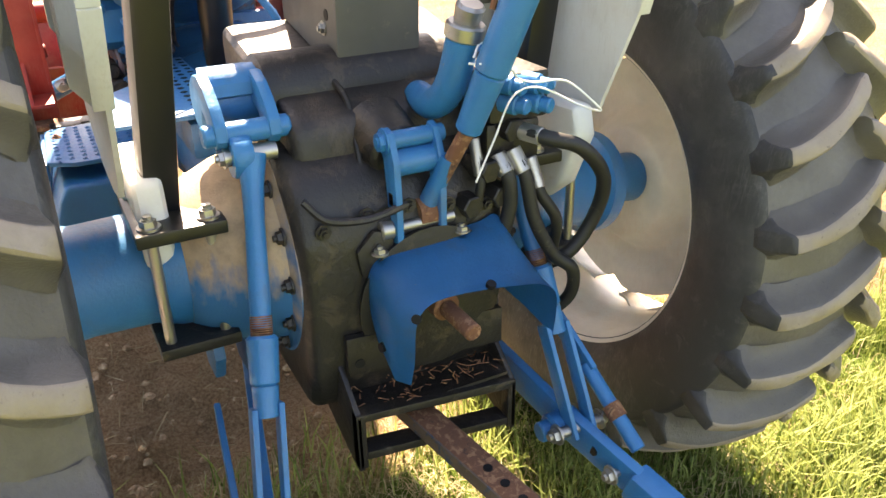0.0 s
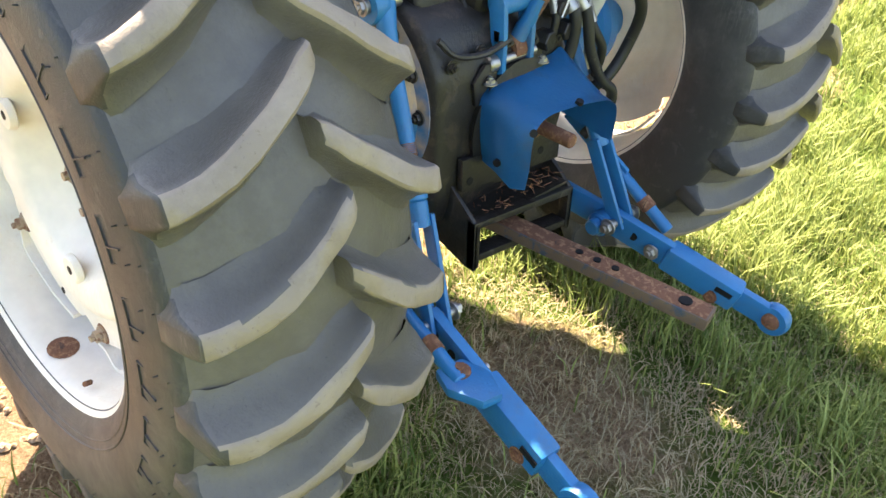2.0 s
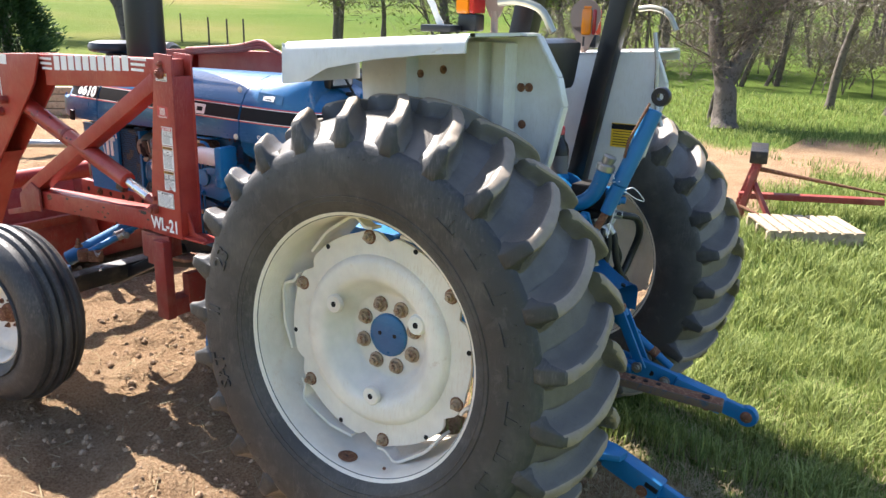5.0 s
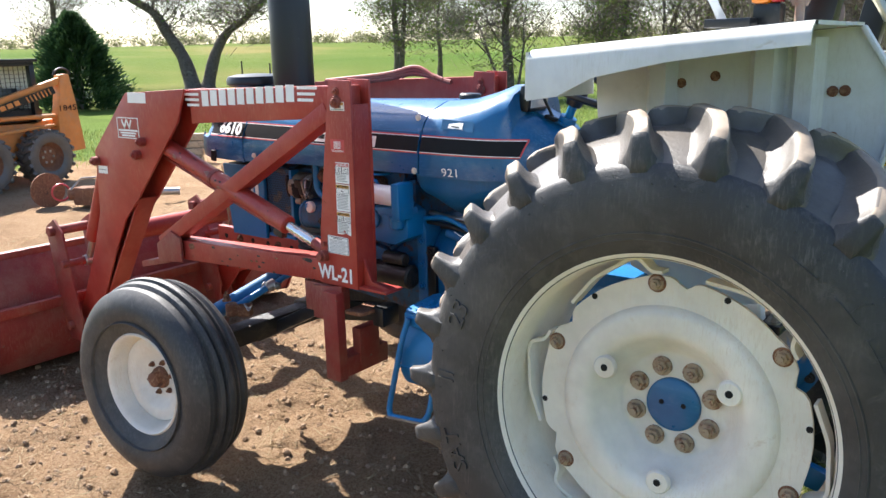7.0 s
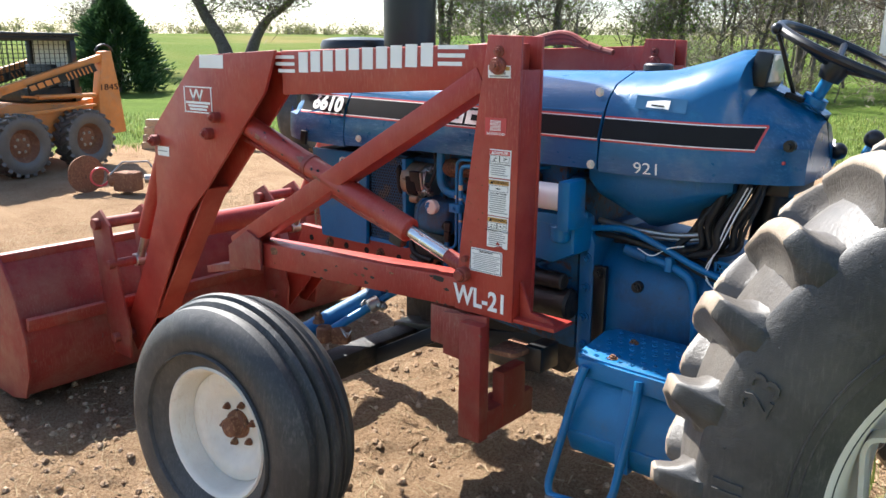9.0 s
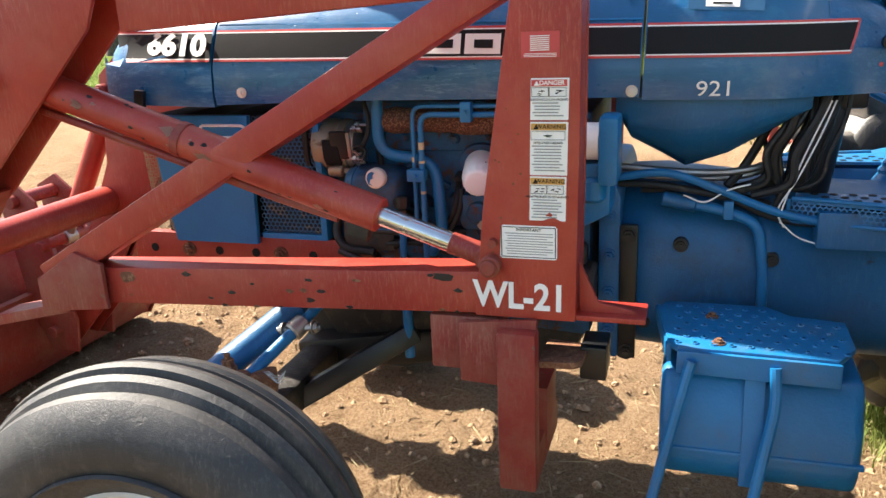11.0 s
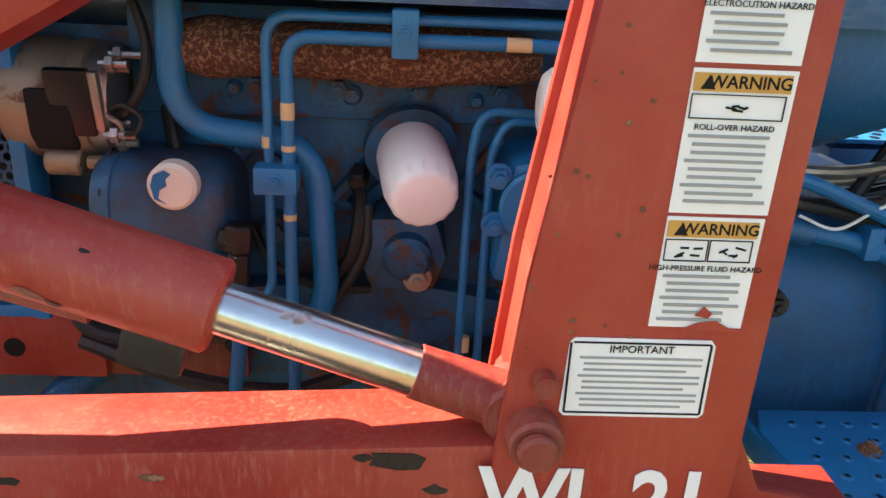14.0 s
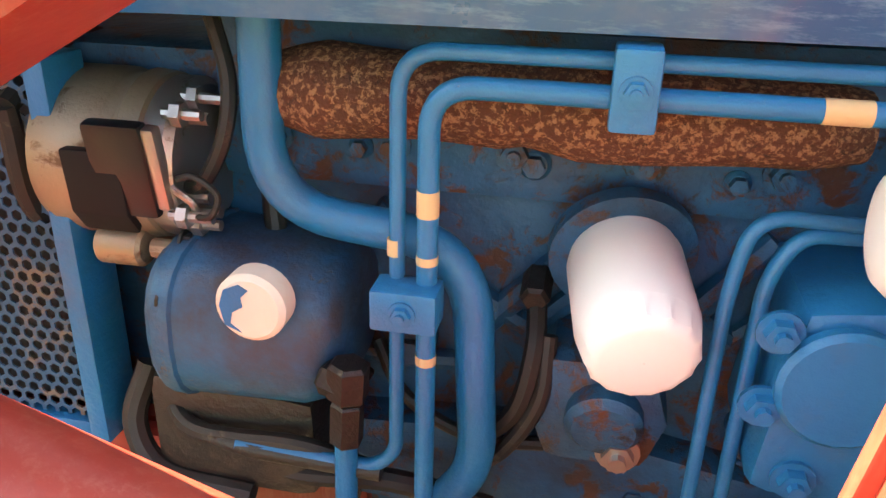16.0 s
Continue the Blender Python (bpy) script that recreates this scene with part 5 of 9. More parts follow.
part("dash_slot", box(B(), (-0.84, -0.16, 1.541), (0.05, 0.03, 0.014), Matrix.Rotation(0.3, 3, "Y"), 0.003), M_INK, hood_tank)

# ---- step and its tank ----
step = [(-1.243, -0.40), (-1.215, -0.595), (-1.195, -0.622), (-0.88, -0.632), (-0.84, -0.56), (-0.84, -0.42), (-0.95, -0.40), (-1.00, -0.35), (-1.225, -0.352)]
st = part("step_plate", prism(B(), step, 0.792, 0.806, "z", 0.003), M_BLUE_OLD, tractor, "bright blue perforated step plate")
part("step_lip", box(B(), (-1.035, -0.634, 0.775), (0.32, 0.012, 0.052), Matrix.Rotation(-0.03, 3, "Z"), 0.004), M_BLUE_OLD, st)
part("step_lip", box(B(), (-1.229, -0.48, 0.78), (0.012, 0.24, 0.04), Matrix.Rotation(0.14, 3, "Z"), 0.004), M_BLUE_OLD, st)
for i in range(10):
    for j in range(7):
        x, y = -1.195 + 0.037 * i + 0.0185 * (j % 2), -0.60 + 0.036 * j
        if (x < -0.99 or y < -0.425) and x < -0.86:
            bm = lathe(B(), [(0.0085, 0.806), (0.0075, 0.809), (0.0045, 0.809), (0.0045, 0.8065)], 8, "z", (x, y, 0), caps=False)
            part("grip_dimple", bm, M_BLUE_OLD, st)
            part("dimple_hole", rod(B(), (x, y, 0.806), (x, y, 0.8072), 0.0062, seg=10), M_INK, st)
for x, y in ((-1.122, -0.441), (-1.111, -0.590)):
    part("step_bolt", hexbolt(B(), (x, y, 0.806), (0, 0, 1), 0.011, 0.008), M_RUST, st)
tk = part("side_tank", prism(B(), [(-0.62, 0.50), (-0.645, 0.55), (-0.645, 0.64), (-0.625, 0.70), (-0.60, 0.745), (-0.36, 0.745), (-0.36, 0.49), (-0.58, 0.48)], -1.225, -0.82, "x", 0.022, 3), M_BLUE_OLD, tractor, "blue side tank under the step")
part("tank_strap", prism(B(), [(-0.648, 0.50), (-0.651, 0.64), (-0.625, 0.752), (-0.36, 0.752), (-0.36, 0.746), (-0.62, 0.744), (-0.646, 0.64), (-0.62, 0.50)], -1.055, -1.015, "x"), M_BLUE_OLD, tk)
part("tank_seam", box(B(), (-1.02, -0.643, 0.575), (0.41, 0.012, 0.012), None, 0.004), M_BLUE_OLD, tk)
loop = bend_line([(-1.165, -0.645, 0.785), (-1.185, -0.665, 0.70), (-1.245, -0.69, 0.41), (-1.235, -0.70, 0.375), (-1.06, -0.70, 0.395), (-1.035, -0.69, 0.44), (-0.995, -0.665, 0.71), (-1.00, -0.645, 0.785)], 0.035, 6)
rung = part("step_loop", tube(B(), loop, 0.012, 10), M_BLUE_OLD, tractor, "bent blue steel step rung")
part("rung_tread", box(B(), (-1.145, -0.70, 0.385), (0.19, 0.035, 0.010), Matrix.Rotation(-0.115, 3, "Y"), 0.003), M_STEEL, rung)

# ---- rear hitch ----
# rear housing relief: flanges, ribs, bolts
bm = lathe(B(), [(0.0005, 0.272), (0.16, 0.272), (0.165, 0.290), (0.10, 0.300), (0.0005, 0.302)], 32, "x", (0, 0.03, 0.76))
part("pto_cover", bm, M_GREASE, tractor)
for k in range(14):
    a = 2 * math.pi * k / 14
    for s in (-1, 1):
        p = Vector((0.225 * math.cos(a), s * 0.238, REAR_Z + 0.225 * math.sin(a)))
        part("axle_bolt", hexbolt(B(), p + Vector((0, s * 0.012, 0)), (0, s, 0), 0.014, 0.014), M_GREASE, tractor)
for k in range(5):
    part("cover_bolt", hexbolt(B(), (0.268, -0.19 + 0.09 * k, 0.955 + 0.02 * math.sin(k)), (1, 0, 0), 0.012, 0.012), M_GREASE, tractor)
part("lift_cylinder_housing", rod(rod(B(), (-0.03, -0.22, 1.150), (-0.03, 0.30, 1.150), 0.088, 0.088, 28, 0.012), (0.10, -0.01, 1.09), (0.215, 0.0, 1.06), 0.075, 0.062, 28, 0.01), M_GREASE, tractor)
part("vent_pipe", tube(B(), bend_line([(0.02, -0.07, 1.19), (0.10, -0.06, 1.16), (0.225, -0.08, 1.00), (0.24, -0.03, 0.965)], 0.03), 0.007, 8), M_HOSE, tractor)
part("brake_pipe", tube(B(), smooth_line([(0.255, -0.22, 1.02), (0.275, -0.18, 0.98), (0.285, -0.10, 0.97), (0.285, -0.02, 0.985)], 6), 0.008, 8), M_GREASE, tractor)
bm = B()
prism(bm, [(-0.12, 0.84), (-0.05, 0.84), (-0.05, 0.93), (-0.09, 0.94), (-0.13, 0.90)], 0.268, 0.282, "x", 0.006)
part("inspection_plate", bm, M_GREASE, tractor)

# lift arms on the rocker shaft
for s in (-1, 1):
    y = s * 0.275
    bm = rod(B(), (-0.03, s * 0.17, 1.155), (-0.03, s * 0.335, 1.155), 0.055, seg=28, bevel=0.006)
    arm = part("lift_arm", loft(bm, [[(x, y + w * a, z + h * b) for a, b in ((-1, -1), (1, -1), (1, 1), (-1, 1))] for x, z, w, h in ((-0.07, 1.155, 0.042, 0.045), (-0.04, 1.17, 0.048, 0.052), (0.0, 1.19, 0.055, 0.040), (0.03, 1.197, 0.058, 0.022), (0.042, 1.19, 0.056, 0.012))]), M_BLUE_OLD, tractor, "worn blue hydraulic lift arm")
    for dy in (-0.052, 0.052):
        part("clevis_cheek", prism(B(), [(-0.02, 1.215), (0.03, 1.222), (0.07, 1.208), (0.11, 1.18), (0.138, 1.15), (0.143, 1.12), (0.12, 1.098), (0.095, 1.105), (0.06, 1.145), (0.02, 1.16), (-0.02, 1.165)], y + dy - 0.012, y + dy + 0.012, "y", 0.006), M_BLUE_OLD, arm)
    bm = rod(B(), (0.115, y - 0.085, 1.128), (0.115, y + 0.085, 1.128), 0.022, seg=18, bevel=0.004)
    part("clevis_pin", bm, M_BLUE_OLD, arm)
    # lift rod: forked top, threaded shank, levelling box, slotted fork below
    top = Vector((0.13, y, 1.10))
    low = Vector((0.455, s * 0.40 if s < 0 else 0.315, 0.45 if s < 0 else 0.425))
    d = (low - top).normalized()
    at = lambda f: top + (low - top) * f
    up = part("lift_rod", tube(B(), [at(0.02), at(0.10), at(0.2), at(0.40), at(0.47)], [0.030, 0.022, 0.019, 0.021, 0.019], 14), M_BLUE_OLD, tractor, "blue threaded lift rod with chipped paint")
    part("rod_eye", lathe(B(), [(0.018, -0.020), (0.040, -0.020), (0.044, -0.014), (0.044, 0.014), (0.040, 0.020), (0.018, 0.020)], 28, "y", (0.125, y - 0.02 * s * -1, 1.085), True), M_BLUE_OLD, up)
    part("eye_pin", hexbolt(rod(B(), (0.125, y - 0.05, 1.085), (0.125, y + 0.05, 1.085), 0.018, seg=16), (0.125, y - 0.05, 1.085), (0, -1, 0), 0.016, 0.012), M_STEEL, up)
    bm = B()
    for k in range(9):
        q = at(0.44 + 0.006 * k)
        rod(bm, q, q + d * 0.0026, 0.0215, seg=14)
    part("thread", bm, M_RUST, up)
    part("levelling_box", rod(rod(B(), at(0.49), at(0.62), 0.031, 0.028, 16, 0.006), at(0.62), at(0.70), 0.026, 0.024, 16), M_BLUE_OLD, up)
    side_d = d.cross(Vector((0, 1, 0))).normalized()
    bm = B()
    for o in (-0.026, 0.026):
        beam(bm, at(0.67) + Vector((0, o, 0)), at(1.03) + Vector((0, o, 0)), 0.012, 0.042, (0, 1, 0), 0.004)
    part("lower_fork", bm, M_BLUE_OLD, up)
    bm = hexbolt(rod(B(), low + Vector((0, -0.06, 0)), low + Vector((0, 0.06, 0)), 0.013, seg=12), low + Vector((0, -0.06, 0)), (0, -1, 0), 0.018, 0.018)
    part("fork_bolt", hexbolt(bm, low + Vector((0, 0.05, 0)), (0, 1, 0), 0.018, 0.018), M_STEEL, up)

# lower links
def lower_link(p, k, e, name_label, left):
    p, k, e = Vector(p), Vector(k), Vector(e)
    link = part("lower_link", beam(beam(B(), p, k, 0.026, 0.080, (0, 1, 0), 0.006), k, k + (e - k) * 0.40, 0.028, 0.085, (0, 1, 0), 0.006), M_BLUE_OLD, tractor, name_label)
    d = (e - k).normalized()
    part("link_sleeve", beam(B(), k + (e - k) * 0.38, k + (e - k) * 0.80, 0.062, 0.082, (0, 1, 0), 0.012), M_BLUE_OLD, link)
    part("link_tongue", beam(B(), k + (e - k) * 0.78, e, 0.026, 0.07, (0, 1, 0), 0.006), M_BLUE_OLD, link)
    n = d.cross(Vector((0, 0, 1))).normalized()
    part("ball_eye", lathe(B(), [(0.018, -0.020), (0.044, -0.018), (0.048, -0.008), (0.048, 0.008), (0.044, 0.018), (0.018, 0.020)], 30, "y", e, True), M_BLUE_OLD, link)
    bm = B()
    bmesh.ops.create_uvsphere(bm, u_segments=20, v_segments=12, radius=0.033, matrix=Matrix.Translation(e))
    part("ball", bm, M_RUST, link, "rusty ball socket")
    for f in (0.08, 0.20):
        q = k + (e - k) * f
        part("link_hole", rod(B(), q + Vector((0, -0.016, 0)), q + Vector((0, 0.016, 0)), 0.013, seg=14), M_INK, link)
    q = k + (e - k) * 0.33
    part("link_bolt", hexbolt(rod(B(), q + Vector((0, -0.045, 0)), q + Vector((0, 0.04, 0)), 0.010), q + Vector((0, -0.03, 0)), (0, -1, 0), 0.017, 0.016), M_STEEL, link)
    q = k + (e - k) * 0.70
    part("sleeve_slot", beam(B(), q + Vector((0, -0.0335, 0.012)), q + d * 0.05 + Vector((0, -0.0335, 0.012)), 0.004, 0.018, (0, 1, 0), 0.001), M_INK, link)
    part("sleeve_pin", hexbolt(B(), q - d * 0.01 + Vector((0, -0.031, -0.025)), (0, -1, 0), 0.016, 0.008), M_RUST, link)
    return link


lower_link((-0.08, 0.27, 0.47), (0.40, 0.302, 0.42), (0.891, 0.468, 0.242), "blue telescoping lower hitch arm with rusty ball end", False)
lower_link((-0.08, -0.30, 0.50), (0.43, -0.40, 0.44), (0.94, -0.44, 0.285), "blue telescoping lower hitch arm beside the tyre", True)
part("knuckle", rod(rod(B(), (0.415, 0.255, 0.41), (0.415, 0.335, 0.41), 0.036, seg=24, bevel=0.006), (0.415, 0.23, 0.41), (0.415, 0.26, 0.41), 0.024, seg=18, bevel=0.004), M_BLUE_OLD, tractor)
# stabiliser bars
for s, a, b in ((1, (0.20, 0.355, 0.66), (0.56, 0.40, 0.40)), (-1, (0.14, -0.42, 0.53), (0.62, -0.48, 0.425))):
    bm = beam(B(), a, Vector(a) + (Vector(b) - Vector(a)) * 0.55, 0.014, 0.055, (0, 1, 0), 0.004)
    stab = part("stabiliser_bar", rod(bm, Vector(a) + (Vector(b) - Vector(a)) * 0.5, b, 0.018, seg=14, bevel=0.003), M_BLUE_OLD, tractor, "blue stabiliser bar")
    part("stabiliser_end", rod(B(), Vector(a) + (Vector(b) - Vector(a)) * 0.74, Vector(a) + (Vector(b) - Vector(a)) * 0.82, 0.022, seg=14), M_RUST, stab)
bm = prism(B(), [(0.56, -0.50), (0.62, -0.52), (0.70, -0.49), (0.71, -0.44), (0.64, -0.41), (0.57, -0.43)], 0.405, 0.432, "z", 0.008)
part("stabiliser_lug", bm, M_BLUE_OLD, tractor)
part("lug_bolt", hexbolt(B(), (0.60, -0.465, 0.432), (0, 0, 1), 0.020, 0.012), M_RUST, tractor)
part("sway_bracket", join(prism(B(), [(-0.06, 0.70), (0.06, 0.70), (0.09, 0.62), (0.05, 0.55), (-0.02, 0.55), (-0.07, 0.62)], -0.40, -0.375, "y", 0.006), prism(B(), [(-0.06, 0.70), (0.06, 0.70), (0.09, 0.62), (0.05, 0.55), (-0.02, 0.55), (-0.07, 0.62)], -0.33, -0.305, "y", 0.006)), M_BLUE_CAST, tractor)

M_DRAWBAR = material("worn_drawbar_steel", (0.15, 0.10, 0.07), 0.6, 0.2, second=(0.05, 0.07, 0.10), third=(0.24, 0.15, 0.09), wear=0.40, fine=16, bump=0.25)
# drawbar, its hanger and the bent PTO shield
db = part("drawbar", beam(B(), (0.05, -0.075, 0.505), (0.875, 0.100, 0.436), 0.066, 0.034, (0, 1, 0), 0.004), M_DRAWBAR, tractor, "worn rusty steel drawbar with pin holes")
dd = (Vector((0.875, 0.100, 0.436)) - Vector((0.05, -0.075, 0.505))).normalized()
for f, r in ((0.92, 0.017), (0.70, 0.010), (0.64, 0.010), (0.58, 0.010)):
    q = Vector((0.05, -0.075, 0.505)) + dd * 0.846 * f
    part("drawbar_hole", rod(B(), q + Vector((0.0, 0, 0.0165)), q + Vector((0.0, 0, 0.0215)), r, seg=16), M_INK, db)
part("worn_face", beam(B(), (0.22, -0.039, 0.5086), (0.87, 0.099, 0.4543), 0.058, 0.0012, (0, 1, 0), 0.0004), M_RUST, db, "bare rusted top face")
han = part("drawbar_hanger", join(
    prism(B(), [(-0.185, 0.575), (-0.185, 0.435), (-0.165, 0.435), (-0.165, 0.555), (0.180, 0.515), (0.180, 0.405), (0.20, 0.405), (0.20, 0.535)], 0.33, 0.36, "x", 0.003),
    prism(B(), [(-0.165, 0.475), (0.180, 0.435), (0.180, 0.415), (-0.165, 0.455)], 0.31, 0.36, "x", 0.003)), M_GREASE, tractor, "greasy drawbar hanger frame")
part("hanger_side", prism(B(), [(-0.10, 0.70), (0.25, 0.66), (0.36, 0.57), (0.36, 0.43), (0.33, 0.43), (0.05, 0.52), (-0.10, 0.62)], -0.185, -0.173, "y", 0.003), M_GREASE, han)
part("hanger_side", prism(B(), [(-0.10, 0.66), (0.25, 0.62), (0.36, 0.53), (0.36, 0.40), (0.33, 0.40), (0.05, 0.48), (-0.10, 0.58)], 0.188, 0.200, "y", 0.003), M_GREASE, han)
part("cross_plate", prism(B(), [(-0.17, 0.72), (0.20, 0.69), (0.20, 0.60), (-0.17, 0.63)], 0.275, 0.295, "x", 0.004), M_GREASE, han)
for y, z in ((-0.145, 0.655), (-0.02, 0.665), (0.05, 0.655), (0.12, 0.65)):
    part("plate_hole", rod(B(), (0.2955, y, z), (0.2968, y, z), 0.011, seg=14), M_INK, han)
part("shelf", prism(B(), [(0.02, -0.172), (0.345, -0.172), (0.345, 0.186), (0.02, 0.186)], 0.545, 0.553, "z"), M_GREASE, han)
bm = B()
rr = random.Random(4)
for k in range(140):
    p = Vector((rr.uniform(0.16, 0.34), rr.uniform(-0.15, 0.17), 0.555 + rr.random() * 0.02))
    d3 = Vector((rr.uniform(-1, 1), rr.uniform(-1, 1), rr.uniform(-0.2, 0.5))).normalized() * rr.uniform(0.008, 0.03)
    rod(bm, p, p + d3, 0.0018, 0.001, 4)
tagged(part("straw_litter", bm, M_RUST, han, "dry reddish litter"), kind="stuff")
part("pto_shaft", rod(rod(B(), (0.27, 0.02, 0.778), (0.36, 0.025, 0.775), 0.03, seg=24), (0.36, 0.025, 0.775), (0.465, 0.03, 0.770), 0.0185, seg=12, bevel=0.004), M_RUST, tractor, "rusty splined output shaft")
# shield: a bent sheet, top sloping down to the rear, left cheek hanging low, right cheek rolled
secs = []
for u, pts in ((0.275, [(-0.100, 0.700), (-0.112, 0.78), (-0.108, 0.85), (-0.085, 0.880), (-0.04, 0.892), (0.05, 0.897), (0.15, 0.905), (0.185, 0.915), (0.205, 0.885), (0.212, 0.80), (0.212, 0.73)]),
               (0.34, [(-0.108, 0.690), (-0.120, 0.77), (-0.113, 0.838), (-0.088, 0.865), (-0.04, 0.874), (0.05, 0.874), (0.15, 0.868), (0.195, 0.862), (0.222, 0.835), (0.230, 0.77), (0.228, 0.71)]),
               (0.40, [(-0.112, 0.668), (-0.118, 0.74), (-0.112, 0.81), (-0.092, 0.842), (-0.05, 0.852), (0.05, 0.848), (0.15, 0.835), (0.205, 0.822), (0.238, 0.795), (0.244, 0.74), (0.238, 0.69)]),
               (0.43, [(-0.092, 0.668), (-0.082, 0.72), (-0.078, 0.785), (-0.066, 0.822), (-0.03, 0.842), (0.05, 0.840), (0.15, 0.826), (0.21, 0.812), (0.243, 0.785), (0.248, 0.735), (0.242, 0.69)])):
    secs.append(smooth_line([(u, y, z) for y, z in pts], 3))
bm = loft(B(), secs, closed=False)
bmesh.ops.solidify(bm, geom=bm.faces[:], thickness=0.0045)
sh = part("pto_shield", bm, M_BLUE_OLD, tractor, "dented sky-blue PTO shield", 50)
for p, n in (((0.424, -0.072, 0.812), (0.75, -0.6, 0.2)), ((0.425, 0.09, 0.841), (0.35, 0.05, 0.94)), ((0.36, -0.119, 0.725), (0.2, -1, 0))):
    n = Vector(n).normalized()
    part("shield_hole", rod(B(), Vector(p) - n * 0.004, Vector(p) + n * 0.0055, 0.010, seg=14), M_INK, sh)
for y in (-0.085, 0.10):
    part("shield_bolt", hexbolt(B(), (0.29, y, 0.893 if y < 0 else 0.90), (0, 0, 1), 0.013, 0.012), M_STEEL, sh)

# top link rocker and hydraulic top link
rk = part("rocker", join(prism(B(), [(0.235, 1.13), (0.262, 1.125), (0.285, 1.07), (0.29, 0.99), (0.29, 0.87), (0.245, 0.87), (0.245, 0.99), (0.235, 1.06), (0.215, 1.10)], -0.045, -0.030, "y", 0.004),
                         prism(B(), [(0.235, 1.13), (0.262, 1.125), (0.285, 1.07), (0.29, 0.99), (0.29, 0.87), (0.245, 0.87), (0.245, 0.99), (0.235, 1.06), (0.215, 1.10)], 0.052, 0.067, "y", 0.004)), M_BLUE_OLD, tractor, "blue curved top link rocker")
part("rocker_pin", hexbolt(rod(B(), (0.245, -0.06, 1.105), (0.245, 0.08, 1.105), 0.018, seg=16), (0.245, -0.045, 1.105), (0, -1, 0), 0.02, 0.012), M_BLUE_OLD, rk)
part("rocker_spacer", rod(B(), (0.25, -0.035, 1.06), (0.25, 0.055, 1.06), 0.028, seg=18), M_BLUE_OLD, rk)
part("rocker_bolt", rod(rod(B(), (0.268, -0.075, 0.930), (0.268, -0.045, 0.930), 0.020, seg=18, bevel=0.004), (0.268, -0.05, 0.93), (0.268, 0.09, 0.93), 0.012), M_STEEL, rk)
for z in (1.0, 0.985):
    part("rocker_hole", box(B(), (0.266, -0.0455, 0.992), (0.016, 0.002, 0.024), None, 0.0005), M_RUST, rk)
a, b, c = Vector((0.245, 0.035, 0.94)), Vector((0.355, 0.125, 1.24)), Vector((0.455, 0.205, 1.57))
tl = part("top_link", rod(rod(B(), b - (c - b) * 0.35, b, 0.026, 0.030, 20, 0.004), b, b + (c - b) * 0.92, 0.033, seg=24, bevel=0.005), M_BLUE_OLD, tractor, "blue hydraulic top link, rusty lower end")
part("link_rod", rod(B(), a, b - (c - b) * 0.33, 0.016, seg=16), M_RUST, tl, "bare rusted threaded rod")
part("link_fork", rod(B(), a + (b - a) * 0.02, a + (b - a) * 0.42, 0.022, 0.018, 14), M_BLUE_OLD, tl)
part("top_eye", lathe(B(), [(0.014, -0.017), (0.035, -0.017), (0.038, -0.010), (0.038, 0.010), (0.035, 0.017), (0.014, 0.017)], 28, "y", c + Vector((0.008, 0.005, 0.025)), True), M_BLACK, tl)
part("low_eye", lathe(B(), [(0.014, -0.020), (0.036, -0.020), (0.036, 0.020), (0.014, 0.020)], 24, "y", a, True), M_RUST, tl)
part("guard_bar", tube(B(), [c + Vector((-0.02, -0.035, 0)), b + (c - b) * 0.55 + Vector((-0.035, -0.035, 0)), b + (c - b) * 0.35 + Vector((-0.02, -0.035, 0))], 0.006, 8), M_RUST, tl)
wire = smooth_line([(0.345, 0.085, 1.26), (0.36, 0.16, 1.245), (0.345, 0.19, 1.22), (0.34, 0.23, 1.205), (0.35, 0.30, 1.20), (0.37, 0.36, 1.15), (0.37, 0.37, 1.135), (0.35, 0.33, 1.15), (0.33, 0.25, 1.19), (0.33, 0.19, 1.18), (0.33, 0.15, 1.10), (0.33, 0.11, 1.02)], 6)
part("tie_wire", tube(B(), wire, 0.0022, 6), M_DECAL, tl, "loose white tie wire")
wire = smooth_line([(0.345, 0.095, 1.27), (0.33, 0.12, 1.29), (0.36, 0.15, 1.275), (0.385, 0.13, 1.262), (0.365, 0.095, 1.262)], 6)
part("tie_wire", tube(B(), wire, 0.0022, 6), M_DECAL, tl)
# filler neck with a plug, remote valves and hoses
part("filler_neck", tube(B(), smooth_line([(0.10, 0.10, 1.14), (0.20, 0.085, 1.15), (0.265, 0.09, 1.20), (0.30, 0.10, 1.30)], 6), [0.032] * 18 + [0.034], 18), M_BLUE_OLD, tractor)
part("neck_cap", rod(rod(B(), (0.298, 0.10, 1.295), (0.305, 0.103, 1.325), 0.038, seg=20, bevel=0.004), (0.303, 0.102, 1.32), (0.318, 0.106, 1.36), 0.024, 0.028, 14, 0.006), M_STEEL, tractor)
valve = part("remote_valve", join(box(B(), (0.20, 0.24, 1.16), (0.16, 0.14, 0.10), None, 0.012), box(B(), (0.20, 0.24, 1.06), (0.12, 0.13, 0.09), None, 0.012)), M_GREASE, tractor, "greasy hydraulic remote valve block")
for y, z in ((0.19, 1.195), (0.25, 1.19), (0.20, 1.155), (0.255, 1.15)):
    part("coupler_body", rod(rod(B(), (0.27, y, z), (0.305, y + 0.02, z - 0.003), 0.021, seg=18, bevel=0.003), (0.30, y + 0.018, z - 0.002), (0.325, y + 0.03, z - 0.004), 0.016, seg=16, bevel=0.003), M_BLUE_OLD, valve)
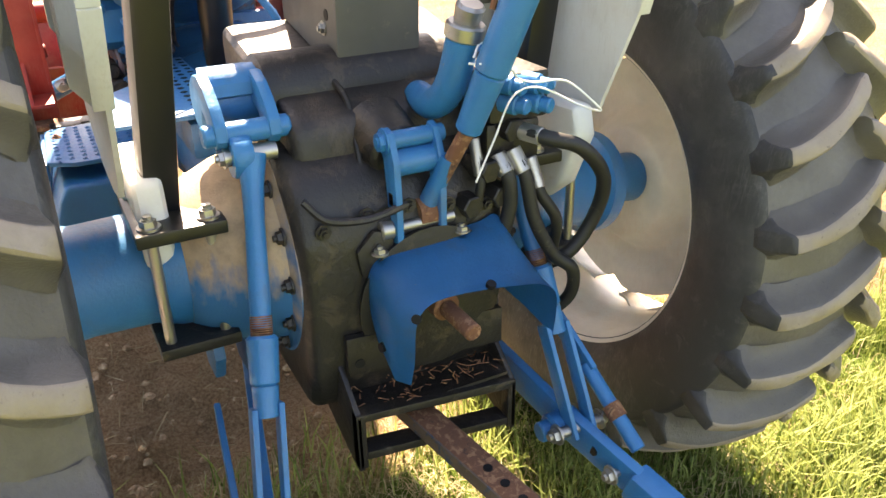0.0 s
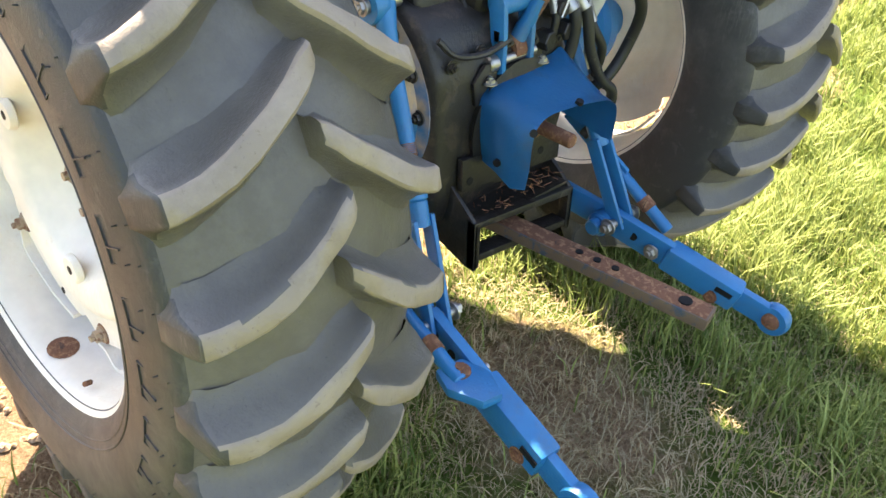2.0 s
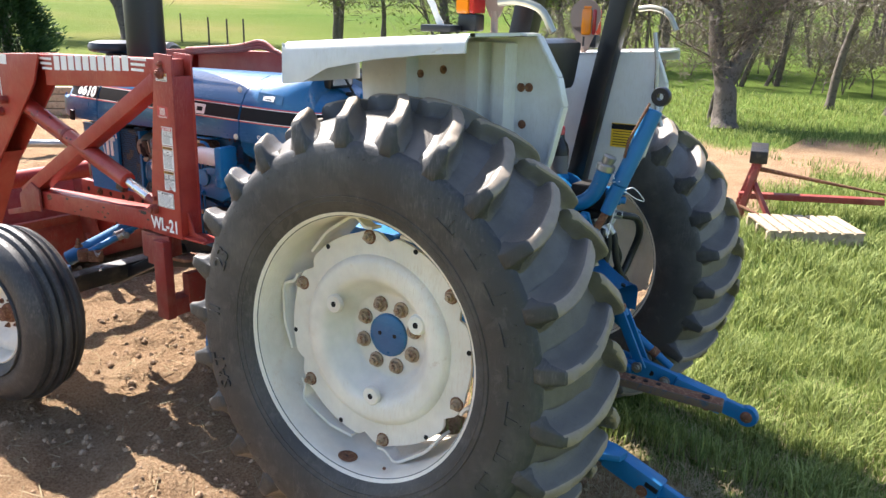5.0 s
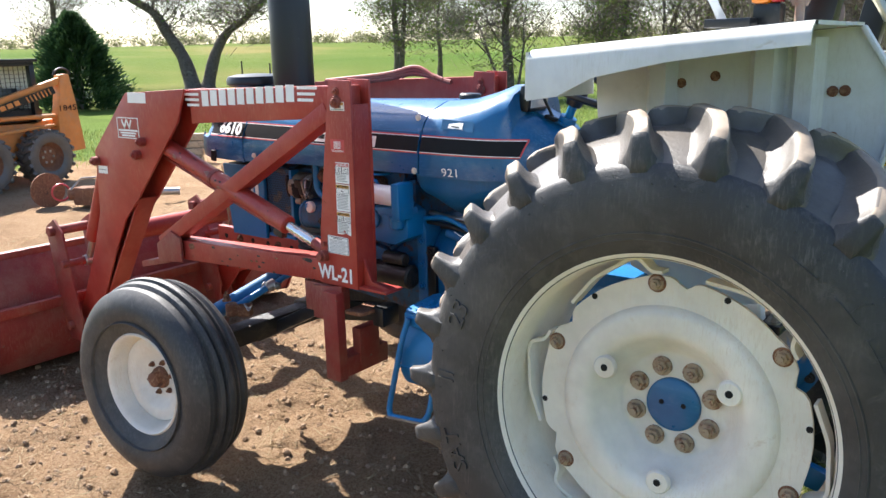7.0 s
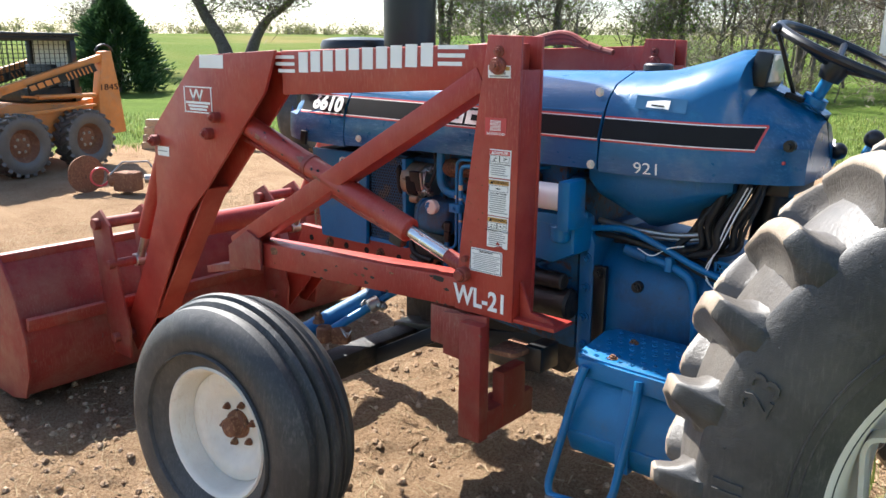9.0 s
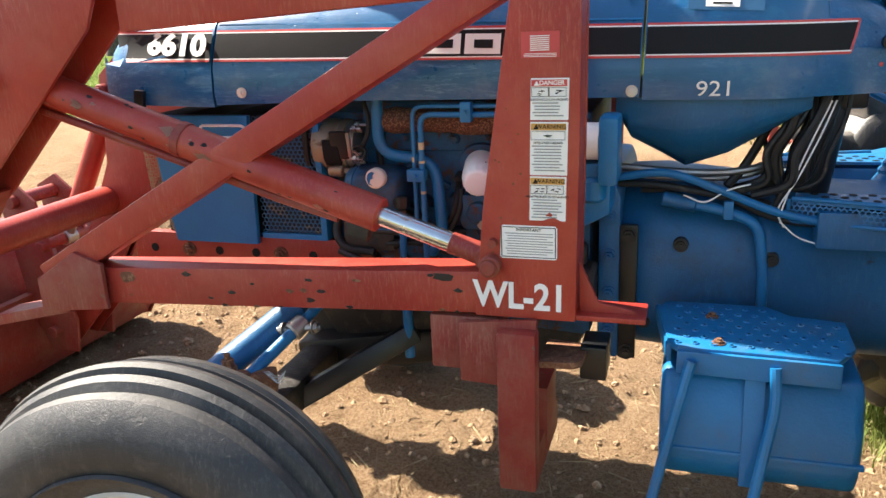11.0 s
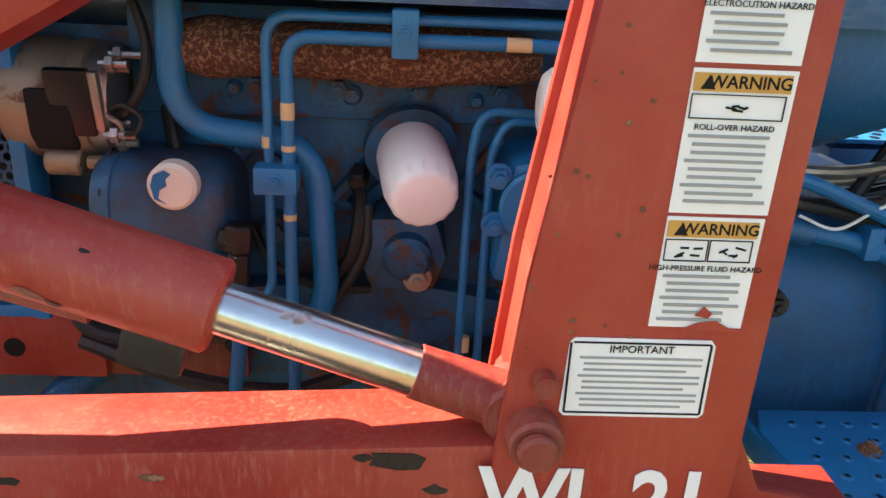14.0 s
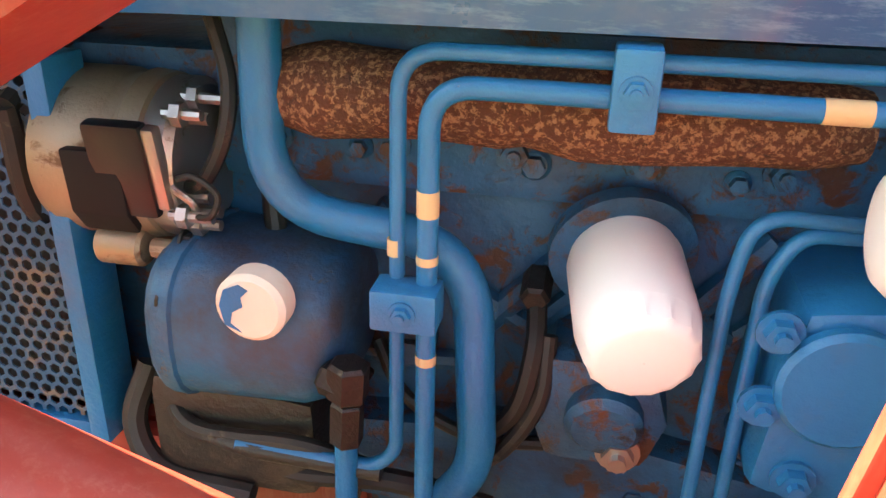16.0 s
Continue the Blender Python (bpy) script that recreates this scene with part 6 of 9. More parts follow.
part("valve_rod", rod(B(), (0.26, 0.17, 1.205), (0.31, 0.30, 1.185), 0.011, seg=12), M_BLUE_OLD, valve)
for k, (pts, r) in enumerate((
        ([(0.27, 0.24, 1.09), (0.33, 0.27, 1.085), (0.36, 0.34, 1.06), (0.35, 0.41, 0.98), (0.32, 0.42, 0.88), (0.30, 0.37, 0.79), (0.27, 0.29, 0.76), (0.24, 0.22, 0.80)], 0.016),
        ([(0.27, 0.23, 1.05), (0.30, 0.245, 1.00), (0.31, 0.265, 0.90), (0.32, 0.31, 0.81), (0.33, 0.36, 0.76), (0.31, 0.37, 0.68), (0.28, 0.32, 0.62)], 0.015),
        ([(0.26, 0.20, 1.04), (0.29, 0.21, 1.0), (0.29, 0.215, 0.93), (0.28, 0.20, 0.86), (0.26, 0.17, 0.82)], 0.016),
        ([(0.25, 0.15, 1.08), (0.28, 0.15, 1.0), (0.27, 0.14, 0.93), (0.25, 0.11, 0.88)], 0.010),
        ([(0.26, 0.28, 1.02), (0.29, 0.29, 0.95), (0.30, 0.33, 0.88), (0.28, 0.34, 0.80)], 0.013))):
    hose = part("hydraulic_hose", tube(B(), smooth_line(pts, 7), r, 12), M_HOSE, tractor, "black rubber hydraulic hose")
    part("hose_ferrule", rod(B(), pts[0], Vector(pts[0]) + (Vector(pts[1]) - Vector(pts[0])) * 0.9, r * 1.2, seg=14, bevel=0.002), M_STEEL, hose)
for y, z in ((0.215, 1.10), (0.16, 1.02), (0.12, 0.95), (0.19, 0.96)):
    part("fitting", rod(B(), (0.22, y, z), (0.29, y + 0.01, z - 0.005), 0.026, seg=6, bevel=0.003), M_GREASE, tractor)

# ---- engine, left side ----
M_ALU = material("dirty_aluminium", (0.34, 0.28, 0.20), 0.5, 0.7, second=(0.16, 0.10, 0.06), wear=0.40, fine=18, bump=0.2)
M_MANIFOLD = material("scaled_rust", (0.085, 0.030, 0.016), 0.9, second=(0.28, 0.15, 0.08), third=(0.04, 0.016, 0.010), wear=0.46, fine=210, bump=0.9, bump_scale=190, dirt=(0.24, 0.19, 0.10), dirt_at=0.68, dirt_scale=6)
M_FILTER = material("white_filter_paint", (0.77, 0.80, 0.80), 0.35, bump=0.0, spread=0.02, dirt=(0.62, 0.57, 0.50), dirt_at=0.76)
M_SOOTY = material("sooty_blue_paint", (0.008, 0.13, 0.29), 0.45, second=(0.10, 0.075, 0.055), wear=0.33, fine=40, bump=0.3, bump_scale=160, dirt=(0.050, 0.036, 0.027), dirt_at=0.46, dirt_scale=9)
# cylinder head with its flange
part("cylinder_head", prism(B(), [(-2.02, 1.16), (-1.46, 1.16), (-1.46, 1.29), (-2.02, 1.29)], -0.305, 0.10, "y", 0.012, 2), M_BLOCK, tractor, "cylinder head with flaking blue paint")
for k in range(6):
    part("head_bolt", hexbolt(B(), (-1.97 + 0.095 * k, -0.305, 1.199), (0, -1, 0), 0.011, 0.012), M_BLOCK, tractor)
for x0, z0, x1, z1 in ((-1.95, 1.05, -1.88, 1.14), (-1.80, 1.04, -1.72, 1.13), (-1.65, 1.05, -1.58, 1.14), (-1.62, 0.90, -1.50, 0.98)):
    part("casting_rib", tube(B(), [(x0, -0.285, z0), (x1, -0.285, z1)], 0.012, 8), M_BLOCK, tractor)
for (x0, z0), (x1, z1), r in (((-1.90, 1.13), (-1.76, 1.04), 0.010), ((-1.76, 1.04), (-1.66, 1.15), 0.010), ((-1.93, 1.00), (-1.80, 1.00), 0.009), ((-1.70, 1.13), (-1.60, 1.05), 0.010), ((-1.60, 1.05), (-1.53, 1.13), 0.009)):
    part("casting_rib", tube(B(), [(x0, -0.283, z0), ((x0 + x1) / 2, -0.290, (z0 + z1) / 2), (x1, -0.283, z1)], r, 8), M_BLOCK, tractor)
for x, z, r in ((-1.90, 1.195, 0.011), (-1.765, 1.192, 0.014), (-1.62, 1.19, 0.011), (-1.86, 1.02, 0.020), (-1.72, 0.94, 0.024), (-1.57, 0.97, 0.022), (-1.66, 0.90, 0.017)):
    part("casting_boss", rod(rod(B(), (x, -0.27, z), (x, -0.310, z), r, r * 0.9, 20, 0.003), (x, -0.308, z), (x, -0.318, z), r * 0.6, seg=6), M_BLOCK, tractor)
for k in range(7):
    part("pan_bolt", hexbolt(B(), (-2.0 + 0.085 * k, -0.317, 0.868 - 0.003 * k), (0, -1, 0), 0.009, 0.010), M_GREASE, tractor)
part("block_step", prism(B(), [(-2.0, 0.86), (-1.48, 0.84), (-1.48, 0.92), (-1.70, 0.96), (-2.0, 0.94)], -0.315, -0.26, "y", 0.015, 2), M_BLOCK, tractor)
# exhaust manifold: a lumpy log with a scalloped underside
secs = []
for k in range(23):
    x = -1.950 + 0.0180 * k
    lump = 0.004 * math.cos((x + 1.72) * 26) - 0.007 * max(0, 1 - abs(x + 1.765) / 0.025)
    end = min(1, (k + 0.6) / 2.5, (22.6 - k) / 2.5)
    zc, rz, ry = 1.245 - 0.03 * (x + 1.75) ** 2, (0.034 + lump) * (0.62 + 0.38 * end), 0.040 * (0.6 + 0.4 * end)
    secs.append([(x, -0.335 + ry * math.cos(a), zc + rz * math.sin(a)) for a in [2 * math.pi * j / 16 for j in range(16)]])
part("exhaust_manifold", loft(B(), secs), M_MANIFOLD, tractor, "scaly rusted exhaust manifold", 60)
# water pipe
big = bend_line([(-1.953, -0.360, 1.33), (-1.958, -0.360, 1.16), (-1.80, -0.372, 1.150), (-1.788, -0.375, 0.96), (-1.825, -0.36, 0.90)], 0.062, 8)
part("water_pipe", tube(B(), big, 0.0150, 18), M_BLUE_OLD, tractor, "thick blue pipe with scratched paint")
def line(pts, r, rad=0.03, mat=M_BLUE_OLD, label="blue steel fuel line"):
    return part("fuel_line", tube(B(), bend_line(pts, rad, 7), r, 12), mat, tractor, label)


line([(-1.515, -0.33, 1.283), (-1.525, -0.398, 1.288), (-1.846, -0.400, 1.288), (-1.848, -0.400, 0.985), (-1.865, -0.40, 0.967), (-1.98, -0.40, 0.968)], 0.0056)
line([(-1.530, -0.385, 1.22), (-1.535, -0.405, 1.268), (-1.825, -0.405, 1.268), (-1.825, -0.405, 0.80)], 0.0072)
line([(-1.50, -0.36, 1.185), (-1.620, -0.385, 1.196), (-1.628, -0.385, 1.14), (-1.630, -0.385, 0.80)], 0.0052, 0.035)
line([(-1.49, -0.35, 1.175), (-1.590, -0.38, 1.184), (-1.605, -0.38, 1.15), (-1.606, -0.38, 0.80)], 0.0054, 0.035)
for x0, x1, z0, z1 in ((-1.717, -1.690, 1.252, 1.300), (-1.860, -1.814, 1.104, 1.134)):
    cl = part("pipe_clamp", box(B(), ((x0 + x1) / 2, -0.412, (z0 + z1) / 2), (x1 - x0, 0.030, z1 - z0), None, 0.003), M_BLUE_OLD, tractor, "blue two-bolt pipe clamp")
    part("clamp_bolt", hexbolt(B(), ((x0 + x1) / 2, -0.427, (z0 + z1) / 2), (0, -1, 0), 0.007, 0.006), M_BLUE_OLD, cl)
for c, d, r in (((-1.825, -0.405, 1.182), (0, 0, 0.018), 0.0075), ((-1.825, -0.405, 1.148), (0, 0, 0.006), 0.0075), ((-1.848, -0.4, 1.150), (0, 0, 0.012), 0.0059), ((-1.60, -0.405, 1.268), (0.026, 0, 0), 0.0075), ((-1.825, -0.405, 1.07), (0, 0, 0.007), 0.0075), ((-1.622, -0.385, 0.90), (0, 0, 0.02), 0.0055)):
    part("bare_primer", rod(B(), c, Vector(c) + Vector(d), r, seg=14), material("cream_primer", (0.60, 0.45, 0.25), 0.6) if "cream_primer" not in bpy.data.materials else bpy.data.materials["cream_primer"], tractor)
# spin-on oil filter, tipped towards the viewer, with a fluted end
f0, f1 = Vector((-1.692, -0.335, 1.128)), Vector((-1.678, -0.422, 1.103))
fd = (f1 - f0).normalized()
fm = Matrix.Translation(f0) @ fd.to_track_quat("Z", "Y").to_matrix().to_4x4()
L = (f1 - f0).length
bm = lathe(B(), [(0.034, -0.012), (0.040, -0.012), (0.0425, -0.002), (0.0425, L - 0.030), (0.041, L - 0.022)], 48, "z", caps=False)
n = 15
rings = []
for h, r0, fl in ((L - 0.022, 0.041, 0.0), (L - 0.018, 0.0407, 0.0012), (L - 0.004, 0.0380, 0.0016), (L, 0.034, 0.001), (L + 0.002, 0.028, 0.0), (L + 0.002, 0.0005, 0.0)):
    rings.append([bm.verts.new((math.cos(2 * math.pi * k / 60) * (r0 - fl * abs(math.sin(n * math.pi * k / 60))), math.sin(2 * math.pi * k / 60) * (r0 - fl * abs(math.sin(n * math.pi * k / 60))), h)) for k in range(60)])
for a, c in zip(rings, rings[1:]):
    for i in range(60):
        bm.faces.new((a[i], a[(i + 1) % 60], c[(i + 1) % 60], c[i]))
bmesh.ops.transform(bm, matrix=fm, verts=bm.verts)
flt = part("oil_filter", bm, M_FILTER, tractor, "white spin-on oil filter", 30)
for ang, h, w, hh in ((-1.35, 0.040, 0.035, 0.013), (-2.15, 0.055, 0.012, 0.035)):
    bm = B()
    rows = []
    for j in range(6):
        a = ang + (j - 2.5) / 5 * w / 0.0425
        rows.append([(0.0428 * math.cos(a), 0.0428 * math.sin(a), h - hh / 2), (0.0428 * math.cos(a), 0.0428 * math.sin(a), h + hh / 2)])
    loft(bm, rows, closed=False)
    bmesh.ops.transform(bm, matrix=fm, verts=bm.verts)
    part("filter_print", bm, material("grey_print", (0.18, 0.19, 0.20), 0.5), flt)
bm = lathe(B(), [(0.05, -0.03), (0.055, -0.025), (0.055, -0.012), (0.04, -0.010), (0.0005, -0.010)], 32, "z")
bmesh.ops.transform(bm, matrix=fm, verts=bm.verts)
part("filter_base", bm, M_BLOCK, tractor)
part("filter_housing", join(prism(B(), [(-1.74, 1.06), (-1.66, 1.06), (-1.645, 1.01), (-1.66, 0.965), (-1.74, 0.965), (-1.755, 1.01)], -0.36, -0.26, "y", 0.014, 2), rod(B(), (-1.695, -0.33, 1.02), (-1.695, -0.375, 1.01), 0.03, seg=20, bevel=0.006)), M_BLOCK, tractor)
part("drain_plug", hexbolt(B(), (-1.682, -0.36, 0.985), (0, -1, 0), 0.013, 0.014), M_STEEL, tractor)
part("sender_hose", tube(B(), smooth_line([(-1.755, -0.32, 1.09), (-1.752, -0.35, 1.06), (-1.762, -0.36, 1.01), (-1.79, -0.35, 0.97), (-1.80, -0.33, 0.93)], 6), 0.008, 8), M_HOSE, tractor)
part("sender", rod(B(), (-1.756, -0.30, 1.10), (-1.756, -0.335, 1.092), 0.012, seg=6, bevel=0.003), M_GREASE, tractor)
# hydraulic pump reservoir: rounded canister with a cap
px_, py_ = -1.985, -0.33
secs = []
for x, w, h in ((-2.045, 0.075, 0.072), (-2.035, 0.083, 0.079), (-2.022, 0.084, 0.080), (-2.020, 0.081, 0.077), (-1.925, 0.078, 0.074), (-1.905, 0.070, 0.066), (-1.897, 0.055, 0.05)):
    ring = []
    for j in range(24):
        a = 2 * math.pi * j / 24
        ca, sa = math.cos(a), math.sin(a)
        ring.append((x + 0.002, py_ + w * math.copysign(abs(ca) ** 0.72, ca), 1.060 + 0.86 * h * math.copysign(abs(sa) ** 0.72, sa)))
    secs.append(ring)
pump = part("pump_reservoir", loft(B(), secs), M_SOOTY, tractor, "blue hydraulic pump reservoir, soot-stained", 50)
part("reservoir_cap", lathe(B(), [(0.0005, -0.022), (0.022, -0.022), (0.026, -0.018), (0.026, 0.0), (0.0005, 0.0)], 28, "y", (-1.945, -0.408, 1.110)), M_CREAM, pump, "cream and blue filler cap")
part("cap_paint", prism(B(), [(-1.966, 1.112), (-1.962, 1.124), (-1.951, 1.129), (-1.944, 1.125), (-1.950, 1.119), (-1.949, 1.112), (-1.957, 1.107), (-1.959, 1.098), (-1.951, 1.092), (-1.963, 1.097)], -0.4312, -0.4302, "y"), M_BLUE_OLD, pump)
for a in (0.5, 1.2, 2.0, 4.2, 5.2):
    part("reservoir_bolt", hexbolt(B(), (-2.030, py_ - 0.078 * math.cos(a), 1.060 + 0.066 * math.sin(a)), (1, 0, 0), 0.008, 0.008), M_GREASE, pump)
part("pump_body", prism(B(), [(-2.07, 0.90), (-1.92, 0.90), (-1.92, 1.0), (-2.07, 1.01)], -0.38, -0.26, "y", 0.02, 2), M_GREASE, tractor)
part("elbow_fitting", rod(rod(rod(B(), (-1.905, -0.40, 1.045), (-1.880, -0.405, 1.04), 0.014, seg=6, bevel=0.003), (-1.882, -0.405, 1.062), (-1.884, -0.405, 1.03), 0.016, seg=6, bevel=0.003), (-1.884, -0.405, 1.028), (-1.886, -0.405, 0.99), 0.013, seg=6, bevel=0.002), M_GREASE, tractor)
line([(-1.886, -0.405, 0.995), (-1.888, -0.405, 0.90), (-1.905, -0.40, 0.80)], 0.009)
line([(-2.03, -0.385, 0.968), (-1.98, -0.40, 0.966), (-1.86, -0.40, 0.962)], 0.0075, 0.02, M_GREASE, "greasy steel line")
# alternator
alt = lathe(B(), [(0.0005, -2.15), (0.045, -2.15), (0.064, -2.14), (0.068, -2.13), (0.068, -2.088), (0.064, -2.082), (0.064, -2.072), (0.068, -2.066), (0.066, -2.05), (0.05, -2.040), (0.022, -2.036), (0.02, -2.028), (0.0005, -2.026)], 40, "x", (0, -0.315, 1.178))
alt = part("alternator", alt, M_ALU, tractor, "dusty alternator with wired terminals", 40)
part("mount_ear", rod(rod(B(), (-2.10, -0.36, 1.115), (-2.06, -0.36, 1.115), 0.016, seg=18, bevel=0.003), (-2.055, -0.36, 1.115), (-2.02, -0.36, 1.115), 0.008, seg=10), M_ALU, alt)
part("alternator_band", prism(B(), [(-0.388, 1.20), (-0.384, 1.15), (-0.37, 1.13), (-0.36, 1.145), (-0.374, 1.20)], -2.105, -2.058, "x", 0.003), M_INK, alt)
for y, z in ((-0.345, 1.218), (-0.29, 1.22), (-0.355, 1.160), (-0.34, 1.142)):
    part("terminal", rod(rod(B(), (-2.045, y, z), (-2.022, y, z), 0.009, seg=8, bevel=0.002), (-2.024, y, z), (-2.005, y, z), 0.005, seg=8), M_STEEL, alt)
for k in range(9):
    a = 2 * math.pi * k / 9
    part("vent_slot", box(B(), (-2.0405, -0.315 + 0.042 * math.cos(a), 1.178 + 0.042 * math.sin(a)), (0.004, 0.018, 0.008), Matrix.Rotation(a, 3, "X"), 0.001), M_INK, alt)
part("alternator_wire", tube(B(), smooth_line([(-2.03, -0.35, 1.165), (-2.005, -0.365, 1.175), (-1.985, -0.365, 1.21), (-1.982, -0.355, 1.25), (-1.995, -0.345, 1.29), (-2.01, -0.33, 1.32)], 6), 0.006, 8), M_HOSE, alt, "grey battery wire")
part("alternator_wire", tube(B(), smooth_line([(-2.038, -0.36, 1.18), (-2.026, -0.372, 1.172), (-2.012, -0.372, 1.162), (-2.012, -0.365, 1.15)], 6), 0.0032, 8), M_STEEL, alt)
part("rear_cover", lathe(B(), [(0.060, -2.052), (0.064, -2.046), (0.064, -2.030), (0.058, -2.024), (0.030, -2.022), (0.0005, -2.022)], 40, "x", (0, -0.315, 1.178)), M_STEEL, alt, "pressed steel end cover")
part("regulator", box(B(), (-2.058, -0.380, 1.186), (0.046, 0.014, 0.075), Matrix.Rotation(0.18, 3, "X"), 0.004), M_BLACK, alt)
part("regulator_face", box(B(), (-2.032, -0.378, 1.188), (0.012, 0.012, 0.066), Matrix.Rotation(0.18, 3, "X"), 0.003), M_STEEL, alt)
for y, z, l in ((-0.365, 1.226, 0.03), (-0.338, 1.232, 0.045), (-0.372, 1.150, 0.035), (-0.352, 1.136, 0.03)):
    part("terminal", rod(rod(B(), (-2.03, y, z), (-2.03 + l, y, z), 0.0045, seg=8), (-2.022, y, z), (-2.014, y, z), 0.0095, seg=6), M_STEEL, alt)
part("alternator_wire", tube(B(), smooth_line([(-2.01, -0.372, 1.150), (-1.992, -0.382, 1.156), (-1.986, -0.38, 1.172), (-2.004, -0.378, 1.184), (-2.02, -0.374, 1.18)], 6), 0.0026, 7), M_HOSE, alt)
part("yellow_wire", tube(B(), [(-2.048, -0.372, 1.185), (-2.046, -0.376, 1.172), (-2.042, -0.374, 1.165)], 0.003, 6), M_YELLOW, alt)
part("fan_belt", tube(B(), smooth_line([(-2.165, -0.36, 1.22), (-2.165, -0.25, 1.26), (-2.165, -0.10, 1.16), (-2.165, -0.05, 1.02), (-2.165, -0.2, 1.05), (-2.165, -0.34, 1.12), (-2.165, -0.36, 1.22)], 6), 0.009, 8), M_HOSE, tractor)
# injection pump and fuel filters behind the upright
ip = part("injection_pump", join(prism(B(), [(-1.60, 1.00), (-1.44, 0.99), (-1.36, 1.03), (-1.36, 1.14), (-1.42, 1.165), (-1.585, 1.145)], -0.41, -0.28, "y", 0.018, 2), rod(B(), (-1.555, -0.41, 1.098), (-1.555, -0.425, 1.098), 0.042, seg=28, bevel=0.004)), M_BLUE_OLD, tractor, "blue fuel injection pump with round cover")
for x, z in ((-1.598, 1.13), (-1.60, 1.075), (-1.57, 1.02), (-1.50, 1.15)):
    part("pump_bolt", hexbolt(B(), (x, -0.41, z), (0, -1, 0), 0.011, 0.012), M_BLUE_OLD, ip)
ff = part("fuel_filter", lathe(B(), [(0.0005, -1.566), (0.022, -1.566), (0.032, -1.563), (0.039, -1.555), (0.042, -1.543), (0.042, -1.385), (0.0005, -1.385)], 40, "x", (0, -0.435, 1.212)), M_FILTER, tractor, "white fuel filter canister")
part("filter_head", join(box(B(), (-1.362, -0.435, 1.195), (0.045, 0.10, 0.155), None, 0.012), box(B(), (-1.42, -0.40, 1.145), (0.14, 0.10, 0.035), None, 0.008)), M_BLUE_OLD, ff, "blue filter head")
part("sediment_bowl", rod(B(), (-1.40, -0.43, 1.13), (-1.40, -0.43, 1.07), 0.034, 0.030, 24, 0.008), M_BLUE_OLD, tractor)
part("block_front_cover", prism(B(), [(-2.33, 0.75), (-2.16, 0.72), (-2.16, 1.25), (-2.33, 1.25)], -0.22, 0.06, "y", 0.02), M_GREASE, tractor)
part("starter", rod(rod(B(), (-1.40, -0.34, 0.84), (-1.62, -0.34, 0.84), 0.052, seg=28, bevel=0.008), (-1.42, -0.36, 0.92), (-1.54, -0.36, 0.92), 0.028, seg=20, bevel=0.005), M_GREASE, tractor)
for pts, r in (([(-2.06, -0.36, 0.985), (-2.02, -0.39, 0.968), (-1.93, -0.395, 0.972), (-1.87, -0.39, 0.955)], 0.008), ([(-2.08, -0.35, 1.0), (-2.09, -0.37, 0.95), (-2.06, -0.38, 0.91), (-1.98, -0.38, 0.90)], 0.011), ([(-1.80, -0.34, 0.93), (-1.77, -0.36, 0.97), (-1.745, -0.36, 1.02), (-1.742, -0.345, 1.07)], 0.007), ([(-1.89, -0.30, 1.02), (-1.86, -0.32, 0.98), (-1.80, -0.33, 0.955), (-1.74, -0.32, 0.95)], 0.006), ([(-2.02, -0.34, 0.94), (-1.95, -0.37, 0.925), (-1.86, -0.37, 0.93), (-1.78, -0.35, 0.90)], 0.010), ([(-1.98, -0.30, 1.17), (-1.965, -0.32, 1.10), (-1.94, -0.31, 1.02), (-1.90, -0.30, 0.98)], 0.009)):
    part("engine_hose", tube(B(), smooth_line(pts, 7), r, 10), M_HOSE, tractor, "grimy engine hose")
part("pump_line", tube(B(), smooth_line([(-1.76, -0.38, 0.86), (-1.84, -0.39, 0.84), (-1.95, -0.40, 0.86), (-2.08, -0.38, 0.90)], 6), 0.011, 8), M_GREASE, tractor)

# ---- radiator surround ----
M_SCREEN = material("dusty_screen_paint", (0.02, 0.085, 0.17), 0.6, second=(0.13, 0.11, 0.09), wear=0.42, fine=14, bump=0.0)
# near-black for the radiator cores, and for the painted shade behind the side screen
M_CORE_SHADE = material("dark_core_and_screen_shade", (0.02, 0.021, 0.024), 0.8)
gs = part("grille_side", prism(B(), [(-2.60, 0.90), (-2.335, 0.90), (-2.325, 1.262), (-2.645, 1.262)], -0.372, -0.352, "y", 0.006), M_BLUE_OLD, tractor, "blue radiator side panel")
part("panel_frame", tube(B(), bend_line([(-2.44, -0.374, 1.08), (-2.475, -0.374, 1.215), (-2.47, -0.374, 1.235), (-2.335, -0.374, 1.235), (-2.33, -0.374, 1.20)], 0.02), 0.004, 6), M_DECAL, gs)
part("badge", join(box(B(), (-2.40, -0.3735, 1.195), (0.10, 0.003, 0.022)), box(B(), (-2.42, -0.3735, 1.145), (0.022, 0.003, 0.09)), box(B(), (-2.38, -0.3735, 1.145), (0.022, 0.003, 0.09))), M_DECAL, gs, "pale badge on the side panel")


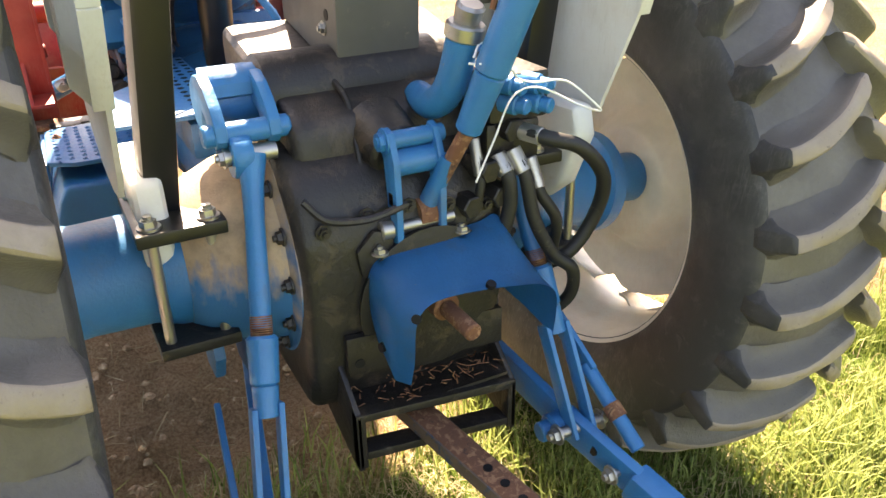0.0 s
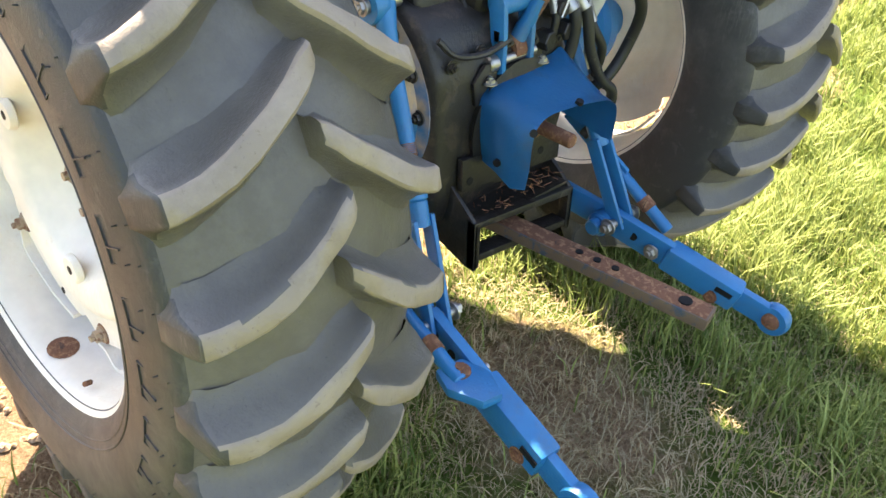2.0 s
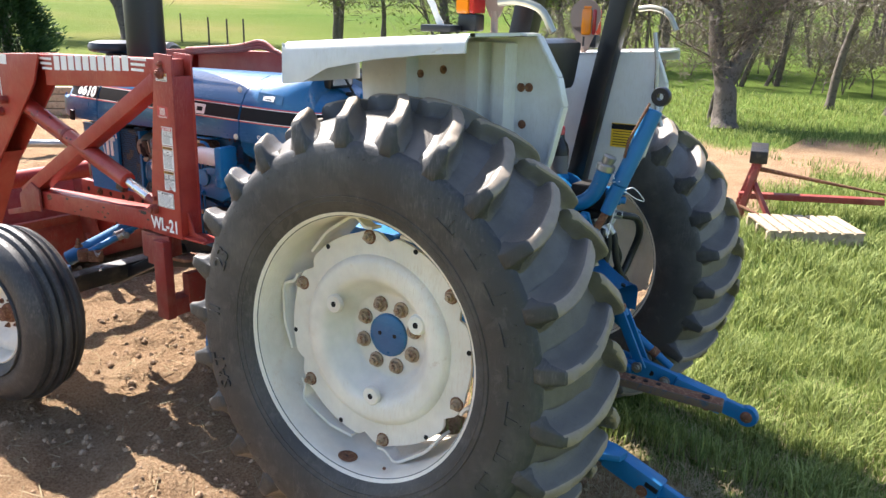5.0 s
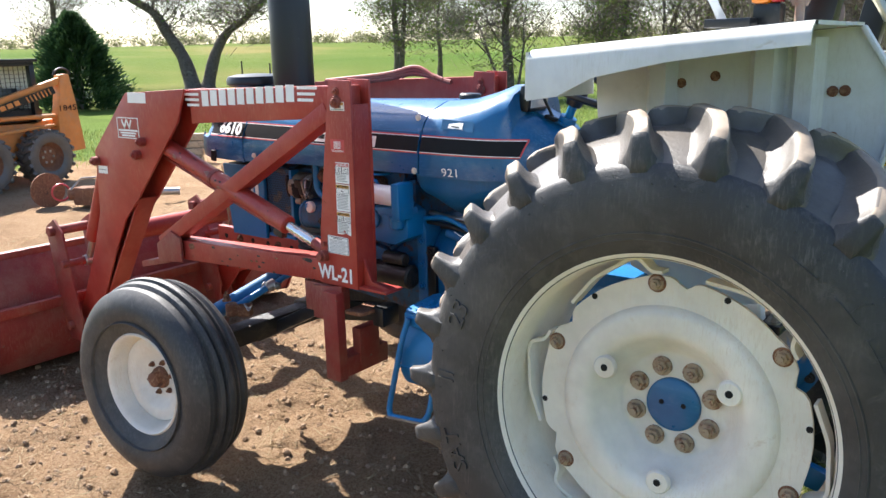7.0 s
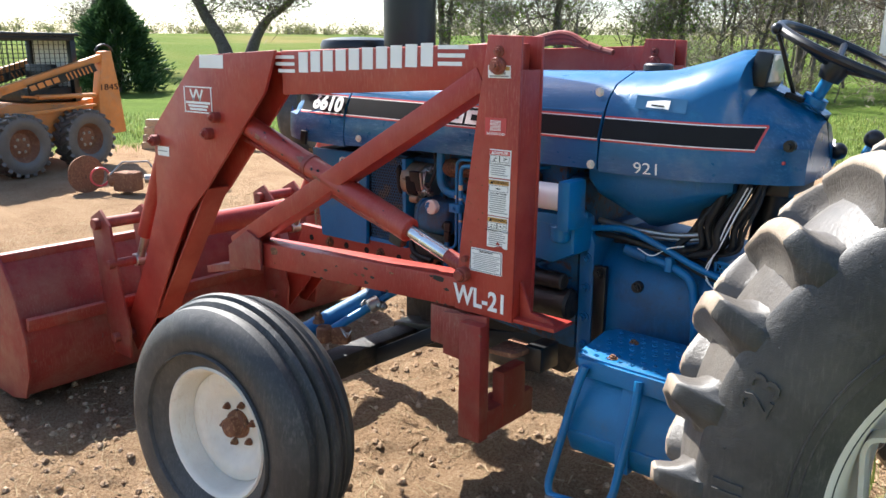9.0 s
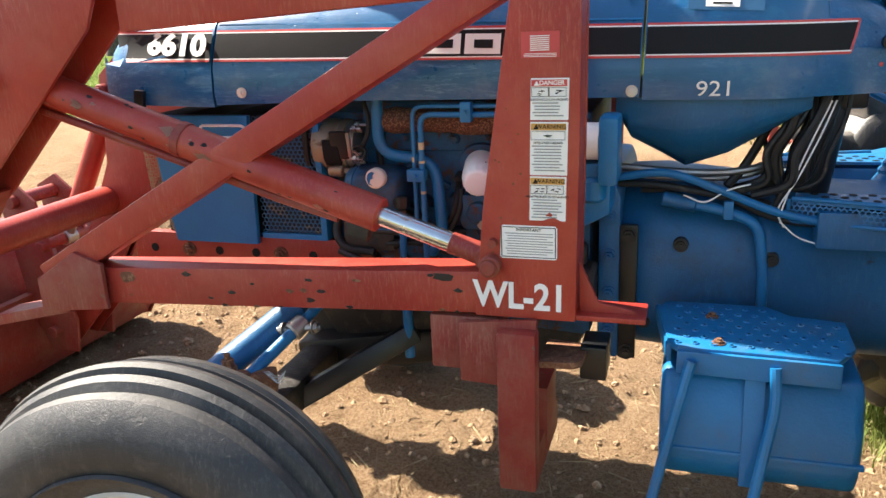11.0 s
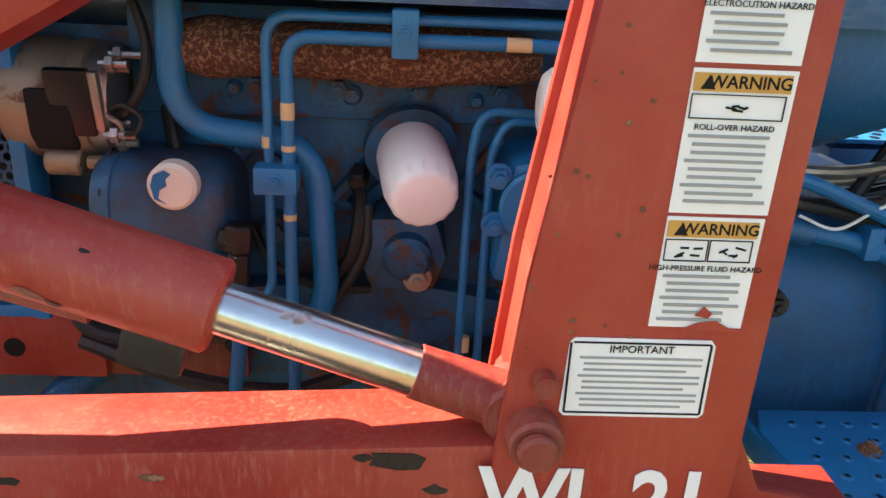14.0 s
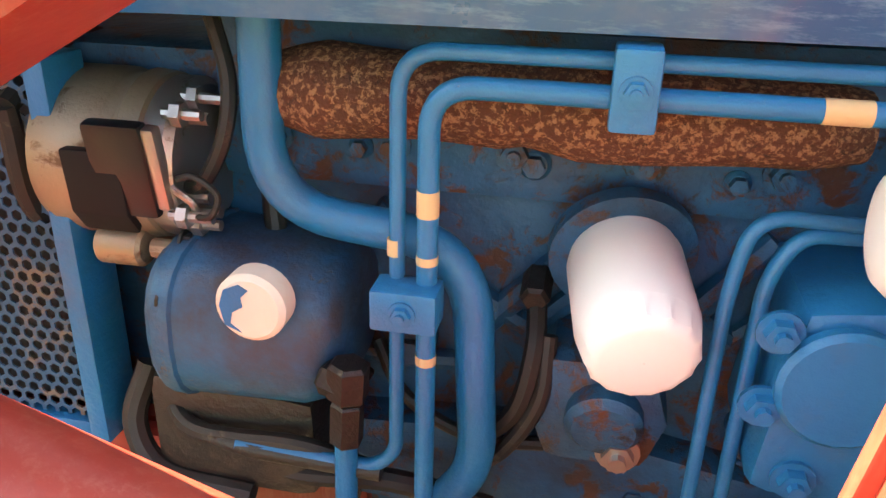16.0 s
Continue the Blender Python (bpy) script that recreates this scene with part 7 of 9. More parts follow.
tagged(part("side_screen", hex_sheet(B(), (-2.318, -0.352, 0.935), (1, 0, 0), (0, 0, 1), 14, 29, 0.0130), M_SCREEN, tractor, "punched blue radiator screen"), kind="stuff")
part("screen_frame", join(box(B(), (-2.128, -0.345, 1.09), (0.018, 0.05, 0.34), None, 0.003), box(B(), (-2.225, -0.35, 0.925), (0.20, 0.02, 0.016), None, 0.003)), M_BLUE_OLD, tractor)
# added dark sheet: stands in for the shade seen through the screen's holes
part("screen_backing", box(B(), (-2.23, -0.32, 1.09), (0.19, 0.006, 0.33)), M_CORE_SHADE, tractor)
tagged(part("front_grille", hex_sheet(B(), (-2.675, -0.34, 0.93), (1, 0, 0), (-0.07, 0, 1), 9, 36, 0.0105, 0.007), M_ALU, tractor, "dusty tan corrugated grille"), kind="stuff")
part("grille_core", box(B(), (-2.60, -0.10, 1.08), (0.10, 0.46, 0.36), None, 0.004), M_CORE_SHADE, tractor)
part("hood_latch", box(B(), (-2.60, -0.392, 1.275), (0.030, 0.014, 0.055), Matrix.Rotation(0.1, 3, "Y"), 0.004), M_BLACK, hood_nose)
part("radiator", box(B(), (-2.42, -0.10, 1.06), (0.10, 0.46, 0.38), None, 0.004), M_CORE_SHADE, tractor)
# frame rail bolted beside the engine, red, with holes
fr = part("side_rail", box(B(), (-2.42, -0.335, 0.872), (0.70, 0.022, 0.09), None, 0.004), M_RED, loader, "red mounting rail with bolt holes")
for x, kind in ((-2.58, 1), (-2.48, 0), (-2.36, 0), (-2.28, 1), (-2.18, 0), (-2.70, 0)):
    if kind:
        part("rail_bolt", hexbolt(B(), (x, -0.346, 0.868), (0, -1, 0), 0.016, 0.014), M_RUST, fr)
    else:
        part("rail_hole", rod(B(), (x, -0.3472, 0.868), (x, -0.345, 0.868), 0.013, seg=14), M_INK, fr)

# ---- driveline dressing ----
part("bell_flange", prism(B(), [(-1.40, 0.62), (-1.345, 0.62), (-1.345, 1.05), (-1.36, 1.09), (-1.40, 1.09)], -0.31, 0.24, "y", 0.012, 2), M_BLUE_CAST, tractor)
for z in (0.70, 0.80, 0.90, 1.0):
    part("flange_bolt", hexbolt(B(), (-1.372, -0.31, z), (0, -1, 0), 0.014, 0.016), M_BLUE_CAST, tractor)
part("clamp_bar", box(B(), (-1.325, -0.295, 0.80), (0.045, 0.02, 0.36), None, 0.005), M_BLACK, tractor)
for z in (0.64, 0.955):
    part("bar_bolt", hexbolt(B(), (-1.325, -0.305, z), (0, -1, 0), 0.016, 0.014), M_GREASE, tractor)
part("housing_pipe", tube(B(), bend_line([(-1.24, -0.285, 1.045), (-1.10, -0.285, 1.02), (-1.025, -0.285, 0.99), (-1.005, -0.285, 0.86), (-1.005, -0.28, 0.70)], 0.05, 7), 0.013, 12), M_BLUE_OLD, tractor, "blue pipe along the housing")
part("pipe_sleeve", rod(B(), (-1.25, -0.285, 1.047), (-1.17, -0.285, 1.032), 0.018, seg=14, bevel=0.003), M_BLUE_CAST, tractor)
part("pipe_strap", box(B(), (-1.095, -0.290, 1.025), (0.022, 0.034, 0.045), None, 0.004), M_BLUE_OLD, tractor)
for pts, r, mat in (([(-1.36, -0.30, 1.10), (-1.24, -0.31, 1.115), (-1.12, -0.30, 1.075), (-0.98, -0.29, 1.02), (-0.80, -0.29, 0.985)], 0.010, M_BLUE_OLD),
                    ([(-1.36, -0.28, 1.08), (-1.25, -0.29, 1.08), (-1.10, -0.28, 1.05), (-0.98, -0.27, 1.0), (-0.85, -0.27, 0.99)], 0.009, M_HOSE),
                    ([(-1.36, -0.26, 1.12), (-1.20, -0.27, 1.11), (-1.10, -0.24, 1.105), (-1.02, -0.22, 1.12), (-1.0, -0.21, 1.15)], 0.009, M_STEEL),
                    ([(-1.36, -0.24, 1.10), (-1.22, -0.25, 1.09), (-1.08, -0.22, 1.09), (-1.0, -0.20, 1.11)], 0.008, M_STEEL),
                    ([(-1.30, -0.26, 1.06), (-1.2, -0.28, 1.07), (-1.12, -0.27, 1.065), (-1.0, -0.24, 1.03)], 0.007, M_HOSE),
                    ([(-0.95, -0.26, 1.30), (-0.97, -0.27, 1.22), (-1.0, -0.26, 1.15), (-0.98, -0.25, 1.06), (-0.96, -0.25, 1.02)], 0.012, M_HOSE),
                    ([(-0.98, -0.22, 1.29), (-1.02, -0.22, 1.20), (-1.06, -0.22, 1.12), (-1.10, -0.24, 1.07)], 0.011, M_HOSE),
                    ([(-0.92, -0.24, 1.30), (-0.93, -0.26, 1.20), (-0.96, -0.27, 1.12), (-0.99, -0.27, 1.03)], 0.008, M_HOSE),
                    ([(-1.05, -0.20, 1.28), (-1.02, -0.21, 1.18), (-1.0, -0.22, 1.10)], 0.006, M_HOSE)):
    part("control_line", tube(B(), smooth_line(pts, 6), r, 10), mat, tractor)
for pts in ([(-0.88, -0.27, 1.28), (-0.91, -0.29, 1.20), (-0.95, -0.29, 1.10), (-0.985, -0.29, 1.03), (-0.97, -0.29, 0.985)], [(-0.89, -0.275, 1.28), (-0.93, -0.29, 1.18), (-0.96, -0.29, 1.09), (-0.98, -0.295, 1.02)], [(-1.20, -0.30, 1.06), (-1.15, -0.305, 1.045), (-1.10, -0.305, 1.075), (-1.05, -0.30, 1.09)], [(-0.98, -0.295, 1.0), (-0.93, -0.295, 0.96), (-0.85, -0.295, 0.945), (-0.75, -0.29, 0.945)]):
    part("loose_wire", tube(B(), smooth_line(pts, 6), 0.0022, 6), M_DECAL, tractor, "thin white wire")
part("dash_support", join(rod(B(), (-0.90, -0.09, 1.00), (-0.86, -0.09, 1.36), 0.045, 0.055, 20, 0.006), box(B(), (-0.87, -0.08, 1.275), (0.14, 0.24, 0.05), None, 0.012)), M_BLACK, tractor)
rw = random.Random(21)
for k in range(11):
    x0, y0 = -0.98 + 0.011 * k + rw.uniform(-0.01, 0.01), -0.24 + rw.uniform(-0.03, 0.06)
    sag = rw.uniform(-0.05, 0.03)
    pts = [(x0 + 0.03, y0, 1.31), (x0 + 0.02 + sag * 0.6, y0 - 0.01, 1.24), (x0 - 0.01 + sag, y0 - 0.02, 1.16), (x0 - 0.03 + sag * 0.5, y0 - 0.02, 1.09), (x0 - 0.10 - 0.02 * (k % 4), y0, 1.055)]
    part("control_line", tube(B(), smooth_line(pts, 6), rw.choice((0.005, 0.007, 0.009, 0.011)), 8), M_HOSE if k % 3 else M_BLACK, tractor)
# steering gear by the front axle
part("steering_cylinder", rod(rod(B(), (-2.41, -0.68, 0.575), (-2.20, -0.42, 0.745), 0.040, seg=28, bevel=0.006), (-2.20, -0.42, 0.745), (-2.10, -0.30, 0.82), 0.022, seg=16), M_BLUE_CAST, tractor, "dark blue steering cylinder")
tr = part("tie_rod", rod(rod(B(), (-2.235, -0.66, 0.64), (-2.16, -0.50, 0.722), 0.0165, seg=16), (-2.16, -0.50, 0.722), (-2.12, -0.36, 0.775), 0.0135, seg=14), M_BLUE_OLD, tractor, "blue and steel tie rod")
part("tie_rod_clamp", join(rod(B(), (-2.172, -0.525, 0.710), (-2.152, -0.485, 0.730), 0.027, seg=12, bevel=0.004), rod(B(), (-2.205, -0.51, 0.712), (-2.115, -0.505, 0.724), 0.0095, seg=8), hexbolt(B(), (-2.118, -0.505, 0.723), (1, 0, 0.1), 0.014, 0.016), hexbolt(B(), (-2.20, -0.51, 0.713), (-1, 0, -0.1), 0.014, 0.014)), M_STEEL, tr)
part("tie_rod_end", join(rod(B(), (-2.245, -0.68, 0.60), (-2.245, -0.68, 0.66), 0.030, seg=16, bevel=0.006), hexbolt(B(), (-2.265, -0.69, 0.672), (0, 0, 1), 0.016, 0.03), box(B(), (-2.20, -0.64, 0.625), (0.07, 0.05, 0.06), Matrix.Rotation(0.5, 3, "Z"), 0.012)), M_RUST, tr, "rusty joint with castle nut")
for k in range(5):
    part("cotter_wire", tube(B(), smooth_line([(-2.19, -0.65, 0.655), (-2.165 + 0.006 * k, -0.665, 0.665 - 0.007 * k), (-2.15 + 0.005 * k, -0.65, 0.640 + 0.006 * k)], 5), 0.0016, 5), M_STEEL, tr)
part("spindle", join(rod(B(), (-2.235, -0.80, 0.36), (-2.235, -0.80, 0.60), 0.035, seg=20), rod(B(), (-2.235, -0.82, 0.44), (-2.235, -0.99, 0.44), 0.03, seg=20)), M_BLUE_CAST, tractor)
part("drag_beam", join(beam(B(), (-2.30, -0.50, 0.43), (-1.90, -0.31, 0.65), 0.05, 0.06, (0, 1, 0), 0.008), beam(B(), (-2.32, -0.10, 0.50), (-1.60, -0.05, 0.60), 0.30, 0.10, (0, 1, 0), 0.015)), M_BLACK, tractor)
part("suction_pipe", rod(B(), (-1.915, -0.33, 0.58), (-1.915, -0.33, 0.80), 0.014, seg=14), M_BLUE_OLD, tractor)

# ---- decals and lettering ----
def plate(x0, z0, x1, z1, y, mat, parent, name="decal", label="", skew=0.0, lift=0.0012):
    """A thin printed sheet on a face that looks towards -y."""
    bm = prism(B(), [(x0, z0), (x1, z0), (x1 + skew, z1), (x0 + skew, z1)], y - lift, y, "y")
    return part(name, bm, mat, parent, label)


uprights = [o for o in loader.children if o.name.startswith("upright")]
up = uprights[0]
FACE = -0.6745
M_SIGNRED = material("danger_red", (0.60, 0.07, 0.06), 0.45, bump=0.0)
M_SIGNORANGE = material("warning_orange", (0.62, 0.32, 0.07), 0.45, bump=0.0)
M_GREYINK = material("faded_print", (0.32, 0.32, 0.31), 0.5, bump=0.0)


def hazard(x0, x1, z0, z1, word, band, lines, boxes):
    """A safety decal: coloured head with its word, pictogram fields and lines of small print."""
    d = plate(x0, z0, x1, z1, FACE, M_DECAL, up, "safety_decal", "weathered white safety decal", 0.002)
    w, h = x1 - x0, z1 - z0
    y = FACE - 0.0013
    plate(x0 + 0.003, z1 - 0.016, x1 - 0.002, z1 - 0.003, y, band, d, "head_band")
    lettering(word, 0.0125, facing_left((x0 + x1) / 2 + 0.006, y - 0.0012, z1 - 0.0095), 0.0004, "head_word", M_DECAL if word == "DANGER" else M_INK, d, xscale=1.0, bold=0.0002)
    part("triangle", prism(B(), [(x0 + 0.008, z1 - 0.0145), (x0 + 0.019, z1 - 0.0145), (x0 + 0.0135, z1 - 0.005)], y - 0.0018, y - 0.0012), M_DECAL if word == "DANGER" else M_INK, d)
    zb = z1 - 0.018
    for k in range(boxes):
        bx0 = x0 + 0.003 + k * (w - 0.006) / boxes
        bx1 = bx0 + (w - 0.006) / boxes - 0.001
        for a, b, c, e in ((bx0, zb - 0.018, bx1, zb - 0.0172), (bx0, zb - 0.0006, bx1, zb), (bx0, zb - 0.018, bx0 + 0.0006, zb), (bx1 - 0.0006, zb - 0.018, bx1, zb)):
            plate(a, b, c, e, y, M_INK, d, "field_line")
        cx = (bx0 + bx1) / 2
        r = random.Random(int(1000 * (cx + z0)))
        for _ in range(5):
            px0 = cx + r.uniform(-0.010, 0.006)
            pz0 = zb - r.uniform(0.005, 0.015)
            part("pictogram_mark", beam(B(), (px0, y - 0.0008, pz0), (px0 + r.uniform(0.003, 0.009), y - 0.0008, pz0 + r.uniform(-0.003, 0.004)), 0.0006, 0.0016, (0, 1, 0), 0), M_INK, d)
    if lines:
        top = zb - 0.022
        lettering(lines, 0.0062, facing_left((x0 + x1) / 2, y - 0.0008, top - 0.002), 0.0003, "hazard_name", M_INK, d)
        r = random.Random(len(lines))
        n = int((top - 0.008 - z0) / 0.0062)
        for k in range(n):
            z = top - 0.0085 - 0.0062 * k
            if z < z0 + 0.003:
                break
            plate(x0 + 0.005 + 0.004 * (k % 3 > 0), z - 0.0012, x1 - 0.005 - r.uniform(0, 0.016), z + 0.0012, y, M_GREYINK, d, "print_line")
    return d


hazard(-1.497, -1.421, 1.295, 1.377, "DANGER", M_SIGNRED, "ELECTROCUTION HAZARD", 2)
hazard(-1.499, -1.423, 1.183, 1.291, "WARNING", M_SIGNORANGE, "ROLL-OVER HAZARD", 1)
d3 = hazard(-1.501, -1.426, 1.087, 1.180, "WARNING", M_SIGNORANGE, "HIGH-PRESSURE FLUID HAZARD", 2)
part("torn_corner", prism(B(), [(-1.475, 1.086), (-1.462, 1.092), (-1.448, 1.094), (-1.437, 1.088), (-1.425, 1.086), (-1.424, 1.0845)], FACE - 0.0032, FACE - 0.0024), M_RED, d3)
part("torn_patch", prism(B(), [(-1.466, 1.098), (-1.459, 1.106), (-1.452, 1.100), (-1.455, 1.096)], FACE - 0.0032, FACE - 0.0024), M_RED, d3)
imp = part("notice_decal", prism(B(), [(-1.565, 1.006), (-1.561, 1.002), (-1.447, 1.002), (-1.443, 1.006), (-1.443, 1.070), (-1.447, 1.075), (-1.558, 1.075), (-1.562, 1.071)], FACE - 0.0012, FACE), M_DECAL, up, "white notice decal with a black border")
for a, b, c, e in ((-1.561, 1.005, -1.447, 1.0065), (-1.559, 1.0705, -1.447, 1.072), (-1.562, 1.006, -1.5602, 1.071), (-1.4475, 1.006, -1.4458, 1.071)):
    plate(a, b, c, e, FACE - 0.0013, M_INK, imp, "border_line", lift=0.0008)
lettering("IMPORTANT", 0.0095, facing_left(-1.503, FACE - 0.0019, 1.0655), 0.0003, "head_word", M_INK, imp)
for k in range(9):
    plate(-1.553 + 0.004 * (k % 3 > 0), 1.0565 - 0.0056 * k, -1.452 - 0.012 * (k % 3 == 2), 1.0585 - 0.0056 * k, FACE - 0.0013, M_GREYINK, imp, "print_line", lift=0.0006)
tab = plate(-1.514, 1.416, -1.438, 1.466, FACE, M_PINSTRIPE, up, "table_decal", "red decal with a pale number table")
for k in range(8):
    plate(-1.496, 1.4565 - 0.0038 * k, -1.458, 1.4582 - 0.0038 * k, FACE - 0.0013, M_DECAL, tab, "print_line", lift=0.0006)
for k in range(3):
    plate(-1.508, 1.4235 - 0.0028 * k, -1.444, 1.4245 - 0.0028 * k, FACE - 0.0013, M_DECAL, tab, "print_line", lift=0.0006)
sm = plate(-1.506, 1.577, -1.428, 1.611, FACE, M_DECAL, up, "small_decal", "small white caution decal", -0.001)
plate(-1.503, 1.598, -1.431, 1.609, FACE - 0.0013, M_SIGNORANGE, sm, "head_band", lift=0.0006)
plate(-1.500, 1.580, -1.434, 1.584, FACE - 0.0013, M_GREYINK, sm, "print_line", lift=0.0006)
plate(-1.485, 1.587, -1.445, 1.594, FACE - 0.0013, M_GREYINK, sm, "print_line", lift=0.0006)
lettering("WL-21", 0.083, facing_left(-1.524, FACE - 0.001, 0.914, 0.5), 0.0006, "model_lettering", M_DECAL, up, xscale=0.86, label="white painted model lettering", bold=0.0022)
# scratches and chips bare of paint
r = random.Random(11)
for k in range(26):
    x, z = r.uniform(-1.60, -1.42), r.uniform(1.0, 1.33)
    if -1.51 < x and z > 1.07 and r.random() < 0.85:
        x = -1.585 + 0.06 * r.random()
    q = r.uniform(0.0008, 0.0024)
    ring = [(x + q * r.uniform(0.6, 1.5) * math.cos(j * 0.785), z + q * r.uniform(0.6, 1.3) * math.sin(j * 0.785)) for j in range(8)]
    part("paint_chip", prism(B(), ring, FACE - 0.0006, FACE), M_RUST, up)
# boom: maker's name and its stripes as plain white shapes
boom0 = [o for o in loader.children if o.name.startswith("boom")][0]
for k in range(10):
    x0 = -2.362 + 0.0645 * k
    zc = 1.607 + 0.030 * k / 9
    plate(x0, zc - 0.033, x0 + 0.049, zc + 0.036, -0.6555, M_DECAL, boom0, "name_block", "white block of the maker's name", 0.002)
for x0, x1, zc in ((-2.505, -2.385, 1.602), (-1.712, -1.595, 1.637)):
    for k in range(3):
        o = 0.014 * k if x0 < -2 else -0.012 * k
        plate(x0 + (o if x0 < -2 else 0), zc + 0.024 - 0.024 * k - 0.006, x1 + (0 if x0 < -2 else o), zc + 0.024 - 0.024 * k + 0.006, -0.6555, M_DECAL, boom0, "stripe", "white stripe")
knee0 = [o for o in boom0.children if o.name.startswith("knee_plate")][0]
KF = -0.6825
for a, b, c, e in ((-3.070, 1.402, -2.877, 1.407), (-3.055, 1.502, -2.867, 1.507), (-3.067, 1.402, -3.061, 1.505), (-2.877, 1.402, -2.871, 1.505)):
    plate(a, b, c, e, KF, M_DECAL, knee0, "logo_frame")
for k, (x, dx) in enumerate(((-3.020, 0.016), (-2.990, 0.016), (-2.975, 0.016), (-2.945, 0.016))):
    part("logo_stroke", beam(B(), (x, KF - 0.0006, 1.495), (x + (0.022 if k % 2 == 0 else 0.026) * (1 if k % 2 == 0 else 1), KF - 0.0006, 1.452 if k % 2 == 0 else 1.495) if k % 2 == 0 else (x + 0.0, KF - 0.0006, 1.495), 0.0012, 0.010, (0, 1, 0), 0) if k % 2 == 0 else beam(B(), (x - 0.012, KF - 0.0006, 1.452), (x + 0.012, KF - 0.0006, 1.495), 0.0012, 0.010, (0, 1, 0), 0), M_DECAL, knee0)
for k, (a, b) in enumerate(((-3.055, -2.885), (-3.040, -2.900), (-3.030, -2.910))):
    plate(a, 1.412 + 0.013 * (2 - k) - 0.0, b, 1.421 + 0.013 * (2 - k), KF, M_DECAL, knee0, "logo_line")
plate(-2.942, 1.580, -2.782, 1.631, KF, M_DECAL, knee0, "blank_decal", "blank white decal", 0.004)
sd = plate(-3.310, 1.203, -3.220, 1.244, KF, M_DECAL, knee0, "small_decal", "small white decal", 0.004)
plate(-3.300, 1.222, -3.230, 1.226, KF - 0.0013, M_GREYINK, sd, "print_line")

# hood stripe: black band between red and white lines, ending in a point
def hood_y(x, z):
    """Left face of the hood at a height."""
    w = float(np.interp(x, [-2.735, -2.66, -2.385, -2.0, -1.318, -1.18, -1.06, -0.99, -0.95, -0.80], [0.225, 0.272, 0.284, 0.286, 0.288, 0.285, 0.275, 0.26, 0.245, 0.185]))
    zb = float(np.interp(x, [-2.735, -2.66, -2.385, -2.0, -1.318, -0.8], [1.285, 1.26, 1.266, 1.284, 1.304, 1.31]))
    zt = float(np.interp(x, [-2.735, -2.66, -2.385, -2.0, -1.318, -1.18, -1.06, -0.99, -0.8], [1.43, 1.495, 1.535, 1.56, 1.588, 1.60, 1.635, 1.664, 1.52]))
    y = float(np.interp(z, [zb, zb + 0.03, zb + 0.10, zt - 0.115, zt - 0.075], [w, w + 0.006, w + 0.002, w - 0.020, w - 0.040]))
    return HY - y - 0.0025


def hood_strip(bm, pts_lo, pts_hi, off):
    """A film that follows the hood's side between two lines of (x, z)."""
    lo = [(x, hood_y(x, z) - off, z) for x, z in pts_lo]
    mid = [((a + c) / 2, hood_y((a + c) / 2, (b + d) / 2) - off, (b + d) / 2) for (a, b), (c, d) in zip(pts_lo, pts_hi)]
    hi = [(x, hood_y(x, z) - off, z) for x, z in pts_hi]
    loft(bm, [lo, mid, hi], closed=False)
    return bm


def stripe(x0, x1, za0, za1, zb0, zb1, mat, parent, name, label="", n=10, off=0.0015, tip=0.0):
    lo = [(x0 + (x1 - x0) * k / n, za0 + (za1 - za0) * k / n) for k in range(n + 1)]
    hi = [(x0 + (x1 + tip - x0) * k / n, zb0 + (zb1 - zb0) * k / n) for k in range(n + 1)]
    return part(name, hood_strip(B(), lo, hi, off), mat, parent, label)


for x0, x1, parent, tip in ((-2.70, -2.388, hood_nose, 0.0), (-2.376, -1.321, hood_mid, 0.0), (-1.309, -0.885, hood_tank, 0.018)):
    za = lambda x: 1.379 + (x + 2.7) * 0.014
    zh = lambda x: 1.440 + (x + 2.7) * 0.012
    stripe(x0, x1, za(x0), za(x1), zh(x0), zh(x1), M_INK, parent, "hood_stripe", "black hood stripe", tip=tip)
    for base, o0, o1, m in ((za, -0.008, -0.003, M_PINSTRIPE), (za, -0.003, 0.0, M_DECAL), (zh, 0.0, 0.003, M_DECAL), (zh, 0.003, 0.008, M_PINSTRIPE)):
        stripe(x0, x1 + (tip * (base is zh)) + 0.004 * (tip > 0), base(x0) + o0, base(x1) + o0, base(x0) + o1, base(x1) + o1, m, parent, "pinstripe", off=0.0018)
    if tip:
        part("pinstripe", hood_strip(B(), [(-0.885, za(-0.885) - 0.004), (-0.879, za(-0.885) - 0.004)], [(-0.867, zh(-0.885) + 0.004), (-0.861, zh(-0.885) + 0.004)], 0.002), M_PINSTRIPE, parent)
def lay_on_hood(ob, off):
    ys = [v.co.y for v in ob.data.vertices]
    mid = (min(ys) + max(ys)) / 2
    for v in ob.data.vertices:
        v.co.y = hood_y(v.co.x, v.co.z) - off + (v.co.y - mid)


zz = 1.414
number = lettering("6610", 0.072, facing_left(-2.492, hood_y(-2.39, zz - 0.035) - 0.003, zz, 0.4) @ Matrix.Rotation(radians(-2.5), 4, "Y"), 0.0007, "model_number", M_DECAL, hood_nose, xscale=1.30, label="white model number on the stripe", bold=0.0032)
lay_on_hood(number, 0.0060)
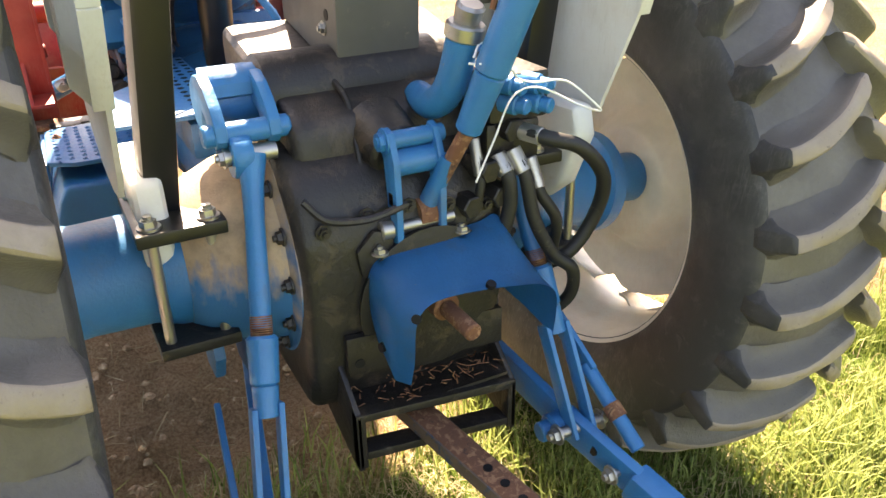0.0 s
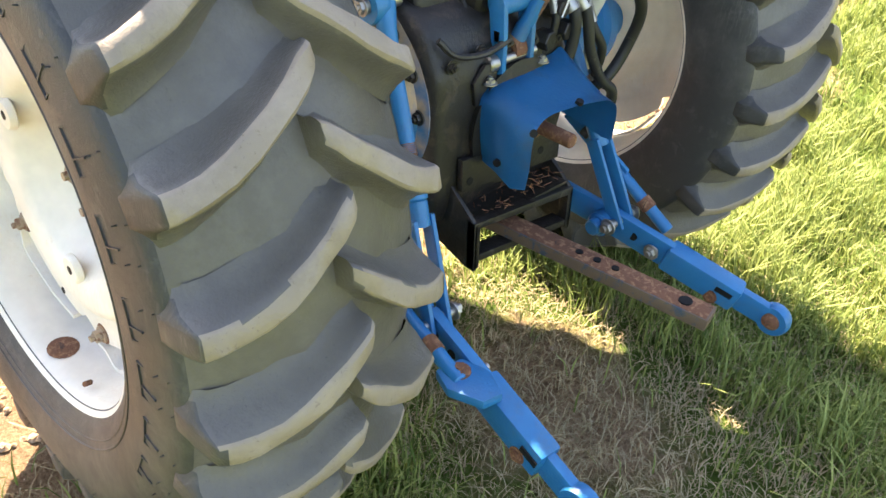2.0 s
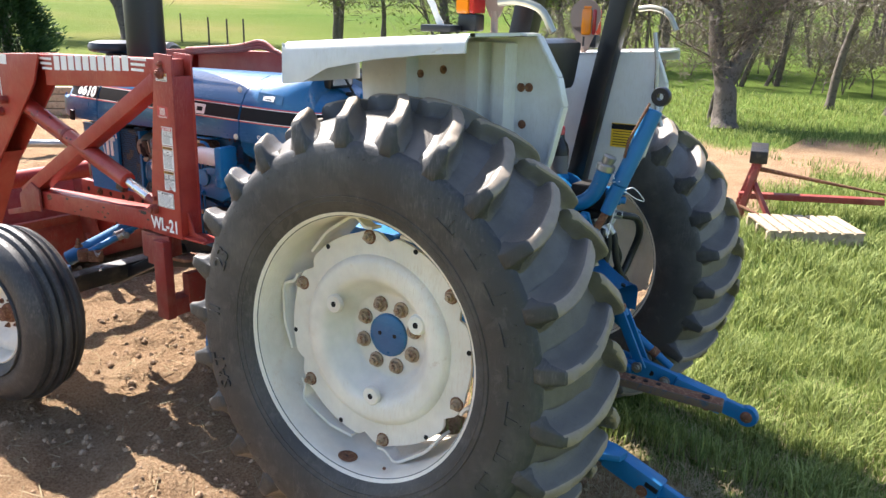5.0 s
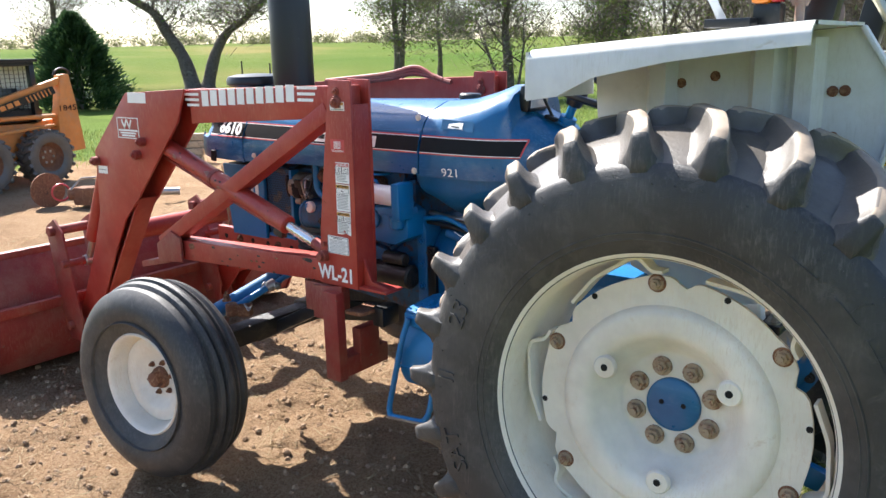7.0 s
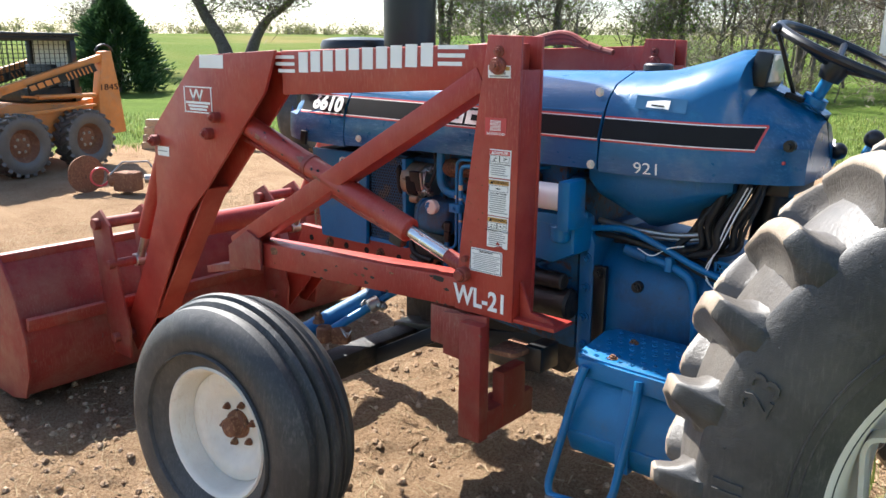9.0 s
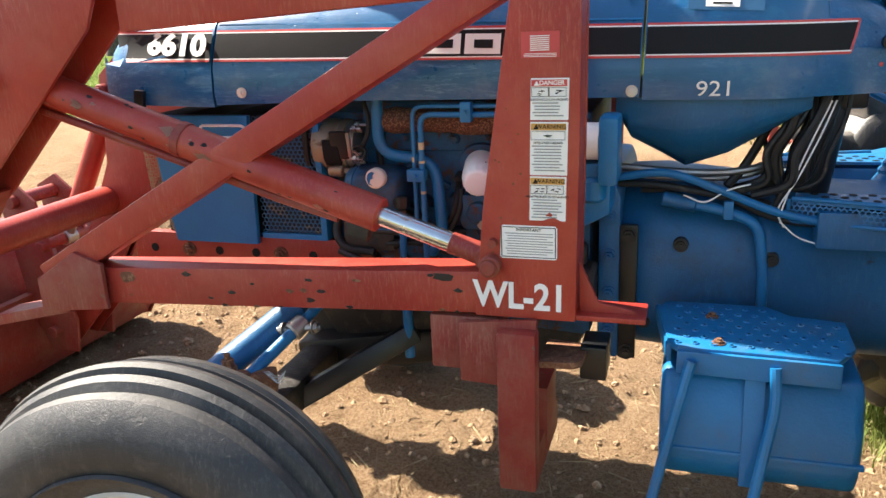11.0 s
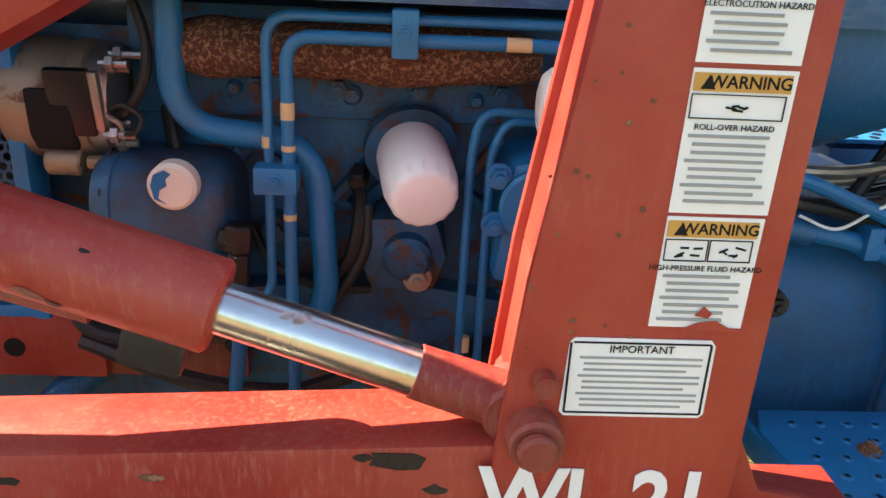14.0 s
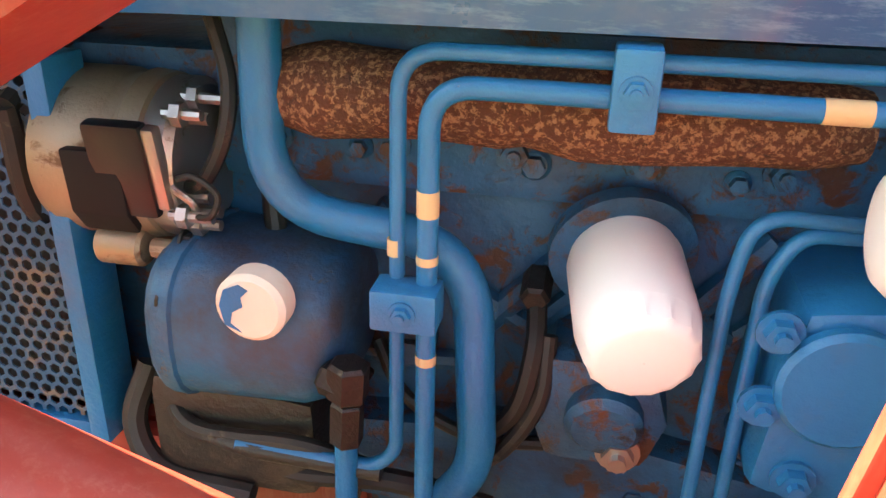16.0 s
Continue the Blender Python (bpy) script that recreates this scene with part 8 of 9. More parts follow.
# maker's name on the stripe, as plain white blocks
for x0, x1 in ((-1.90, -1.825), (-1.815, -1.73), (-1.72, -1.635), (-1.625, -1.545)):
    bm = hood_strip(B(), [(x0, 1.398), (x1, 1.398)], [(x0, 1.443), (x1, 1.443)], 0.0026)
    nb = part("name_block", bm, M_DECAL, hood_mid, "white block of the maker's name")
    part("name_gap", hood_strip(B(), [(x0 + 0.022, 1.411), (x1 - 0.018, 1.411)], [(x0 + 0.022, 1.430), (x1 - 0.018, 1.430)], 0.0034), M_INK, nb)
number = lettering("921", 0.048, facing_left(-1.158, hood_y(-1.30, 1.310) - 0.004, 1.324, -1.0), 0.0006, "chalk_number", M_DECAL, hood_tank, xscale=1.15, label="hand-painted white number")
lay_on_hood(number, 0.003)
tg = part("tag", hood_strip(B(), [(-1.19, 1.498), (-1.12, 1.496)], [(-1.19, 1.522), (-1.12, 1.520)], 0.002), M_DECAL, hood_tank, "small white paper tag")
part("print_line", hood_strip(B(), [(-1.175, 1.503), (-1.135, 1.502)], [(-1.175, 1.507), (-1.135, 1.506)], 0.0028), M_INK, tg)
part("tag_ghost", hood_strip(B(), [(-1.225, 1.492), (-1.07, 1.488)], [(-1.225, 1.530), (-1.07, 1.526)], 0.001), material("clear_film", (0.05, 0.15, 0.28), 0.15), hood_tank)
for x, z in ((-2.30, 1.300), (-1.335, 1.318), (-1.345, 1.53)):
    part("hood_bolt", hexbolt(B(), (x, hood_y(x, z), z), (0, -1, 0), 0.010, 0.008), M_CREAM, hood_mid)
part("crease", hood_strip(B(), [(-2.37 + 0.105 * k, 1.462 + 0.001 * k) for k in range(11)], [(-2.37 + 0.105 * k, 1.466 + 0.001 * k) for k in range(11)], 0.0018), M_BLUE_OLD, hood_mid)

# the hood runs square with the machine, a little askew of the world's axes
for panel in (hood_nose, hood_mid, hood_tank):
    panel.matrix_basis = Matrix.Translation((-1.66, -0.124, 1.311)) @ Matrix.Rotation(radians(2.8), 4, "Z") @ Matrix.Rotation(radians(1.7), 4, "Y") @ Matrix.Translation((1.66, 0.10, -1.30))

# ---- trees ----
M_BARK = material("grey_bark", (0.13, 0.105, 0.085), 0.9, second=(0.06, 0.048, 0.038), third=(0.19, 0.17, 0.13), wear=0.45, fine=14, bump=0.8, bump_scale=30, big=1.5)
M_TWIG = material("brown_twigs", (0.20, 0.165, 0.125), 0.9, second=(0.13, 0.10, 0.075), wear=0.4, fine=3, bump=0.0)


def leaf_material(name, a, b):
    mat = bpy.data.materials.new(name)
    mat.use_nodes = True
    nt = mat.node_tree
    geo = nt.nodes.new("ShaderNodeNewGeometry")
    r = nt.nodes.new("ShaderNodeValToRGB")
    r.color_ramp.elements[0].color, r.color_ramp.elements[1].color = (*a, 1), (*b, 1)
    nt.links.new(geo.outputs["Random Per Island"], r.inputs[0])
    bs = nt.nodes["Principled BSDF"]
    nt.links.new(r.outputs[0], bs.inputs["Base Color"])
    bs.inputs["Roughness"].default_value = 0.65
    bs.inputs["Specular IOR Level"].default_value = 0.25
    tr = nt.nodes.new("ShaderNodeBsdfTranslucent")
    nt.links.new(r.outputs[0], tr.inputs["Color"])
    mx = nt.nodes.new("ShaderNodeMixShader")
    mx.inputs[0].default_value = 0.3
    nt.links.new(bs.outputs[0], mx.inputs[1])
    nt.links.new(tr.outputs[0], mx.inputs[2])
    nt.links.new(mx.outputs[0], nt.nodes["Material Output"].inputs["Surface"])
    return mat


M_LEAF = leaf_material("young_spring_leaves", (0.10, 0.17, 0.03), (0.22, 0.27, 0.07))
M_NEEDLE = leaf_material("cedar_needles", (0.025, 0.06, 0.022), (0.07, 0.12, 0.045))
M_BUSH = leaf_material("bare_brush", (0.14, 0.14, 0.06), (0.27, 0.28, 0.11))
M_GRASS = leaf_material("grass_blades", (0.085, 0.135, 0.025), (0.36, 0.40, 0.12))
M_STRAW = leaf_material("dry_straw", (0.34, 0.26, 0.14), (0.52, 0.43, 0.26))
M_CLOD = material("soil_clod", (0.33, 0.215, 0.125), 0.95, second=(0.46, 0.33, 0.21), wear=0.45, fine=30, bump=0.4)


def mesh_object(name, verts, faces, mat, parent=None, label="", smooth=False):
    me = bpy.data.meshes.new(name)
    me.from_pydata(verts, [], faces)
    me.materials.append(mat)
    if smooth:
        for p in me.polygons:
            p.use_smooth = True
    ob = new(name, me)
    if parent is not None:
        ob.parent = parent
        ob.matrix_parent_inverse = parent.matrix_basis.inverted()
    if label:
        ob["label"] = label
    return ob


class Branches:
    """Grows limbs as thin tapering tubes and remembers where the leaves sit."""

    def __init__(self, seed):
        self.rng, self.v, self.f, self.tips = random.Random(seed), [], [], []

    def limb(self, p, d, length, r, depth, bend=0.25, lift=0.12, seg=6):
        rng = self.rng
        steps = 4 if depth > 1 else 3
        ring0 = None
        q, dirn = Vector(p), Vector(d).normalized()
        for k in range(steps + 1):
            rad = r * (1 - 0.55 * k / steps)
            _, u, v = ring_frame(dirn)
            base = len(self.v)
            self.v += [tuple(q + (u * math.cos(2 * math.pi * j / seg) + v * math.sin(2 * math.pi * j / seg)) * rad) for j in range(seg)]
            if ring0 is not None:
                self.f += [(ring0 + j, ring0 + (j + 1) % seg, base + (j + 1) % seg, base + j) for j in range(seg)]
            ring0 = base
            if k < steps:
                dirn = (dirn + Vector((rng.uniform(-bend, bend), rng.uniform(-bend, bend), rng.uniform(-bend, bend) + lift * 0.4))).normalized()
                q = q + dirn * length / steps
                if depth > 0 and k >= 1:
                    for _ in range(2 if depth < 3 else 1):
                        side = Vector((rng.uniform(-1, 1), rng.uniform(-1, 1), rng.uniform(-0.25, 0.7))).normalized()
                        self.limb(q, dirn * 0.55 + side * 0.8, length * rng.uniform(0.42, 0.66), rad * rng.uniform(0.42, 0.62), depth - 1, bend, lift, 5 if depth > 2 else 4 if depth > 1 else 3)
        if depth <= 1:
            self.tips.append((q, dirn))


def leaf_cloud(tips, n, spread, size, rng):
    v, f = [], []
    for _ in range(n):
        q, d = tips[rng.randrange(len(tips))]
        c = q + Vector((rng.gauss(0, spread), rng.gauss(0, spread), rng.gauss(0, spread * 0.8))) - d * rng.random() * spread
        a = Vector((rng.uniform(-1, 1), rng.uniform(-1, 1), rng.uniform(-1, 1))).normalized()
        b = a.cross(Vector((rng.uniform(-1, 1), rng.uniform(-1, 1), rng.uniform(-1, 1)))).normalized()
        s = size * rng.uniform(0.6, 1.3)
        k = len(v)
        v += [tuple(c - a * s), tuple(c + b * s * 0.5), tuple(c + a * s), tuple(c - b * s * 0.5)]
        f.append((k, k + 1, k + 2, k + 3))
    return v, f


def twig_cloud(tips, n, spread, length, width, rng):
    """Fine bare twigs as thin slivers round the branch ends."""
    v, f = [], []
    for _ in range(n):
        q, d = tips[rng.randrange(len(tips))]
        c = q + Vector((rng.gauss(0, spread), rng.gauss(0, spread), rng.gauss(0, spread * 0.8))) - d * rng.random() * spread
        a = (d * 0.7 + Vector((rng.uniform(-1, 1), rng.uniform(-1, 1), rng.uniform(-0.4, 0.9)))).normalized() * length * rng.uniform(0.5, 1.3)
        b = a.cross(Vector((rng.uniform(-1, 1), rng.uniform(-1, 1), rng.uniform(-1, 1)))).normalized() * width
        k = len(v)
        v += [tuple(c - b), tuple(c + b), tuple(c + a)]
        f.append((k, k + 1, k + 2))
    return v, f


def broad_tree(at, stems, depth, seed, leaves, leaf_size, label, group="yard trees", twigs=3000, grain=0.012):
    """stems: (points, radius at the foot, radius at the end); limbs leave each stem along its upper part."""
    t = thing("tree", label, "tree", at, group)
    br = Branches(seed)
    rng = br.rng
    bm = B()
    for pts, r0, r1, spread in stems:
        line_ = smooth_line(pts, 5)
        n = len(line_)
        tube(bm, line_, [(r0 + (r1 - r0) * (i / (n - 1)) ** 0.7) * (1.35 if i == 0 and pts[0][2] < 0.6 else 1) * rng.uniform(0.93, 1.07) for i in range(n)], 10)
        for i in range(n):
            if i / n < 0.35:
                continue
            for _ in range(2):
                side = Vector((rng.uniform(-1, 1), rng.uniform(-1, 1), rng.uniform(0.0, 0.9))).normalized()
                br.limb(line_[i], side, spread * rng.uniform(0.6, 1.2), r1 * rng.uniform(0.22, 0.42), depth, 0.3, 0.1, 4)
        end = (line_[-1] - line_[-2]).normalized()
        for _ in range(3):
            br.limb(line_[-1], end + Vector((rng.uniform(-0.6, 0.6), rng.uniform(-0.6, 0.6), rng.uniform(0, 0.5))), spread * 1.3, r1 * 0.8, depth, 0.3, 0.1, 5)
    part("trunk", bm, M_BARK, t, "rough grey-brown trunk", 60)
    mesh_object("limb", br.v, br.f, M_BARK, t, "bare branching limbs", True)
    v, f = twig_cloud(br.tips, twigs, spread * 0.22, spread * 0.28, grain, rng)
    mesh_object("twig", v, f, M_TWIG, t, "fine bare twigs")
    v, f = leaf_cloud(br.tips, leaves, spread * 0.22, leaf_size, rng)
    mesh_object("crown", v, f, M_LEAF, t, "thin young spring leaves")
    return t


TREES = "scattered trees along the field"


broad_tree(Vector((-26.4, 17.5, 0.1)), (
    ([(-26.4, 17.4, -0.1), (-26.9, 17.41, 1.19), (-27.58, 17.24, 2.2), (-28.14, 17.09, 3.0), (-29.15, 16.57, 3.7), (-29.96, 16.18, 4.4)], 0.34, 0.10, 1.7),
    ([(-26.1, 17.8, -0.1), (-25.92, 18.19, 1.26), (-25.67, 18.67, 2.12), (-25.2, 19.21, 2.65), (-24.6, 19.96, 3.5)], 0.28, 0.09, 1.7)), 2, 3, 2200, 0.07, "old two-stemmed tree just coming into leaf", TREES, 9000, 0.014)
for x, y, h, r, sp, seed, lv, lab in ((-16.6, 18.3, 4.6, 0.19, 1.1, 9, 2600, "slender tree with a thin haze of leaves"), (-12.4, 18.5, 3.4, 0.24, 1.5, 14, 2600, "round-headed tree with fine bare branches"), (-9.4, 20.5, 3.2, 0.16, 1.3, 21, 5000, "light green tree behind the yard"),
                              (-31.0, 14.5, 4.5, 0.22, 1.5, 25, 500, "bare grey tree behind the loader"), (-20.5, 26.0, 3.6, 0.15, 1.3, 27, 4000, "young green tree beside the field"), (-6.6, 22.0, 4.4, 0.15, 1.4, 28, 2500, "thin grey tree before the wood")):
    broad_tree(Vector((x, y, 0.0)), (([(x, y, -0.1), (x + 0.05, y, h * 0.3), (x - 0.08, y + 0.05, h * 0.6), (x + 0.1, y, h)], r, r * 0.3, sp),) + ((([(x + 0.1, y, -0.1), (x + 0.3, y, h * 0.4), (x + 0.6, y, h * 0.9)], r * 0.7, r * 0.25, sp),) if seed == 9 else ()), 2, seed, lv, 0.06, lab, TREES, 7000, 0.010)
broad_tree(Vector((-1.8, 11.05, 0.0)), (
    ([(-1.80, 11.0, -0.05), (-1.86, 11.12, 0.52), (-1.95, 11.17, 0.84), (-2.14, 11.24, 1.39), (-2.26, 11.34, 1.95), (-2.56, 11.27, 2.33), (-2.9, 11.19, 2.8)], 0.22, 0.07, 0.9),
    ([(-1.90, 11.12, 0.62), (-1.71, 11.46, 1.21), (-1.58, 11.71, 1.68), (-1.32, 11.98, 1.98), (-0.97, 12.31, 2.24), (-0.5, 12.8, 2.7)], 0.15, 0.06, 0.9)), 2, 33, 900, 0.03, "forked old tree with dark rough bark", TREES, 3500, 0.004)
for x, y, h, r, seed, lab in ((-0.7, 14.6, 3.4, 0.10, 41, "dark leaning tree at the wood's edge"), (0.4, 14.3, 3.6, 0.12, 45, "dark leaning tree at the wood's edge"), (-2.2, 11.5, 2.0, 0.05, 49, "thin bare sapling beside the forked tree"), (2.2, 15.5, 4.0, 0.12, 46, "dark leaning tree at the wood's edge")):
    broad_tree(Vector((x, y, 0.0)), (([(x, y, -0.1), (x + 0.1, y, h * 0.3), (x + 0.35, y + 0.1, h * 0.65), (x + 0.5, y + 0.1, h)], r, r * 0.35, 0.9),), 2, seed, 500, 0.03, lab, TREES, 3500, 0.005)


def cedar(at, h, w, seed):
    t = thing("cedar_tree", "dense dark green cedar with a ragged outline", "tree", at, TREES)
    rng = random.Random(seed)
    part("trunk", rod(B(), at, Vector(at) + Vector((0, 0, h * 0.9)), 0.16, 0.03, 8), M_BARK, t)
    v, f = [], []
    for k in range(20000):
        u = rng.random() ** 0.8
        z = 0.02 + u * (h - 0.02)
        rmax = w * (1 - u) ** 0.62 * min(1, 0.72 + u * 3) * (0.8 + 0.25 * noise.noise(Vector((math.cos(k) * 2, math.sin(k) * 2, z * 1.3))))
        a = rng.uniform(0, 2 * math.pi)
        lump = 1 + 0.20 * math.sin(a * 5 + z * 3) + 0.16 * math.sin(a * 11 - z * 7) + 0.18 * rng.uniform(-1, 1) * rng.random() ** 2
        r = rmax * lump * (0.55 + 0.45 * rng.random() ** 0.4)
        c = Vector(at) + Vector((r * math.cos(a), r * math.sin(a), z))
        out = Vector((math.cos(a), math.sin(a), 0.5 + rng.uniform(-0.4, 0.6))).normalized()
        s = rng.uniform(0.06, 0.15)
        b = out.cross(Vector((rng.uniform(-1, 1), rng.uniform(-1, 1), rng.uniform(-1, 1)))).normalized()
        n = len(v)
        v += [tuple(c - out * s * 0.4 - b * s * 0.28), tuple(c + out * s), tuple(c - out * s * 0.4 + b * s * 0.28)]
        f.append((n, n + 1, n + 2))
    mesh_object("crown", v, f, M_NEEDLE, t, "dense dark needles")
    return t


cedar(Vector((-21.7, 9.9, 0.0)), 2.7, 1.55, 5)


def far_woods():
    """The wood beyond the track and the hedgerows on the skyline: bare stems, twigs and a haze of buds."""
    rng = random.Random(8)
    v, f = [], []
    tv, tf = [], []
    lv, lf = [], []
    spots = [(rng.uniform(-14, 22), rng.uniform(17.5, 44), rng.uniform(3.5, 6.5)) for _ in range(170)]
    spots += [(x, y, h) for x, y, h in [(rng.uniform(-8, 8), rng.uniform(16, 24), rng.uniform(1.0, 2.2)) for _ in range(70)]]
    for k in range(330):
        az = radians(rng.uniform(18, 74))
        d = rng.uniform(112, 132)
        spots.append((-d * math.cos(az), d * math.sin(az), rng.uniform(0.7, 1.8) + 1.2 * rng.random() ** 4))
    for x, y, h in spots:
        z = rise(x, y) - (0.3 if math.hypot(x, y) > 60 else 0.1)
        br = Branches(rng.randrange(10 ** 6))
        far = math.hypot(x, y) > 60
        br.limb(Vector((x, y, z)), (rng.uniform(-0.15, 0.15), rng.uniform(-0.15, 0.15), 1), h * 0.6, h * 0.013 if h > 2.5 else 0.02, 2, 0.25, 0.15, 5)
        k = len(v)
        v += br.v
        f += [tuple(i + k for i in q) for q in br.f]
        a, b = twig_cloud(br.tips, 60 if far else 420, h * (0.3 if far else 0.13), h * 0.15, 0.04 if far else 0.007, rng)
        k = len(tv)
        tv += a
        tf += [tuple(i + k for i in q) for q in b]
        a, b = leaf_cloud(br.tips, 60 if far else 130, h * (0.30 if far else 0.13), 0.16 if far else 0.035, rng)
        k = len(lv)
        lv += a
        lf += [tuple(i + k for i in q) for q in b]
    tagged(mesh_object("woodland_stems", v, f, M_BARK, None, "bare grey-brown stems of the wood"), category="woodland", kind="stuff")
    tagged(mesh_object("woodland_twigs", tv, tf, M_TWIG, None, "fine bare twigs of the wood"), category="woodland", kind="stuff")
    tagged(mesh_object("woodland_haze", lv, lf, M_BUSH, None, "pale budding leaves of the wood"), category="woodland", kind="stuff")


far_woods()
# fence posts far out in the field
fp = thing("fence_post", "weathered thin wooden fence post in the field", "post", (-21.3, 16.9, 0.0), "fence posts")
part("stake", rod(B(), (-21.3, 16.9, -0.1), (-21.3, 16.9, 1.05), 0.035, 0.03, 8), M_BARK, fp)
for x, y in ((-19.8, 16.4), (-19.75, 17.1), (-24.6, 18.4)):
    copy_thing(fp, Matrix.Translation((x, y, 0)))

# ---- skid-steer loader ----
def skid_steer(m):
    s = thing("skid_steer_loader", "orange skid-steer loader with a black mesh cab, parked", "loader")
    body = part("body", prism(B(), [(0.62, 0.34), (0.62, 0.80), (0.30, 0.90), (-0.55, 0.86), (-0.98, 0.95), (-1.02, 0.42), (-0.60, 0.30)], -0.42, 0.42, "y", 0.03), M_ORANGE, s)
    for y in (-0.60, 0.46):
        part("rear_tower", prism(B(), [(-1.22, 0.40), (-0.78, 0.38), (-0.82, 1.0), (-0.94, 1.78), (-1.08, 1.80), (-1.15, 1.2)], y, y + 0.14, "y", 0.02), M_ORANGE, s, "tall orange rear tower")
        arm = part("lift_arm", join(beam(B(), (-0.98, y + 0.07, 1.68), (0.55, y + 0.07, 1.12), 0.08, 0.13, (0, 1, 0), 0.01), prism(B(), [(0.40, 1.20), (0.95, 1.10), (1.12, 0.42), (0.98, 0.34), (0.75, 0.80)], y + 0.03, y + 0.11, "y", 0.01)), M_ORANGE, s, "orange lift arm")
        part("name_panel", beam(B(), (-0.80, y - 0.001, 1.50), (0.20, y - 0.001, 1.14), 0.006, 0.15, (0, 1, 0), 0.0), M_BLACK, arm)
        for k in range(4):
            part("name_block", box(B(), (0.14 - 0.11 * k, y - 0.006, 1.165 + 0.04 * k), (0.085, 0.005, 0.09), Matrix.Rotation(0.345, 3, "Y")), M_ORANGE, arm)
        for k in range(7):
            part("stripe", box(B(), (-0.36 - 0.06 * k, y - 0.006, 1.335 + 0.0215 * k), (0.020, 0.005, 0.12), Matrix.Rotation(0.345, 3, "Y")), M_ORANGE, arm)
        part("arm_cylinder", rod(rod(B(), (-0.80, y + 0.07, 0.98), (0.05, y + 0.07, 1.0), 0.045, seg=14), (0.05, y + 0.07, 1.0), (0.25, y + 0.07, 1.02), 0.022, seg=10), M_ORANGE, s)
        part("side_rail", beam(B(), (-0.80, y + 0.07, 0.80), (0.50, y + 0.07, 0.72), 0.05, 0.05, (0, 1, 0), 0.008), M_ORANGE, s)
    lettering("1845", 0.16, facing_left(-0.98, -0.606, 1.12) @ Matrix.Diagonal((-1, 1, 1, 1)), 0.001, "model_number", M_INK, body)
    for y in (-0.44, 0.36):
        for x in (-0.62, 0.66):
            part("cab_post", box(B(), (x, y + 0.04, 1.45), (0.08, 0.08, 1.15), None, 0.01), M_BLACK, s)
        part("cab_rail", box(B(), (0.02, y + 0.04, 2.02), (1.36, 0.08, 0.10), None, 0.01), M_BLACK, s)
        bm = B()
        for k in range(17):
            box(bm, (-0.58 + 0.072 * k, y + 0.04, 1.55), (0.007, 0.007, 0.90))
        for k in range(12):
            box(bm, (0.0, y + 0.04, 1.12 + 0.078 * k), (1.22, 0.007, 0.007))
        tagged(part("side_mesh", bm, M_BLACK, s, "black wire mesh"), kind="stuff")
    part("cab_roof", box(B(), (0.04, 0, 2.08), (1.50, 0.94, 0.06), None, 0.015), M_BLACK, s)
    part("cab_back", box(B(), (-0.64, 0, 1.5), (0.03, 0.78, 1.0)), M_DECAL, s, "pale rear panel")
    part("seat", join(box(B(), (-0.25, 0, 1.0), (0.45, 0.5, 0.1), None, 0.02), box(B(), (-0.45, 0, 1.3), (0.1, 0.5, 0.5), None, 0.02)), M_BLACK, s)
    part("roof_lamp", box(B(), (0.72, -0.3, 2.0), (0.06, 0.14, 0.10), None, 0.015), M_DECAL, s)
    part("hose_loop", tube(B(), [(-1.02 + 0.13 * math.cos(a), -0.53, 1.78 + 0.13 * math.sin(a)) for a in [math.pi * k / 12 for k in range(13)]], 0.02, 8), M_HOSE, s)
    part("engine_bay", box(B(), (-0.35, 0, 1.02), (0.8, 0.75, 0.25), None, 0.03), M_GREASE, s)
    part("bucket", prism(B(), [(0.98, 0.62), (1.02, 0.62), (1.10, 0.10), (1.75, 0.04), (1.75, 0.0), (1.05, 0.04)], -0.85, 0.85, "y", 0.008), M_RUST, s, "rusty worn bucket")
    for y in (-0.86, 0.83):
        part("bucket_side", prism(B(), [(1.0, 0.62), (1.06, 0.04), (1.75, 0.0), (1.35, 0.45)], y, y + 0.03), M_RUST, s)
    for x in (-0.52, 0.42):
        for sd in (-1, 1):
            o = Vector((x, sd * 0.60, 0.37))
            bm = lathe(B(), [(0.20, -0.11), (0.24, -0.135), (0.31, -0.14), (0.345, -0.125), (0.355, -0.06), (0.355, 0.06), (0.345, 0.125), (0.31, 0.14), (0.24, 0.135), (0.20, 0.11)], 40, "y", o, caps=False)
            wheel = part("wheel", lathe(B(), [(0.0005, -0.05), (0.06, -0.05), (0.10, -0.03), (0.15, -0.02), (0.19, -0.07), (0.21, -0.11), (0.205, 0.11), (0.0005, 0.05)], 32, "y", o), M_RUST, s, "rusty wheel with a mud-grey tyre")
            part("tyre", bm, M_LUG, wheel, "mud-grey lugged tyre")
            bm = B()
            for k in range(20):
                for half in (-1, 1):
                    a = 2 * math.pi * (k + 0.5 * (half > 0)) / 20
                    box(bm, o + Vector((math.cos(a) * 0.36, half * 0.07, math.sin(a) * 0.36)), (0.045, 0.15, 0.05), Matrix.Rotation(-a, 3, "Y") @ Matrix.Rotation(0.5 * half, 3, "X"), 0.006)
            part("tread", bm, M_LUG, wheel)
            for k in range(6):
                a = 2 * math.pi * k / 6
                part("wheel_nut", hexbolt(B(), o + Vector((math.cos(a) * 0.085, -0.045, math.sin(a) * 0.085)), (0, -1, 0), 0.014, 0.015), M_STEEL, wheel)
